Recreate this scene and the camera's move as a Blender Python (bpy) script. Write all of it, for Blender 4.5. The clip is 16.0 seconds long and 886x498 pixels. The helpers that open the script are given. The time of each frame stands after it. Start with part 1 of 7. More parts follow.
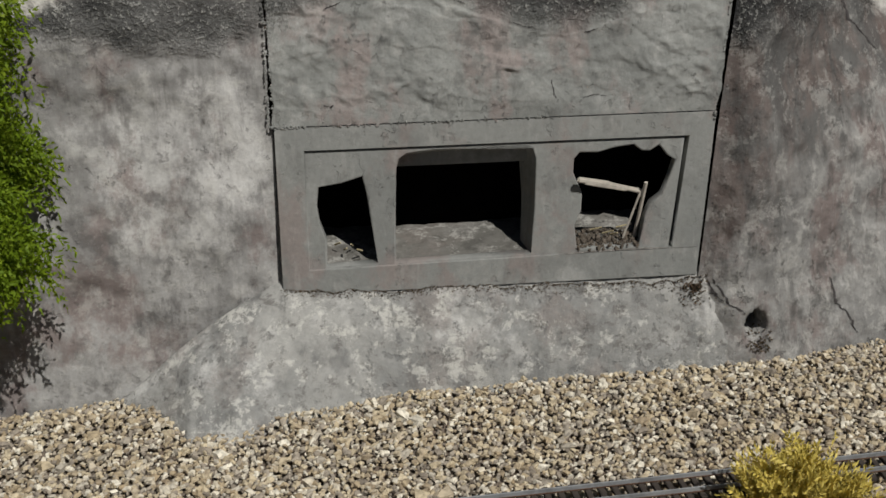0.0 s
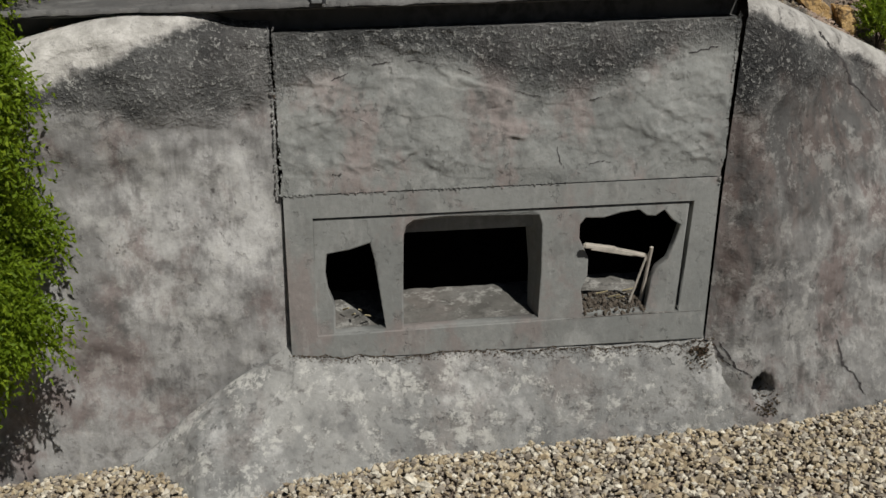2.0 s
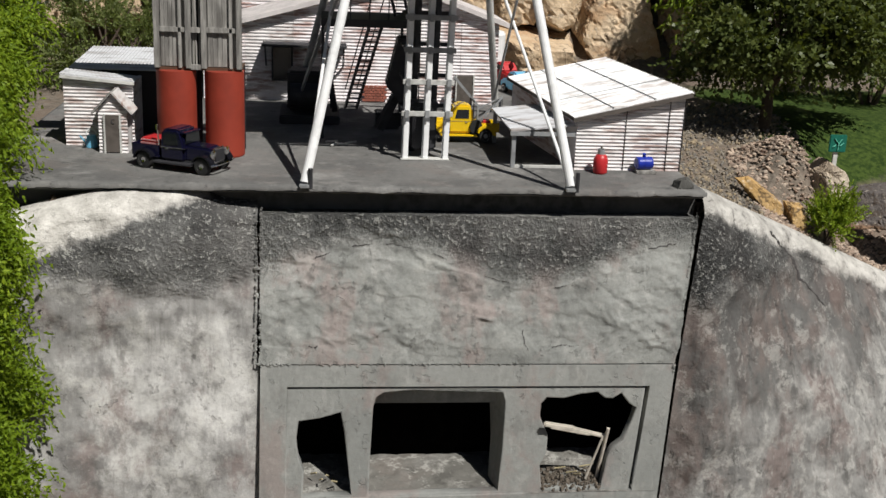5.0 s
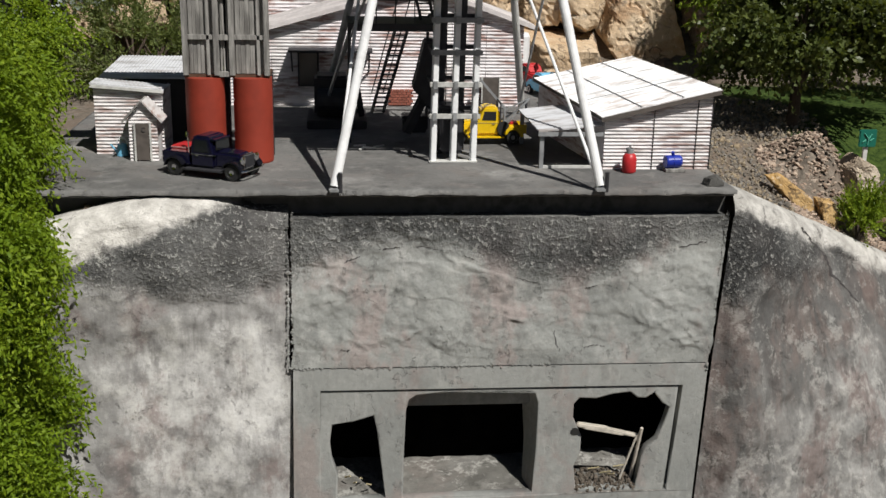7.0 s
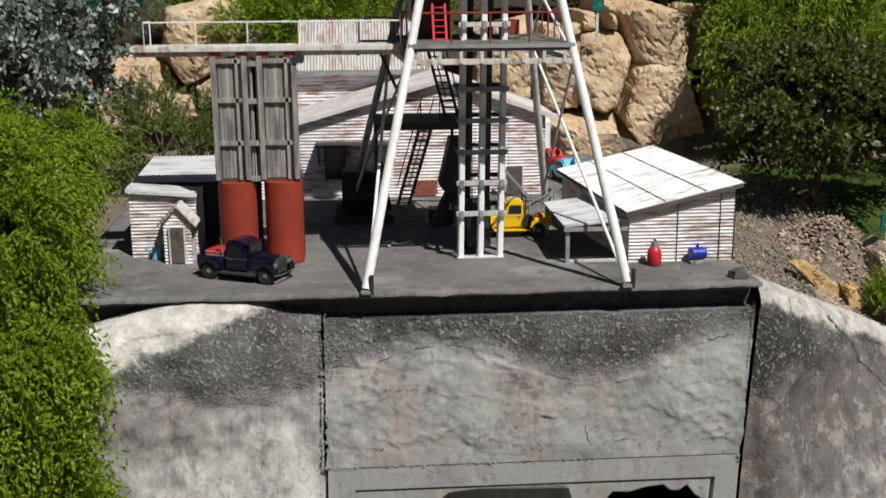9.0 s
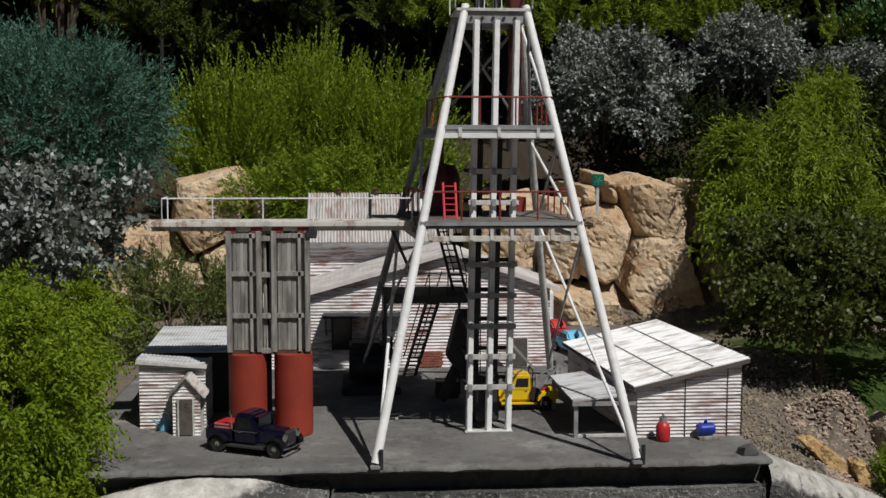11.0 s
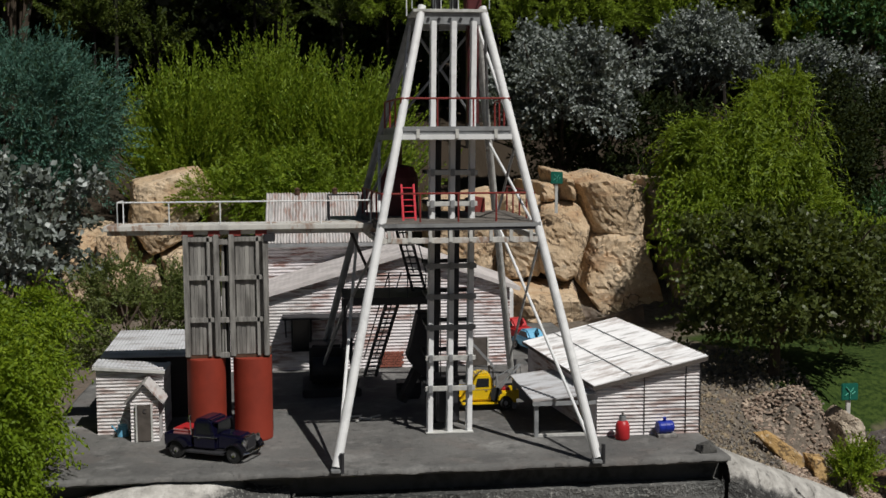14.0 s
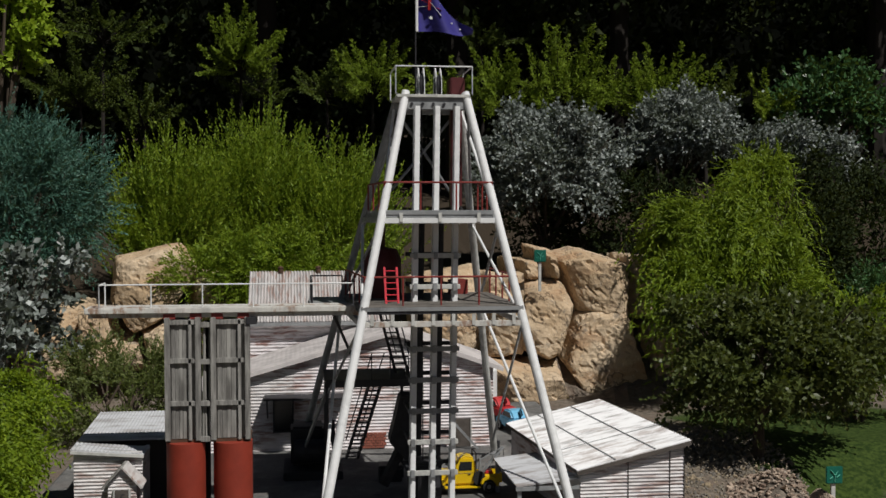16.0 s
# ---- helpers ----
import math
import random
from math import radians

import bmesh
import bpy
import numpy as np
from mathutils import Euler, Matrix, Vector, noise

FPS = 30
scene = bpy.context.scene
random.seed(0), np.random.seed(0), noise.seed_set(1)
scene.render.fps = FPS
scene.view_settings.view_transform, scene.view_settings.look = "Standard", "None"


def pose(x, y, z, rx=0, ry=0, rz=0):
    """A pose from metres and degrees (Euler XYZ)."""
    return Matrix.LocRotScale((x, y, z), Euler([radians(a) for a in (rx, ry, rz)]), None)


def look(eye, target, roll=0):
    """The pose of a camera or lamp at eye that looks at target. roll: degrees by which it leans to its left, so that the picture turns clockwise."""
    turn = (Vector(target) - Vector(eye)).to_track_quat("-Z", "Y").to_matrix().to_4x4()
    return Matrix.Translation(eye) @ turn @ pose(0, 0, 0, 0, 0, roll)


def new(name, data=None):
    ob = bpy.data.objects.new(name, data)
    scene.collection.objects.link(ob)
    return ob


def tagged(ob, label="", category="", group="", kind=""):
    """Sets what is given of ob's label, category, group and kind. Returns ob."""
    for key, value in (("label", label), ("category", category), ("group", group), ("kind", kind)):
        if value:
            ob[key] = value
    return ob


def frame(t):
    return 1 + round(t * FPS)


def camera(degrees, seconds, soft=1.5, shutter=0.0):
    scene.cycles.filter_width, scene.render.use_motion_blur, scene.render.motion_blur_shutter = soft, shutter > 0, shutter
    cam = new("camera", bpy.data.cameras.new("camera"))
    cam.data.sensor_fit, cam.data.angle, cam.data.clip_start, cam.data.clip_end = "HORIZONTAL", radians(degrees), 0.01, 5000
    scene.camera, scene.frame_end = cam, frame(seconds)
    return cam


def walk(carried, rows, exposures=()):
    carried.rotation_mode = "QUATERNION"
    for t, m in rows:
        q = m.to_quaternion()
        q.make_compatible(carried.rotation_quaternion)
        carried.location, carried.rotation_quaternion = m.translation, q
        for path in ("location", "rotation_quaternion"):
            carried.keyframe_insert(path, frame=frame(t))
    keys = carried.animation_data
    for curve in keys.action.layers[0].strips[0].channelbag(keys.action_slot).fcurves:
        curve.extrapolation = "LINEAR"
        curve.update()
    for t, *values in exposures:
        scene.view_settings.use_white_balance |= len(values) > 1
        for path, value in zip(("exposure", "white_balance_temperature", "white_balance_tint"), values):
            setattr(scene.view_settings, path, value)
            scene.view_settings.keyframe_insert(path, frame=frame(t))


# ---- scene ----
from mathutils.bvhtree import BVHTree

cam = camera(43.0, 16.0, shutter=0.28)
PATH = [
    (0, (-0.03, -2.312, 1.35), (0.145, -0.5, 0.521), -0.6),
    (0.5, (-0.011, -2.3, 1.384), (0.186, -0.481, 0.575), 0.1),
    (1, (0.011, -2.31, 1.391), (0.196, -0.476, 0.616), -0.1),
    (1.5, (-0.016, -2.308, 1.398), (0.143, -0.47, 0.627), -0.7),
    (2, (-0.023, -2.306, 1.415), (0.138, -0.466, 0.647), -1.0),
    (2.5, (-0.021, -2.315, 1.436), (0.154, -0.47, 0.683), -0.7),
    (3, (-0.011, -2.345, 1.468), (0.19, -0.489, 0.752), -0.3),
    (3.5, (-0.02, -2.363, 1.529), (0.207, -0.488, 0.873), 1.4),
    (4, (-0.018, -2.374, 1.57), (0.214, -0.479, 0.975), 2.3),
    (4.2, (-0.024, -2.39, 1.578), (0.209, -0.489, 0.999), 2.6),
    (6.5, (-0.046, -2.392, 1.596), (0.139, -0.484, 1.025), 1.4),
    (7, (-0.052, -2.394, 1.588), (0.126, -0.485, 1.02), 1.1),
    (7.5, (-0.061, -2.392, 1.592), (0.11, -0.483, 1.022), 0.8),
    (8, (-0.071, -2.394, 1.613), (0.089, -0.483, 1.044), 0.6),
    (8.5, (-0.064, -2.404, 1.656), (0.084, -0.479, 1.135), -0.2),
    (9, (-0.076, -2.414, 1.683), (0.068, -0.474, 1.22), -0.4),
    (9.5, (-0.093, -2.434, 1.698), (0.049, -0.468, 1.357), -0.1),
    (10, (-0.106, -2.44, 1.701), (0.043, -0.462, 1.443), 0.1),
    (10.2, (-0.108, -2.439, 1.704), (0.045, -0.459, 1.469), -0.1),
    (12.3, (-0.118, -2.438, 1.717), (0.056, -0.452, 1.562), 0.8),
    (12.5, (-0.118, -2.437, 1.718), (0.062, -0.452, 1.559), 0.8),
    (13, (-0.117, -2.441, 1.719), (0.085, -0.458, 1.547), 0.9),
    (13.5, (-0.114, -2.437, 1.718), (0.103, -0.459, 1.517), 0.7),
    (14, (-0.109, -2.435, 1.729), (0.118, -0.456, 1.543), -0.3),
    (14.5, (-0.106, -2.433, 1.744), (0.134, -0.453, 1.59), -0.3),
    (15, (-0.105, -2.43, 1.756), (0.148, -0.449, 1.654), -0.2),
    (15.5, (-0.105, -2.43, 1.761), (0.152, -0.448, 1.683), -0.3),
    (16, (-0.104, -2.436, 1.76), (0.151, -0.453, 1.699), -0.1),
]
walk(cam, [(t, look(eye, target, roll)) for t, eye, target, roll in PATH],
     exposures=[(0, -0.13), (1, -0.18), (2, -0.15), (3, 0.03), (3.5, 0.27), (4, 0.40), (6.5, 0.38), (8.5, 0.42), (9.5, 0.26), (10, 0.07), (12.5, -0.10), (16, -0.15)])

# ---- world and light ----
SUN_TO = Vector((0.385, -0.61, 1.0)).normalized()
world = bpy.data.worlds.new("sky")
scene.world = world
world.use_nodes = True
wn = world.node_tree.nodes
sky = wn.new("ShaderNodeTexSky")
sky.sky_type = "NISHITA"
sky.sun_disc = False
sky.sun_elevation = math.asin(SUN_TO.z)
sky.sun_rotation = math.atan2(SUN_TO.x, SUN_TO.y)
world.node_tree.links.new(sky.outputs[0], wn["Background"].inputs[0])
wn["Background"].inputs[1].default_value = 0.018
sun = new("sun", bpy.data.lights.new("sun", "SUN"))
sun.data.energy, sun.data.angle, sun.data.color = 4.2, radians(0.5), (1.0, 0.968, 0.905)
sun.matrix_world = look(SUN_TO * 12, (0, 0, 0))

R = random.Random(7)
RN = np.random.default_rng(11)


# ---- materials ----
class Nodes:
    """A short hand for building node materials."""

    def __init__(self, name, rough=0.8, metal=0.0, spec=0.4):
        self.m = bpy.data.materials.new(name)
        self.m.use_nodes = True
        self.t = self.m.node_tree
        self.b = self.t.nodes["Principled BSDF"]
        self.b.inputs["Roughness"].default_value = rough
        self.b.inputs["Metallic"].default_value = metal
        self.b.inputs["Specular IOR Level"].default_value = spec
        self.co = self.t.nodes.new("ShaderNodeTexCoord").outputs["Object"]

    def put(self, socket, v):
        if isinstance(v, bpy.types.NodeSocket):
            self.t.links.new(v, socket)
        elif isinstance(v, (tuple, list)) and len(v) == 3 and socket.type == "RGBA":
            socket.default_value = (*v, 1)
        else:
            socket.default_value = v

    def noise(self, scale, detail=4, rough=0.6, stretch=None, off=0.0):
        co = self.co
        if stretch or off:
            mp = self.t.nodes.new("ShaderNodeMapping")
            self.put(mp.inputs[0], co)
            mp.inputs["Scale"].default_value = stretch or (1, 1, 1)
            mp.inputs["Location"].default_value = (off, off * 1.7, off * 0.6)
            co = mp.outputs[0]
        n = self.t.nodes.new("ShaderNodeTexNoise")
        self.put(n.inputs["Vector"], co)
        n.inputs["Scale"].default_value, n.inputs["Detail"].default_value, n.inputs["Roughness"].default_value = scale, detail, rough
        return n.outputs["Fac"]

    def voronoi(self, scale, out="Distance"):
        n = self.t.nodes.new("ShaderNodeTexVoronoi")
        self.put(n.inputs["Vector"], self.co)
        n.inputs["Scale"].default_value = scale
        return n.outputs[out]

    def step(self, v, a, b):
        n = self.t.nodes.new("ShaderNodeMapRange")
        n.interpolation_type = "SMOOTHSTEP"
        self.put(n.inputs[0], v)
        n.inputs[1].default_value, n.inputs[2].default_value = a, b
        return n.outputs[0]

    def math(self, op, a, b=0.0):
        n = self.t.nodes.new("ShaderNodeMath")
        n.operation = op
        self.put(n.inputs[0], a)
        self.put(n.inputs[1], b)
        return n.outputs[0]

    def mix(self, f, a, b, kind="MIX"):
        n = self.t.nodes.new("ShaderNodeMix")
        n.data_type, n.blend_type = "RGBA", kind
        self.put(n.inputs[0], f)
        self.put(n.inputs[6], a)
        self.put(n.inputs[7], b)
        return n.outputs[2]

    def xyz(self):
        n = self.t.nodes.new("ShaderNodeSeparateXYZ")
        self.put(n.inputs[0], self.co)
        return n.outputs

    def random(self):
        return self.t.nodes.new("ShaderNodeObjectInfo").outputs["Random"]

    def island(self):
        return self.t.nodes.new("ShaderNodeNewGeometry").outputs["Random Per Island"]

    def bump(self, h, dist=0.002, strength=0.6):
        n = self.t.nodes.new("ShaderNodeBump")
        n.inputs["Distance"].default_value, n.inputs["Strength"].default_value = dist, strength
        self.put(n.inputs["Height"], h)
        self.put(self.b.inputs["Normal"], n.outputs[0])

    def colour(self, c):
        self.put(self.b.inputs["Base Color"], c)
        return self.m


def plain(name, c, rough=0.6, metal=0.0, wear=0.25, scale=60, spec=0.4):
    n = Nodes(name, rough, metal, spec)
    d = tuple(x * (1 - wear) for x in c)
    f = n.step(n.noise(scale, 5), 0.35, 0.65)
    g = n.step(n.noise(scale * 0.15, 3), 0.35, 0.7)
    col = n.mix(f, n.mix(g, d, c), c)
    n.bump(n.noise(scale * 4, 3), 0.0006, 0.4)
    return n.colour(col)


def stucco(name, light, mid, dark, speckle_at=None, waves=(0.03, 7.0, 0.0), white_lip=None, brown=0.5, white=0.5, spot=None, off=0.0, soot=0.7, fray=0.14, mottle=0.5, stain=None, tint=(0.165, 0.132, 0.118), streak=0.0, bumps=1.0, frost=0.0):
    """Weathered cement render: soft clouds of lime, brown damp and soot, runs of water, and a dark speckled coat towards its top."""
    n = Nodes(name, 0.92, 0, 0.25)
    x = n.xyz()
    big = n.noise(3.0, 5, 0.55, None, off)
    fine = n.noise(85, 5, 0.65)
    col = n.mix(n.step(big, 0.36, 0.62), mid, light)
    pale = n.noise(4.2, 8, 0.68, (1.2, 1.2, 0.9), 3.1 + off)
    if spot:
        d = n.math("ADD", n.math("POWER", n.math("DIVIDE", n.math("SUBTRACT", x[0], spot[0]), spot[2]), 2.0), n.math("POWER", n.math("DIVIDE", n.math("SUBTRACT", x[2], spot[1]), spot[3]), 2.0))
        pale = n.math("ADD", n.math("SUBTRACT", pale, 0.04), n.math("MULTIPLY", n.step(d, 1.0, 0.0), 0.23))
    col = n.mix(n.math("MULTIPLY", n.step(pale, 0.52, 0.68), white), col, (0.60, 0.595, 0.58))
    damp = n.noise(4.6, 8, 0.70, (1.2, 1.2, 0.8), 7.7 + off)
    col = n.mix(n.math("MULTIPLY", n.step(damp, 0.50, 0.62), brown), col, tint)
    smut = n.noise(7.5, 8, 0.70, (1.3, 1.3, 0.75), 12.3 + off)
    col = n.mix(n.math("MULTIPLY", n.step(smut, 0.62 - 0.1 * soot, 0.70), soot), col, dark)
    blot = n.noise(15, 5, 0.60, (1.0, 1.0, 0.8), 51.0 + off)
    col = n.mix(n.math("MULTIPLY", n.step(blot, 0.55, 0.68), mottle * 0.75), col, dark)
    blot2 = n.noise(17, 6, 0.68, None, 60.0 + off)
    col = n.mix(n.math("MULTIPLY", n.step(blot2, 0.53, 0.66), mottle * 0.42), col, (0.44, 0.43, 0.405))
    if streak:
        run = n.noise(5.0, 5, 0.62, (7.0, 7.0, 0.75), 23.0 + off)
        where = n.step(n.noise(3.0, 4, 0.55, None, 27.0 + off), 0.40, 0.62)
        col = n.mix(n.math("MULTIPLY", n.math("MULTIPLY", n.step(run, 0.50, 0.66), where), streak), col, dark)
        run2 = n.noise(6.0, 5, 0.62, (8.0, 8.0, 0.9), 63.0 + off)
        col = n.mix(n.math("MULTIPLY", n.step(run2, 0.56, 0.70), streak * 0.7), col, (0.50, 0.49, 0.47))
    col = n.mix(n.step(fine, 0.28, 0.62), n.mix(0.22, col, dark), col)
    if stain:
        sz = n.math("SUBTRACT", x[2], n.math("ADD", n.math("MULTIPLY", x[0], stain[1]), stain[0]))
        sz = n.math("ADD", sz, n.math("MULTIPLY", n.math("SUBTRACT", n.noise(4.5, 6, 0.62, (1.6, 1.6, 0.6), 81.0), 0.5), 0.85))
        tone = n.mix(n.step(n.noise(8, 6, 0.66, (1.6, 1.6, 0.7), 91.0), 0.44, 0.62), (0.060, 0.059, 0.058), (0.105, 0.078, 0.070))
        col = n.mix(n.math("MULTIPLY", n.step(sz, -0.04, 0.16), 0.72), col, tone)
    if frost:
        crust = n.noise(16, 8, 0.80, None, 44.0 + off)
        col = n.mix(n.math("MULTIPLY", n.step(crust, 0.52, 0.60), frost), col, (0.50, 0.495, 0.465))
        crust2 = n.noise(21, 8, 0.80, (1.0, 1.0, 1.3), 48.0 + off)
        col = n.mix(n.math("MULTIPLY", n.step(crust2, 0.54, 0.62), frost), col, (0.135, 0.128, 0.122))
    grit = n.step(n.noise(240, 2, 0.5), 0.62, 0.74)
    col = n.mix(n.math("MULTIPLY", grit, 0.16), col, dark)
    if speckle_at is not None:
        w = n.math("ADD", n.math("MULTIPLY", n.math("SINE", n.math("ADD", n.math("MULTIPLY", x[0], waves[1]), waves[2])), waves[0]), speckle_at)
        w = n.math("ADD", w, n.math("MULTIPLY", n.math("SUBTRACT", n.noise(6, 5, 0.6), 0.5), fray))
        m = n.step(n.math("SUBTRACT", x[2], w), -0.030, 0.034)
        dots = n.step(n.noise(115, 3, 0.70), 0.55, 0.61)
        spk = n.mix(n.math("MULTIPLY", dots, n.math("MULTIPLY", n.step(n.noise(24, 4, 0.7, None, 33.0), 0.34, 0.62), 0.75)), n.mix(n.step(n.noise(5.5, 5, 0.6), 0.36, 0.66), (0.030, 0.031, 0.032), (0.125, 0.125, 0.122)), (0.38, 0.38, 0.36))
        col = n.mix(n.math("MULTIPLY", m, 0.90), col, spk)
        if white_lip is not None:
            z0, lean, tone = white_lip
            lz = n.math("SUBTRACT", n.math("ADD", x[2], n.math("MULTIPLY", n.math("SUBTRACT", n.noise(12, 5, 0.65), 0.5), 0.09)), n.math("ADD", n.math("MULTIPLY", x[0], lean), z0))
            lip = n.step(lz, -0.012, 0.014)
            m = n.math("MULTIPLY", m, n.math("SUBTRACT", 1.0, n.math("MULTIPLY", lip, 0.7)))
            col = n.mix(lip, col, n.mix(n.step(n.noise(22, 6, 0.68), 0.3, 0.72), (0.40 * tone, 0.385 * tone, 0.36 * tone), (0.70 * tone, 0.68 * tone, 0.645 * tone)))
    pit = n.math("MULTIPLY", n.step(n.noise(42, 6, 0.66, (1.0, 1.0, 0.8), 17.0 + off), 0.585, 0.625), n.step(n.noise(5, 3, 0.5, None, 19.0 + off), 0.36, 0.58))
    col = n.mix(n.math("MULTIPLY", pit, 0.30 * bumps), col, dark)
    h = n.math("ADD", n.math("MULTIPLY", n.noise(160, 4, 0.7), 0.5), n.math("MULTIPLY", fine, 0.8))
    h = n.math("SUBTRACT", h, n.math("MULTIPLY", pit, 1.1))
    if speckle_at is not None:
        h = n.math("ADD", h, n.math("MULTIPLY", n.math("MULTIPLY", n.noise(115, 3, 0.70), m), 7.5))
    n.bump(h, 0.0032 * bumps, 0.6)
    return n.colour(col)


def corrugated_paint(name, base, rust=(0.20, 0.085, 0.05), stretch=(4, 4, 30), rusty=0.5, grime=0.5, at=(0.52, 0.66)):
    """Chalky white paint on old iron, rubbed through to brown in streaks along the sheet."""
    n = Nodes(name, 0.7, 0.0, 0.35)
    s = n.noise(3.2, 5, 0.7, stretch, 1.3)
    g = n.noise(2.2, 5, 0.65, (stretch[0] * 1.4, stretch[1] * 1.4, stretch[2] * 0.8), 5.3)
    patch = n.noise(7, 3, 0.5, None, 9.1)
    col = n.mix(n.math("MULTIPLY", n.step(g, 0.46, 0.7), grime), base, (0.24, 0.23, 0.23))
    f = n.math("MULTIPLY", n.step(s, *at), n.step(patch, 0.38, 0.56))
    col = n.mix(n.math("MULTIPLY", f, rusty), col, rust)
    n.bump(n.noise(220, 3), 0.0008, 0.5)
    return n.colour(col)


def leaf_material(name, a, b, c=None, gloss=0.5, trans=0.35):
    n = Nodes(name, gloss, 0, 0.3)
    i = n.island()
    col = n.mix(i, a, b)
    col = n.mix(n.step(n.noise(5, 3), 0.4, 0.65), col, c or a)
    n.colour(col)
    tr = n.t.nodes.new("ShaderNodeBsdfTranslucent")
    n.put(tr.inputs[0], n.mix(0.4, col, (0.30, 0.36, 0.02)))
    mx = n.t.nodes.new("ShaderNodeMixShader")
    mx.inputs[0].default_value = trans
    out = n.t.nodes["Material Output"]
    n.t.links.new(n.b.outputs[0], mx.inputs[1])
    n.t.links.new(tr.outputs[0], mx.inputs[2])
    n.t.links.new(mx.outputs[0], out.inputs[0])
    return n.m


def stone_material(name, cols, scale=25, rough=0.9):
    n = Nodes(name, rough, 0, 0.25)
    r = n.math("ADD", n.math("MULTIPLY", n.island(), 0.7), n.math("MULTIPLY", n.random(), 0.3))
    ramp = n.t.nodes.new("ShaderNodeValToRGB")
    n.put(ramp.inputs[0], r)
    e = ramp.color_ramp.elements
    e[0].color, e[1].color = (*cols[0], 1), (*cols[-1], 1)
    for k in range(1, len(cols) - 1):
        e.new(k / (len(cols) - 1)).color = (*cols[k], 1)
    col = n.mix(n.step(n.noise(scale * 4, 4), 0.4, 0.7), ramp.outputs[0], n.mix(0.45, ramp.outputs[0], (0.05, 0.045, 0.04)))
    n.bump(n.noise(scale * 8, 4), 0.002, 0.6)
    return n.colour(col)


def sandstone(name, low, high):
    """Split sandstone: tan and pink beds, rust stains, grey lichen crusts and a coarse grain."""
    n = Nodes(name, 0.93, 0, 0.2)
    a = n.mix(n.step(n.noise(3, 5, 0.6), 0.35, 0.65), low, high)
    a = n.mix(n.math("MULTIPLY", n.step(n.noise(4, 5, 0.6, (1, 1, 2.2), 4.4), 0.52, 0.68), 0.55), a, (0.36, 0.20, 0.10))
    a = n.mix(n.math("MULTIPLY", n.step(n.noise(11, 6, 0.7, None, 8.4), 0.57, 0.66), 0.7), a, (0.15, 0.135, 0.115))
    a = n.mix(n.math("MULTIPLY", n.step(n.noise(38, 4, 0.7, None, 2.4), 0.52, 0.68), 0.55), a, n.mix(0.6, a, (0.09, 0.07, 0.05)))
    a = n.mix(n.math("MULTIPLY", n.step(n.noise(70, 4, 0.7, None, 6.4), 0.56, 0.70), 0.5), a, (0.72, 0.64, 0.52))
    vein = n.noise(3, 6, 0.6, None, 15.0)
    a = n.mix(n.math("MULTIPLY", n.step(n.math("ABSOLUTE", n.math("SUBTRACT", vein, 0.5)), 0.010, 0.002), 0.7), a, (0.07, 0.05, 0.035))
    n.bump(n.math("ADD", n.noise(12, 7, 0.65), n.math("MULTIPLY", n.noise(70, 4), 0.35)), 0.014, 0.8)
    return n.colour(a)


M_FACE = stucco("render_upper", (0.280, 0.288, 0.276), (0.212, 0.220, 0.212), (0.105, 0.107, 0.103), 0.845, (0.045, 8.73, 0.785), brown=0.75, tint=(0.275, 0.228, 0.216), white=0.45, fray=0.06, mottle=0.7, soot=0.6, bumps=1.3, frost=0.10)
M_FRAME = stucco("render_frame", (0.240, 0.246, 0.236), (0.195, 0.202, 0.195), (0.115, 0.113, 0.108), brown=0.6, tint=(0.235, 0.190, 0.178), white=0.25, off=31.0, mottle=0.4, soot=0.45, streak=0.2, bumps=0.7)
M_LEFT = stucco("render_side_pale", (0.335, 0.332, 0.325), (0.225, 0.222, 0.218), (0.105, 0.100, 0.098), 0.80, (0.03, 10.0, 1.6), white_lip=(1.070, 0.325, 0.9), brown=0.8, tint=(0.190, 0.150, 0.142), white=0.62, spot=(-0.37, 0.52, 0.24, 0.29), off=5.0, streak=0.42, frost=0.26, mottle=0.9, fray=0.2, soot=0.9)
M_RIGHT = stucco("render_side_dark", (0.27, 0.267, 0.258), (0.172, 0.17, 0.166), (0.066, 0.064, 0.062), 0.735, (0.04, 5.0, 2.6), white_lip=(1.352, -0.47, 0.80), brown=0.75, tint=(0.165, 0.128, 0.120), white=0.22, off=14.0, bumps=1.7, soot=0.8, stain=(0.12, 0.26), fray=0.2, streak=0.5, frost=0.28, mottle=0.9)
M_APRON = stucco("render_apron", (0.325, 0.324, 0.310), (0.220, 0.223, 0.218), (0.122, 0.124, 0.125), brown=0.45, white=0.75, tint=(0.215, 0.18, 0.165), off=2.0, soot=0.6, mottle=0.6, frost=0.8, bumps=1.5)
# Near-black without gloss: the darkness of the hollow is put into the colour.
M_CAVE = plain("cave_shade", (0.004, 0.0038, 0.0036), 1.0, wear=0.5, scale=25, spec=0.0)
M_CAVE_FLOOR = stucco("cave_floor", (0.155, 0.150, 0.138), (0.115, 0.112, 0.103), (0.050, 0.048, 0.044), brown=0.3, white=0.1, mottle=0.5, frost=0.45, bumps=2.0)
M_DECK = stucco("deck_cement", (0.165, 0.162, 0.157), (0.105, 0.104, 0.103), (0.06, 0.06, 0.06), brown=0.25, white=0.22, mottle=0.35)
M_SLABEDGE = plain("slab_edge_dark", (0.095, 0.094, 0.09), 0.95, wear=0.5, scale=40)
M_WHITE = plain("white_paint", (0.74, 0.75, 0.76), 0.45, wear=0.18, scale=50)
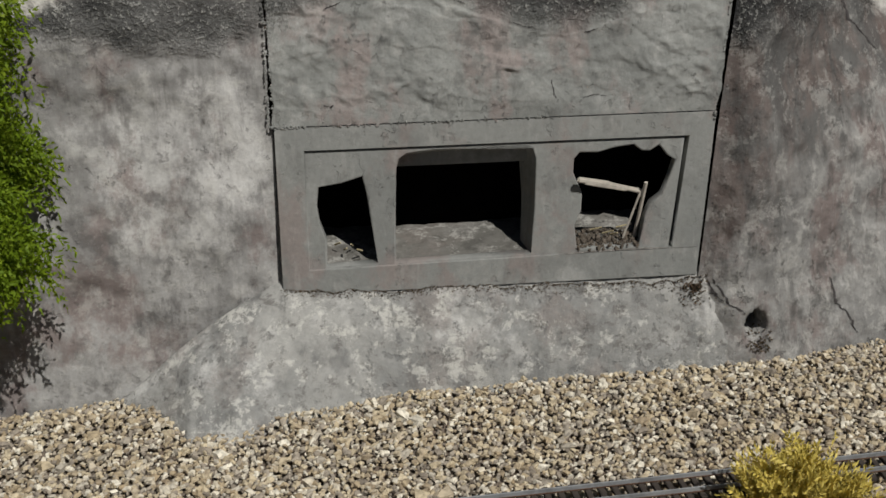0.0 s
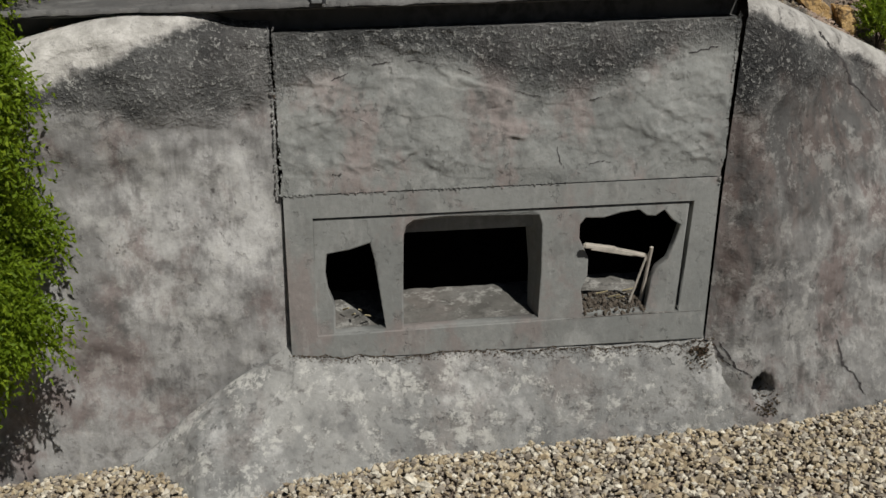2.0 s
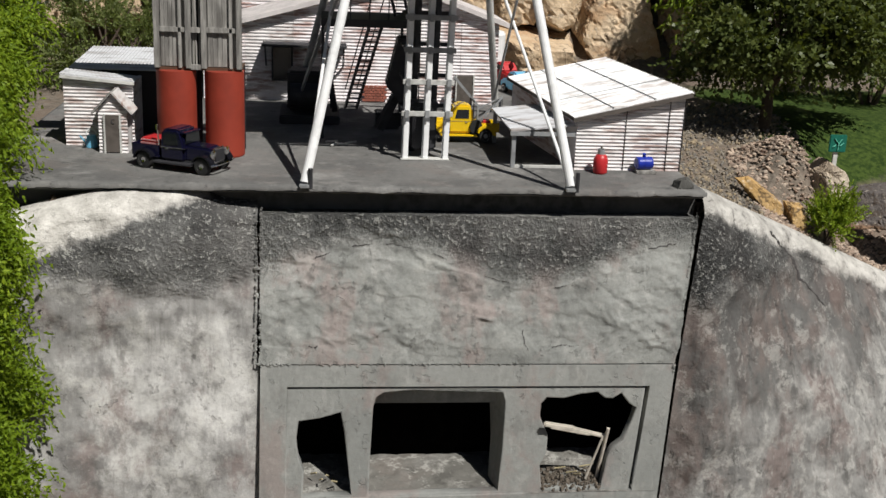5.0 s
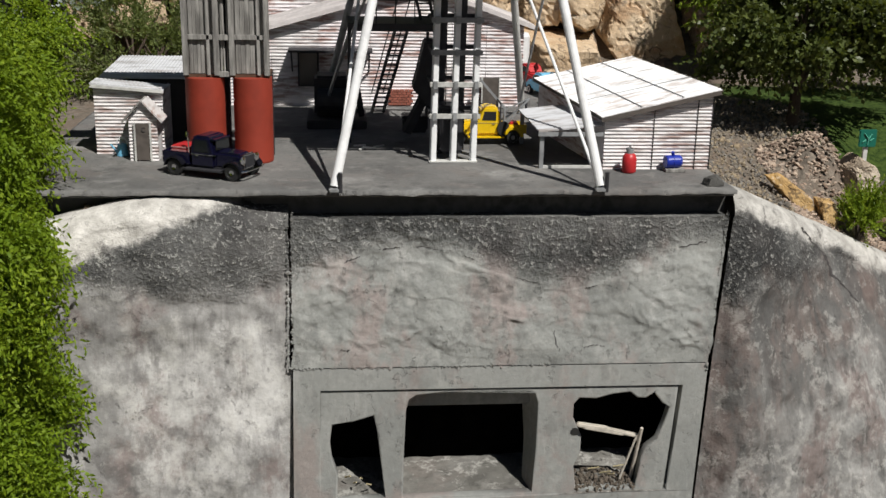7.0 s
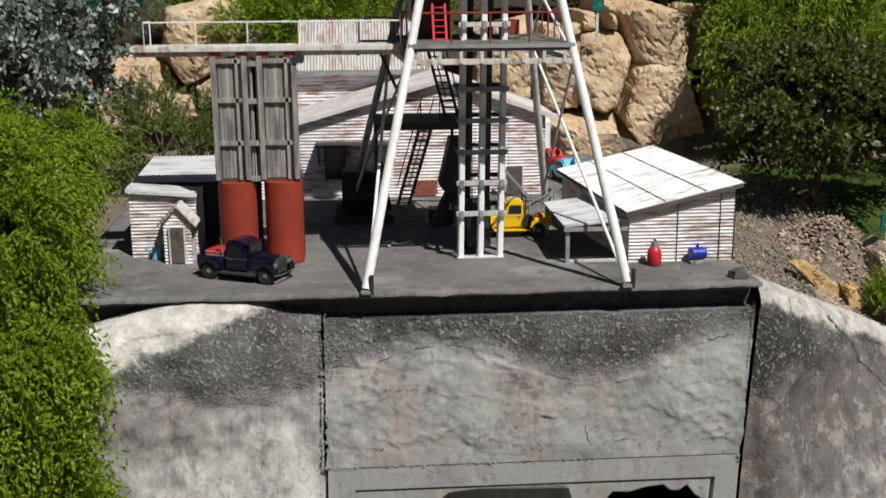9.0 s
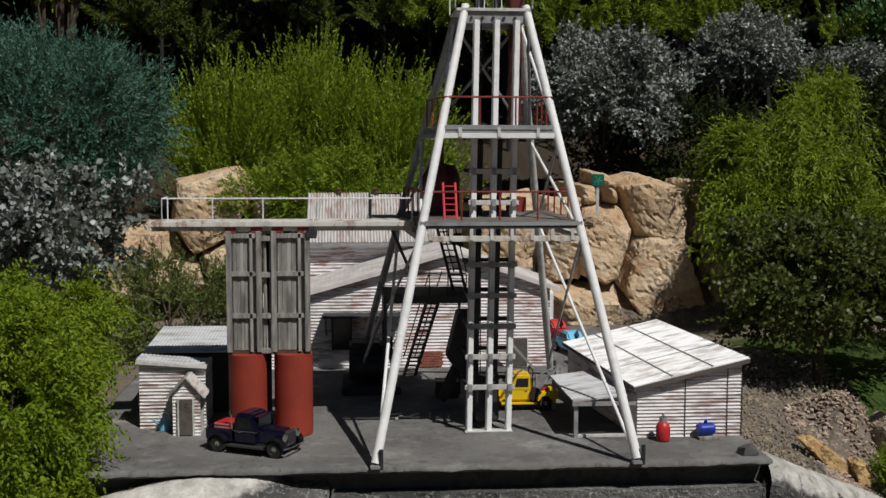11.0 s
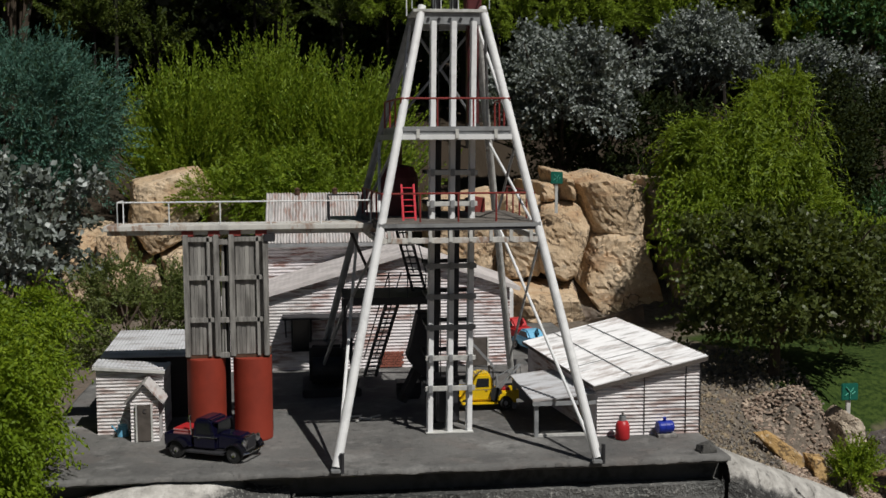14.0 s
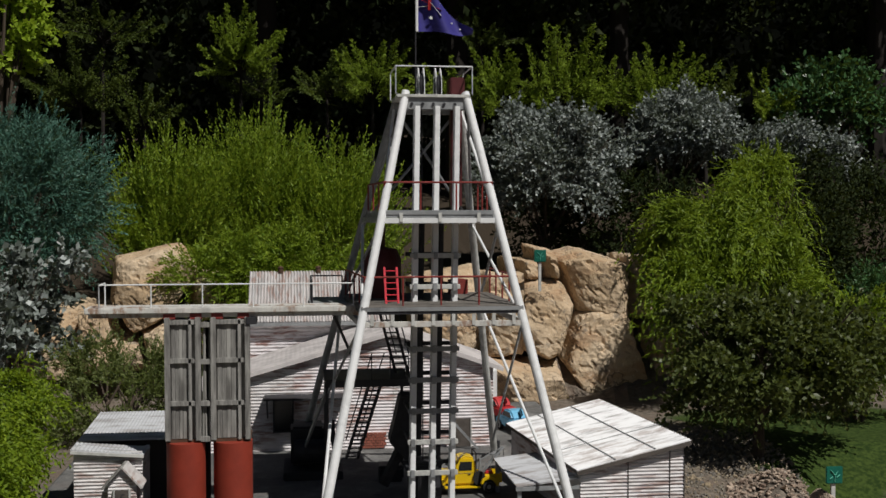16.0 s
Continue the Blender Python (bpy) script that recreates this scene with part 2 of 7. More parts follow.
M_OFFWHITE = plain("worn_white_paint", (0.56, 0.56, 0.54), 0.6, wear=0.4, scale=45)
M_WALK = corrugated_paint("rust_stained_white_paint", (0.58, 0.57, 0.54), (0.25, 0.13, 0.07), (10, 4, 4), 0.8, 0.5, (0.50, 0.62))
M_GABLE = plain("grey_white_iron", (0.62, 0.58, 0.575), 0.65, wear=0.4, scale=18)
M_GREYSTEEL = plain("grey_steel", (0.30, 0.31, 0.32), 0.5, 0.2, 0.4, 40)
M_PLANK = plain("worn_brown_plank", (0.16, 0.145, 0.13), 0.85, wear=0.45, scale=30)
M_DARKSTEEL = plain("dark_steel", (0.035, 0.035, 0.04), 0.6, 0.2, 0.4, 40)
M_REDRAIL = plain("red_brown_paint", (0.22, 0.035, 0.03), 0.55, wear=0.4)
M_RED = plain("red_paint", (0.48, 0.025, 0.03), 0.4, wear=0.25)
M_DARKRED = plain("dark_red_paint", (0.085, 0.014, 0.016), 0.5)
M_LADDER = plain("scarlet_paint", (0.62, 0.04, 0.06), 0.45, wear=0.15)
M_OXIDE = plain("red_oxide", (0.27, 0.036, 0.019), 0.62, wear=0.25, scale=14)
M_SHEET = corrugated_paint("white_iron_wall", (0.68, 0.655, 0.66), (0.22, 0.125, 0.10), rusty=0.8, grime=0.6, at=(0.46, 0.60))
M_SHEET_RUST = corrugated_paint("rusty_iron_wall", (0.74, 0.70, 0.72), (0.25, 0.115, 0.085), rusty=0.85, grime=0.5, at=(0.45, 0.60))
M_ROOF = corrugated_paint("white_iron_roof", (0.86, 0.86, 0.875), (0.30, 0.23, 0.20), (3, 14, 3), 0.6, 0.75, (0.46, 0.62))
M_ROOF_V = corrugated_paint("white_iron_roof_ribbed", (0.50, 0.48, 0.475), (0.27, 0.15, 0.11), (26, 4, 4), 0.8, 0.7, (0.46, 0.62))
M_ROOF_DULL = corrugated_paint("dull_iron_roof", (0.54, 0.55, 0.58), (0.22, 0.17, 0.14), (3, 12, 3), 0.6, 0.8, (0.48, 0.62))
M_SEAM_SHADE = plain("dark_seam_and_shade", (0.05, 0.045, 0.045), 0.8)
M_NAVY = plain("navy_car_paint", (0.005, 0.005, 0.020), 0.16, wear=0.1, spec=0.6)
M_YELLOW = plain("yellow_car_paint", (0.72, 0.48, 0.01), 0.22, wear=0.1, spec=0.5)
M_SKYBLUE = plain("pale_blue_car_paint", (0.16, 0.45, 0.68), 0.25, wear=0.1)
M_MAROON = plain("maroon_car_paint", (0.09, 0.012, 0.02), 0.25, wear=0.1)
M_CHROME = plain("chrome", (0.75, 0.75, 0.76), 0.12, 1.0, 0.05)
M_RUBBER = plain("rubber", (0.018, 0.018, 0.018), 0.75)
M_GLASS = plain("dark_window_glass", (0.012, 0.014, 0.016), 0.06, wear=0.0, spec=0.7)
M_PINK = plain("faded_pink_paint", (0.50, 0.22, 0.22), 0.6, wear=0.3)
M_BLUE = plain("blue_enamel", (0.012, 0.03, 0.32), 0.35, wear=0.2)
M_PALEBLUE = plain("pale_blue_plastic", (0.15, 0.42, 0.62), 0.4, wear=0.2)
M_STICK = plain("pale_stick", (0.52, 0.48, 0.42), 0.8, wear=0.3)
M_STRAW = plain("straw", (0.42, 0.36, 0.22), 0.8, wear=0.3)
# Near-black copy of the bark; the shade among the trees is in its colour.
M_SHADEBARK = plain("shaded_bark", (0.02, 0.016, 0.013), 0.95, wear=0.5, scale=20)
M_BARK = plain("bark", (0.075, 0.055, 0.04), 0.95, wear=0.5, scale=30)
M_RUST = plain("rail_rust", (0.13, 0.075, 0.05), 0.6, 0.4, 0.4)
M_TIE = plain("sleeper", (0.045, 0.036, 0.03), 0.85, wear=0.4)
M_GREENSIGN = plain("green_sign", (0.008, 0.12, 0.085), 0.4, wear=0.1)
M_PALESIGN = plain("pale_green_print", (0.16, 0.55, 0.42), 0.5, wear=0.2)
M_FLAG = plain("flag_blue", (0.03, 0.025, 0.19), 0.7, wear=0.15)
M_BRICK = plain("brick_red", (0.30, 0.10, 0.07), 0.9, wear=0.4, scale=60)
M_DOOR = plain("weathered_dark_door", (0.10, 0.085, 0.075), 0.85, wear=0.45, scale=40)
M_SANDSTONE = sandstone("sandstone", (0.45, 0.325, 0.205), (0.57, 0.45, 0.32))
M_OCHRE = sandstone("ochre_stone", (0.40, 0.25, 0.10), (0.50, 0.34, 0.16))
M_GREYROCK = sandstone("grey_rock", (0.085, 0.075, 0.072), (0.14, 0.125, 0.12))
M_CONGLOMERATE = sandstone("pebbly_rock", (0.30, 0.235, 0.175), (0.50, 0.43, 0.345))
M_GRAVEL = stone_material("gravel", [(0.19, 0.14, 0.085), (0.50, 0.40, 0.255), (0.30, 0.24, 0.165), (0.60, 0.515, 0.365), (0.37, 0.29, 0.185), (0.80, 0.75, 0.63), (0.24, 0.205, 0.165), (0.46, 0.405, 0.33)])
M_RUBBLE = stone_material("brown_rubble", [(0.055, 0.045, 0.036), (0.12, 0.098, 0.078), (0.08, 0.066, 0.052), (0.19, 0.165, 0.135)])
M_MULCH = stone_material("bark_mulch", [(0.15, 0.105, 0.08), (0.34, 0.25, 0.19), (0.46, 0.37, 0.295), (0.22, 0.155, 0.12), (0.56, 0.48, 0.40)])
M_GREYGRAVEL = stone_material("grey_gravel", [(0.12, 0.105, 0.09), (0.22, 0.20, 0.17), (0.34, 0.27, 0.18), (0.15, 0.14, 0.13), (0.26, 0.235, 0.20)])


def timber():
    n = Nodes("weathered_timber", 0.9, 0, 0.2)
    g = n.noise(9, 6, 0.75, (9, 9, 0.8), 2.2)
    col = n.mix(n.step(g, 0.3, 0.7), (0.13, 0.125, 0.12), (0.36, 0.35, 0.33))
    col = n.mix(n.math("MULTIPLY", n.step(n.noise(8, 4, 0.6, (3, 3, 1), 6), 0.5, 0.7), 0.6), col, (0.085, 0.08, 0.075))
    n.bump(g, 0.002, 0.7)
    return n.colour(col)


M_TIMBER = timber()


def ground_material():
    """Earth: tan grit low down in front, mulch and lawn on the upper level, by noise and place."""
    n = Nodes("earth", 0.97, 0, 0.15)
    x = n.xyz()
    soil = n.mix(n.step(n.noise(40, 5, 0.7), 0.35, 0.65), (0.10, 0.085, 0.07), (0.20, 0.17, 0.14))
    soil = n.mix(n.step(n.noise(8, 4), 0.4, 0.65), soil, (0.16, 0.125, 0.10))
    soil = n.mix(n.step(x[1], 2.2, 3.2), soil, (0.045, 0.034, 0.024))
    lawn = n.mix(n.step(n.noise(60, 4), 0.35, 0.65), (0.018, 0.036, 0.007), (0.05, 0.078, 0.016))
    wob = n.math("MULTIPLY", n.math("SUBTRACT", n.noise(5, 3), 0.5), 0.4)
    m = n.math("MULTIPLY", n.math("MULTIPLY", n.step(n.math("ADD", x[0], wob), 1.32, 1.42), n.step(n.math("SUBTRACT", n.math("ADD", x[1], wob), n.math("MULTIPLY", x[0], 0.42)), 0.12, 0.20)), n.step(n.math("ADD", x[1], wob), 2.0, 1.8))
    n.bump(n.noise(120, 4), 0.006, 0.8)
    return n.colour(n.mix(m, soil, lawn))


M_EARTH = ground_material()
L_GOLD = leaf_material("golden_conifer_leaf", (0.085, 0.155, 0.008), (0.27, 0.36, 0.020), (0.15, 0.235, 0.011), 0.6, 0.42)
L_BRIGHT = leaf_material("bright_shrub_leaf", (0.090, 0.175, 0.014), (0.31, 0.40, 0.036), (0.18, 0.265, 0.020), 0.55, 0.45)
L_BLUE = leaf_material("blue_green_leaf", (0.030, 0.090, 0.065), (0.085, 0.18, 0.138), (0.052, 0.13, 0.098), 0.55, 0.15)
L_GREY = leaf_material("silver_leaf", (0.055, 0.070, 0.055), (0.40, 0.44, 0.43), (0.115, 0.135, 0.115), 0.42, 0.1)
L_DARK = leaf_material("dark_tree_leaf", (0.036, 0.054, 0.013), (0.11, 0.13, 0.036), (0.060, 0.080, 0.020), 0.45, 0.25)
L_WEEP = leaf_material("weeping_leaf", (0.09, 0.16, 0.012), (0.27, 0.35, 0.028), (0.16, 0.235, 0.018), 0.55, 0.42)
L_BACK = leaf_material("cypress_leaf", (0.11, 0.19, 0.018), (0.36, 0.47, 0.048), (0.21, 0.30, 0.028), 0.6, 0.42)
# Leaves of the dark background, their deep shade put into the colour.
L_SHADE = leaf_material("deep_shade_leaf", (0.012, 0.020, 0.008), (0.040, 0.050, 0.018), (0.021, 0.032, 0.012), 0.7, 0.08)
L_OLIVE = leaf_material("olive_shrub_leaf", (0.085, 0.12, 0.035), (0.18, 0.21, 0.07), (0.12, 0.15, 0.045))
L_YELLOW = leaf_material("yellow_shrub_leaf", (0.48, 0.38, 0.07), (0.80, 0.66, 0.20), (0.64, 0.52, 0.12), 0.5, 0.15)
# Darker copy of the cypress leaf, with the shade put into its colour.
L_BACK_SHADED = leaf_material("shaded_cypress_leaf", (0.045, 0.080, 0.014), (0.14, 0.18, 0.030), (0.080, 0.12, 0.020), 0.6, 0.3)
# Gloss is cut so that these leaves stay as dark as in shade.
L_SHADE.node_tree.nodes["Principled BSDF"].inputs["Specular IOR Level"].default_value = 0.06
M_PEBBLE = plain("dark_pebble", (0.085, 0.083, 0.078), 0.9, wear=0.4, scale=80)
L_GREEN = leaf_material("glossy_green_leaf", (0.028, 0.075, 0.028), (0.07, 0.15, 0.05), (0.045, 0.105, 0.036), 0.35, 0.15)
L_LIME = leaf_material("lime_leaf", (0.20, 0.32, 0.02), (0.36, 0.46, 0.04), (0.27, 0.39, 0.03), 0.5, 0.45)


# ---- building helpers ----
def origin_of(ob):
    v = Vector((0, 0, 0))
    while ob is not None:
        v = v + ob.location
        ob = ob.parent
    return v


def link_mesh(name, bm, mat, parent=None, smooth=False):
    me = bpy.data.meshes.new(name)
    bmesh.ops.recalc_face_normals(bm, faces=bm.faces)
    bm.to_mesh(me)
    bm.free()
    me.materials.append(mat)
    if smooth:
        me.polygons.foreach_set("use_smooth", [True] * len(me.polygons))
    ob = new(name, me)
    ob.parent = parent
    return ob


def part(name, bm, mat, parent, label="", local=False, smooth=False):
    """One mesh under a thing or a part. The geometry is given in the world unless local."""
    if not local:
        bmesh.ops.translate(bm, verts=bm.verts, vec=-origin_of(parent))
    ob = link_mesh(name, bm, mat, parent, smooth)
    return tagged(ob, label) if label else ob


def thing(name, label, category, at=(0, 0, 0), group="", kind=""):
    ob = new(name)
    ob.location = at
    ob.empty_display_size = 0.05
    return tagged(ob, label, category, group, kind)


def structure(name, bm, mat, label, category, smooth=False):
    return tagged(link_mesh(name, bm, mat, None, smooth), label, category, kind="structure")


def box(lo, hi, bevel=0.0, bm=None, m=None):
    own = bmesh.new()
    bmesh.ops.create_cube(own, size=1)
    for v in own.verts:
        v.co = Vector([lo[i] + (v.co[i] + 0.5) * (hi[i] - lo[i]) for i in range(3)])
    if bevel:
        bmesh.ops.bevel(own, geom=own.edges[:], offset=bevel, segments=2, affect="EDGES", clamp_overlap=True)
    if m is not None:
        own.transform(m)
    return join(bm, own)


def join(bm, own):
    if bm is None:
        return own
    me = bpy.data.meshes.new("t")
    own.to_mesh(me)
    own.free()
    bm.from_mesh(me)
    bpy.data.meshes.remove(me)
    return bm


def beam(p, q, w, h, bevel=0.0, bm=None):
    """A straight bar of section w by h from p to q."""
    p, q = Vector(p), Vector(q)
    m = Matrix.Translation((p + q) / 2) @ (q - p).to_track_quat("Z", "Y").to_matrix().to_4x4()
    d = (q - p).length
    return box((-w / 2, -h / 2, -d / 2), (w / 2, h / 2, d / 2), bevel, bm, m)


def rod(p, q, r, r2=None, seg=12, bm=None):
    p, q = Vector(p), Vector(q)
    own = bmesh.new()
    bmesh.ops.create_cone(own, cap_ends=True, segments=seg, radius1=r, radius2=r if r2 is None else r2, depth=(q - p).length)
    own.transform(Matrix.Translation((p + q) / 2) @ (q - p).to_track_quat("Z", "Y").to_matrix().to_4x4())
    return join(bm, own)


def tube(points, r, seg=8, bm=None):
    """A bent round bar through points."""
    for a, b in zip(points, points[1:]):
        bm = rod(a, b, r, seg=seg, bm=bm)
    return bm


def lathe(profile, seg=24, bm=None, m=None):
    """Turned body from (radius, height) pairs round z."""
    own = bmesh.new()
    rings = [[own.verts.new((r * math.cos(2 * math.pi * k / seg), r * math.sin(2 * math.pi * k / seg), z)) for k in range(seg)] for r, z in profile]
    for a, b in zip(rings, rings[1:]):
        for k in range(seg):
            own.faces.new((a[k], a[(k + 1) % seg], b[(k + 1) % seg], b[k]))
    own.faces.new(rings[0][::-1])
    own.faces.new(rings[-1])
    if m is not None:
        own.transform(m)
    return join(bm, own)


def prism(poly, d0, d1, axis="y", bevel=0.0, bm=None):
    """A flat outline pulled along an axis. For y: points are (x, z); for x: (y, z); for z: (x, y)."""
    own = bmesh.new()
    put = {"y": lambda a, b, d: (a, d, b), "x": lambda a, b, d: (d, a, b), "z": lambda a, b, d: (a, b, d)}[axis]
    f = own.faces.new([own.verts.new(put(a, b, d0)) for a, b in poly])
    r = bmesh.ops.extrude_face_region(own, geom=[f])
    vs = [g for g in r["geom"] if isinstance(g, bmesh.types.BMVert)]
    bmesh.ops.translate(own, verts=vs, vec=Vector(put(0, 0, d1)) - Vector(put(0, 0, d0)))
    bmesh.ops.recalc_face_normals(own, faces=own.faces)
    if bevel:
        bmesh.ops.bevel(own, geom=own.edges[:], offset=bevel, segments=2, affect="EDGES", clamp_overlap=True)
    return join(bm, own)


def sheet(fn, nu, nv, flip=False):
    """A surface from fn(u, v) over the unit square."""
    us, vs = np.linspace(0, 1, nu), np.linspace(0, 1, nv)
    verts = [fn(float(u), float(v)) for v in vs for u in us]
    faces = [(j * nu + i, j * nu + i + 1, (j + 1) * nu + i + 1, (j + 1) * nu + i) for j in range(nv - 1) for i in range(nu - 1)]
    me = bpy.data.meshes.new("t")
    me.from_pydata(verts, [], faces)
    bm = bmesh.new()
    bm.from_mesh(me)
    bpy.data.meshes.remove(me)
    return bm


def corrugated(poly_x, z0, z1, y, pitch=0.0088, amp=0.0014, steps=4):
    """Iron cladding with lying ribs on the plane y: poly_x(z) gives the ends of the sheet at a height."""
    bm = bmesh.new()
    n = max(2, int((z1 - z0) / pitch * steps))
    rows = []
    for k in range(n + 1):
        z = z0 + (z1 - z0) * k / n
        a, b = poly_x(z)
        d = y - amp * math.cos(2 * math.pi * (z - z0) / pitch)
        rows.append((bm.verts.new((a, d, z)), bm.verts.new((b, d, z)), bm.verts.new((b, y + 0.008, z)), bm.verts.new((a, y + 0.008, z))))
    for r, s in zip(rows, rows[1:]):
        for i in range(4):
            j = (i + 1) % 4
            bm.faces.new((r[i], r[j], s[j], s[i]))
    bm.faces.new(rows[0])
    bm.faces.new(rows[-1])
    return bm


def ribbed_roof(a, b, c, d, ribs, amp=0.002, thick=0.004):
    """Roof iron over the corners a, b (low edge) and d, c (high edge), with ribs that run from low to high."""
    a, b, c, d = map(Vector, (a, b, c, d))
    up = (b - a).cross(d - a).normalized()
    n = ribs * 4
    bm = bmesh.new()
    top = [[bm.verts.new(p.lerp(q, k / n) + up * (amp * math.sin(k * math.pi / 2) + thick)) for k in range(n + 1)] for p, q in ((a, b), (d, c))]
    low = [[bm.verts.new(p.lerp(q, k / n)) for k in (0, n)] for p, q in ((a, b), (d, c))]
    for k in range(n):
        bm.faces.new((top[0][k], top[0][k + 1], top[1][k + 1], top[1][k]))
    bm.faces.new((low[0][0], low[1][0], low[1][1], low[0][1]))
    bm.faces.new([low[0][0], low[0][1]] + top[0][::-1])
    bm.faces.new([low[1][1], low[1][0]] + top[1])
    bm.faces.new((low[0][0], top[0][0], top[1][0], low[1][0]))
    bm.faces.new((low[0][1], low[1][1], top[1][-1], top[0][-1]))
    return bm


def fbm(x, y, z, octaves=4):
    return noise.fractal(Vector((x, y, z)), 0.9, 2.0, octaves)


def holed(outer, holes, thick, soft=0.0):
    """A flat panel in the plane (x, z) with openings cut through it, thick along y, its arrises rounded by soft."""
    cu = bpy.data.curves.new("t", "CURVE")
    cu.dimensions, cu.fill_mode = "2D", "BOTH"
    cu.extrude = thick / 2 - soft
    cu.bevel_depth, cu.bevel_resolution, cu.offset = soft, 2, -soft
    for pts in (outer, *holes):
        s = cu.splines.new("POLY")
        s.points.add(len(pts) - 1)
        for p, (a, b) in zip(s.points, pts):
            p.co = (a, b, 0, 1)
        s.use_cyclic_u = True
    ob = bpy.data.objects.new("t", cu)
    scene.collection.objects.link(ob)
    me = bpy.data.meshes.new_from_object(ob.evaluated_get(bpy.context.evaluated_depsgraph_get()))
    bm = bmesh.new()
    bm.from_mesh(me)
    bpy.data.objects.remove(ob)
    bpy.data.curves.remove(cu)
    bpy.data.meshes.remove(me)
    bm.transform(Matrix(((1, 0, 0, 0), (0, 0, 1, thick / 2), (0, 1, 0, 0), (0, 0, 0, 1))))
    bmesh.ops.remove_doubles(bm, verts=bm.verts, dist=1e-5)
    return bm


# ---- foliage ----
def unit(v):
    return v / np.maximum(np.linalg.norm(v, axis=-1, keepdims=True), 1e-9)


def leaves_bm(name, P, D, length, width, mat, parent):
    """Many small pointed leaves: base places P, directions D."""
    n = len(P)
    side = unit(np.cross(D, RN.normal(size=(n, 3))))
    nor = np.cross(D, side)
    ln = (length * RN.uniform(0.7, 1.3, n))[:, None]
    w = (width * RN.uniform(0.7, 1.3, n))[:, None]
    V = np.stack([P, P + D * ln * 0.5 + side * w + nor * w * 0.4, P + D * ln, P + D * ln * 0.5 - side * w + nor * w * 0.4], 1).reshape(-1, 3)
    V = V - np.array(origin_of(parent) if parent else (0, 0, 0))
    me = bpy.data.meshes.new(name)
    me.vertices.add(4 * n)
    me.vertices.foreach_set("co", V.astype(np.float32).ravel())
    me.loops.add(4 * n)
    me.loops.foreach_set("vertex_index", np.arange(4 * n, dtype=np.int32))
    me.polygons.add(n)
    me.polygons.foreach_set("loop_start", np.arange(0, 4 * n, 4, dtype=np.int32))
    me.update(calc_edges=True)
    me.materials.append(mat)
    ob = new(name, me)
    ob.parent = parent
    return ob


def shoots(S, D, length, droop, per, spread, fern=0.0):
    """Leaf places and directions along shoots that start at S in the directions D."""
    n = len(S)
    ln = length * RN.uniform(0.6, 1.4, n)
    s = (np.arange(per) + 0.5) / per
    s = s[None, :] + RN.uniform(-0.4, 0.4, (n, per)) / per
    P = S[:, None] + D[:, None] * (ln[:, None] * s)[..., None]
    P[..., 2] -= droop * ln[:, None] * s ** 2
    T = D[:, None] * np.ones((n, per, 1))
    T = T - np.array((0, 0, 1)) * (2 * droop * s)[..., None]
    if fern:
        side = unit(np.cross(D, RN.normal(size=D.shape)))[:, None] * np.where(np.arange(per) % 2, 1.0, -1.0)[None, :, None]
        T = unit(unit(T) * 0.75 + side * (fern * (1.1 - 0.7 * s))[..., None] + 0.3 * spread * RN.normal(size=(n, per, 3)))
    else:
        T = unit(unit(T) + spread * RN.normal(size=(n, per, 3)))
    return P.reshape(-1, 3), T.reshape(-1, 3)


def sprays(S, D, length, droop, sides, per, reach=0.42):
    """Leaf places and directions on flat feathery sprays: a bent rib with side twigs that shorten to the tip."""
    n = len(S)
    ln = length * RN.uniform(0.6, 1.35, n)
    side = unit(np.cross(D, np.array((0.3, -1.0, 0.5)) + 0.6 * RN.normal(size=D.shape)))
    s = (np.arange(sides) + 0.6) / sides
    base = S[:, None] + D[:, None] * (ln[:, None] * s)[..., None]
    base[..., 2] -= droop * ln[:, None] * s ** 2
    tan = unit(D[:, None] - np.array((0, 0, 1)) * (2 * droop * s)[None, :, None])
    sg = np.where(np.arange(sides) % 2, 1.0, -1.0)[None, :, None]
    twig = unit(tan * 0.75 + side[:, None] * sg * 0.8 + 0.16 * RN.normal(size=tan.shape))
    tl = ln[:, None] * reach * (1.05 - 0.8 * s)[None, :] * RN.uniform(0.7, 1.2, (n, sides))
    k = (np.arange(per) + 0.3) / per
    P = base[:, :, None] + twig[:, :, None] * (tl[..., None] * k)[..., None]
    P[..., 2] -= (0.25 * tl[..., None] * k ** 2)
    T = unit(twig[:, :, None] + 0.25 * RN.normal(size=P.shape) - np.array((0, 0, 0.15)))
    return P.reshape(-1, 3), T.reshape(-1, 3)


def crown_shell(centre, radii, n, inner=0.55, lumps=14, lump=0.35, low=-1.0):
    """Places in the outer part of a lumpy ellipsoid, with outward directions."""
    c, r = np.array(centre), np.array(radii)
    u = unit(RN.normal(size=(n * 2, 3)))
    u = u[u[:, 2] > low][:n]
    bumps = unit(RN.normal(size=(lumps, 3)))
    k = np.exp((u @ bumps.T - 1) * 9)
    rad = 1 - lump * 0.6 + lump * k.max(1)
    q = rad * (inner + (1 - inner) * np.sqrt(RN.uniform(0, 1, len(u))))
    return c + u * q[:, None] * r, unit(u / r * r.mean())


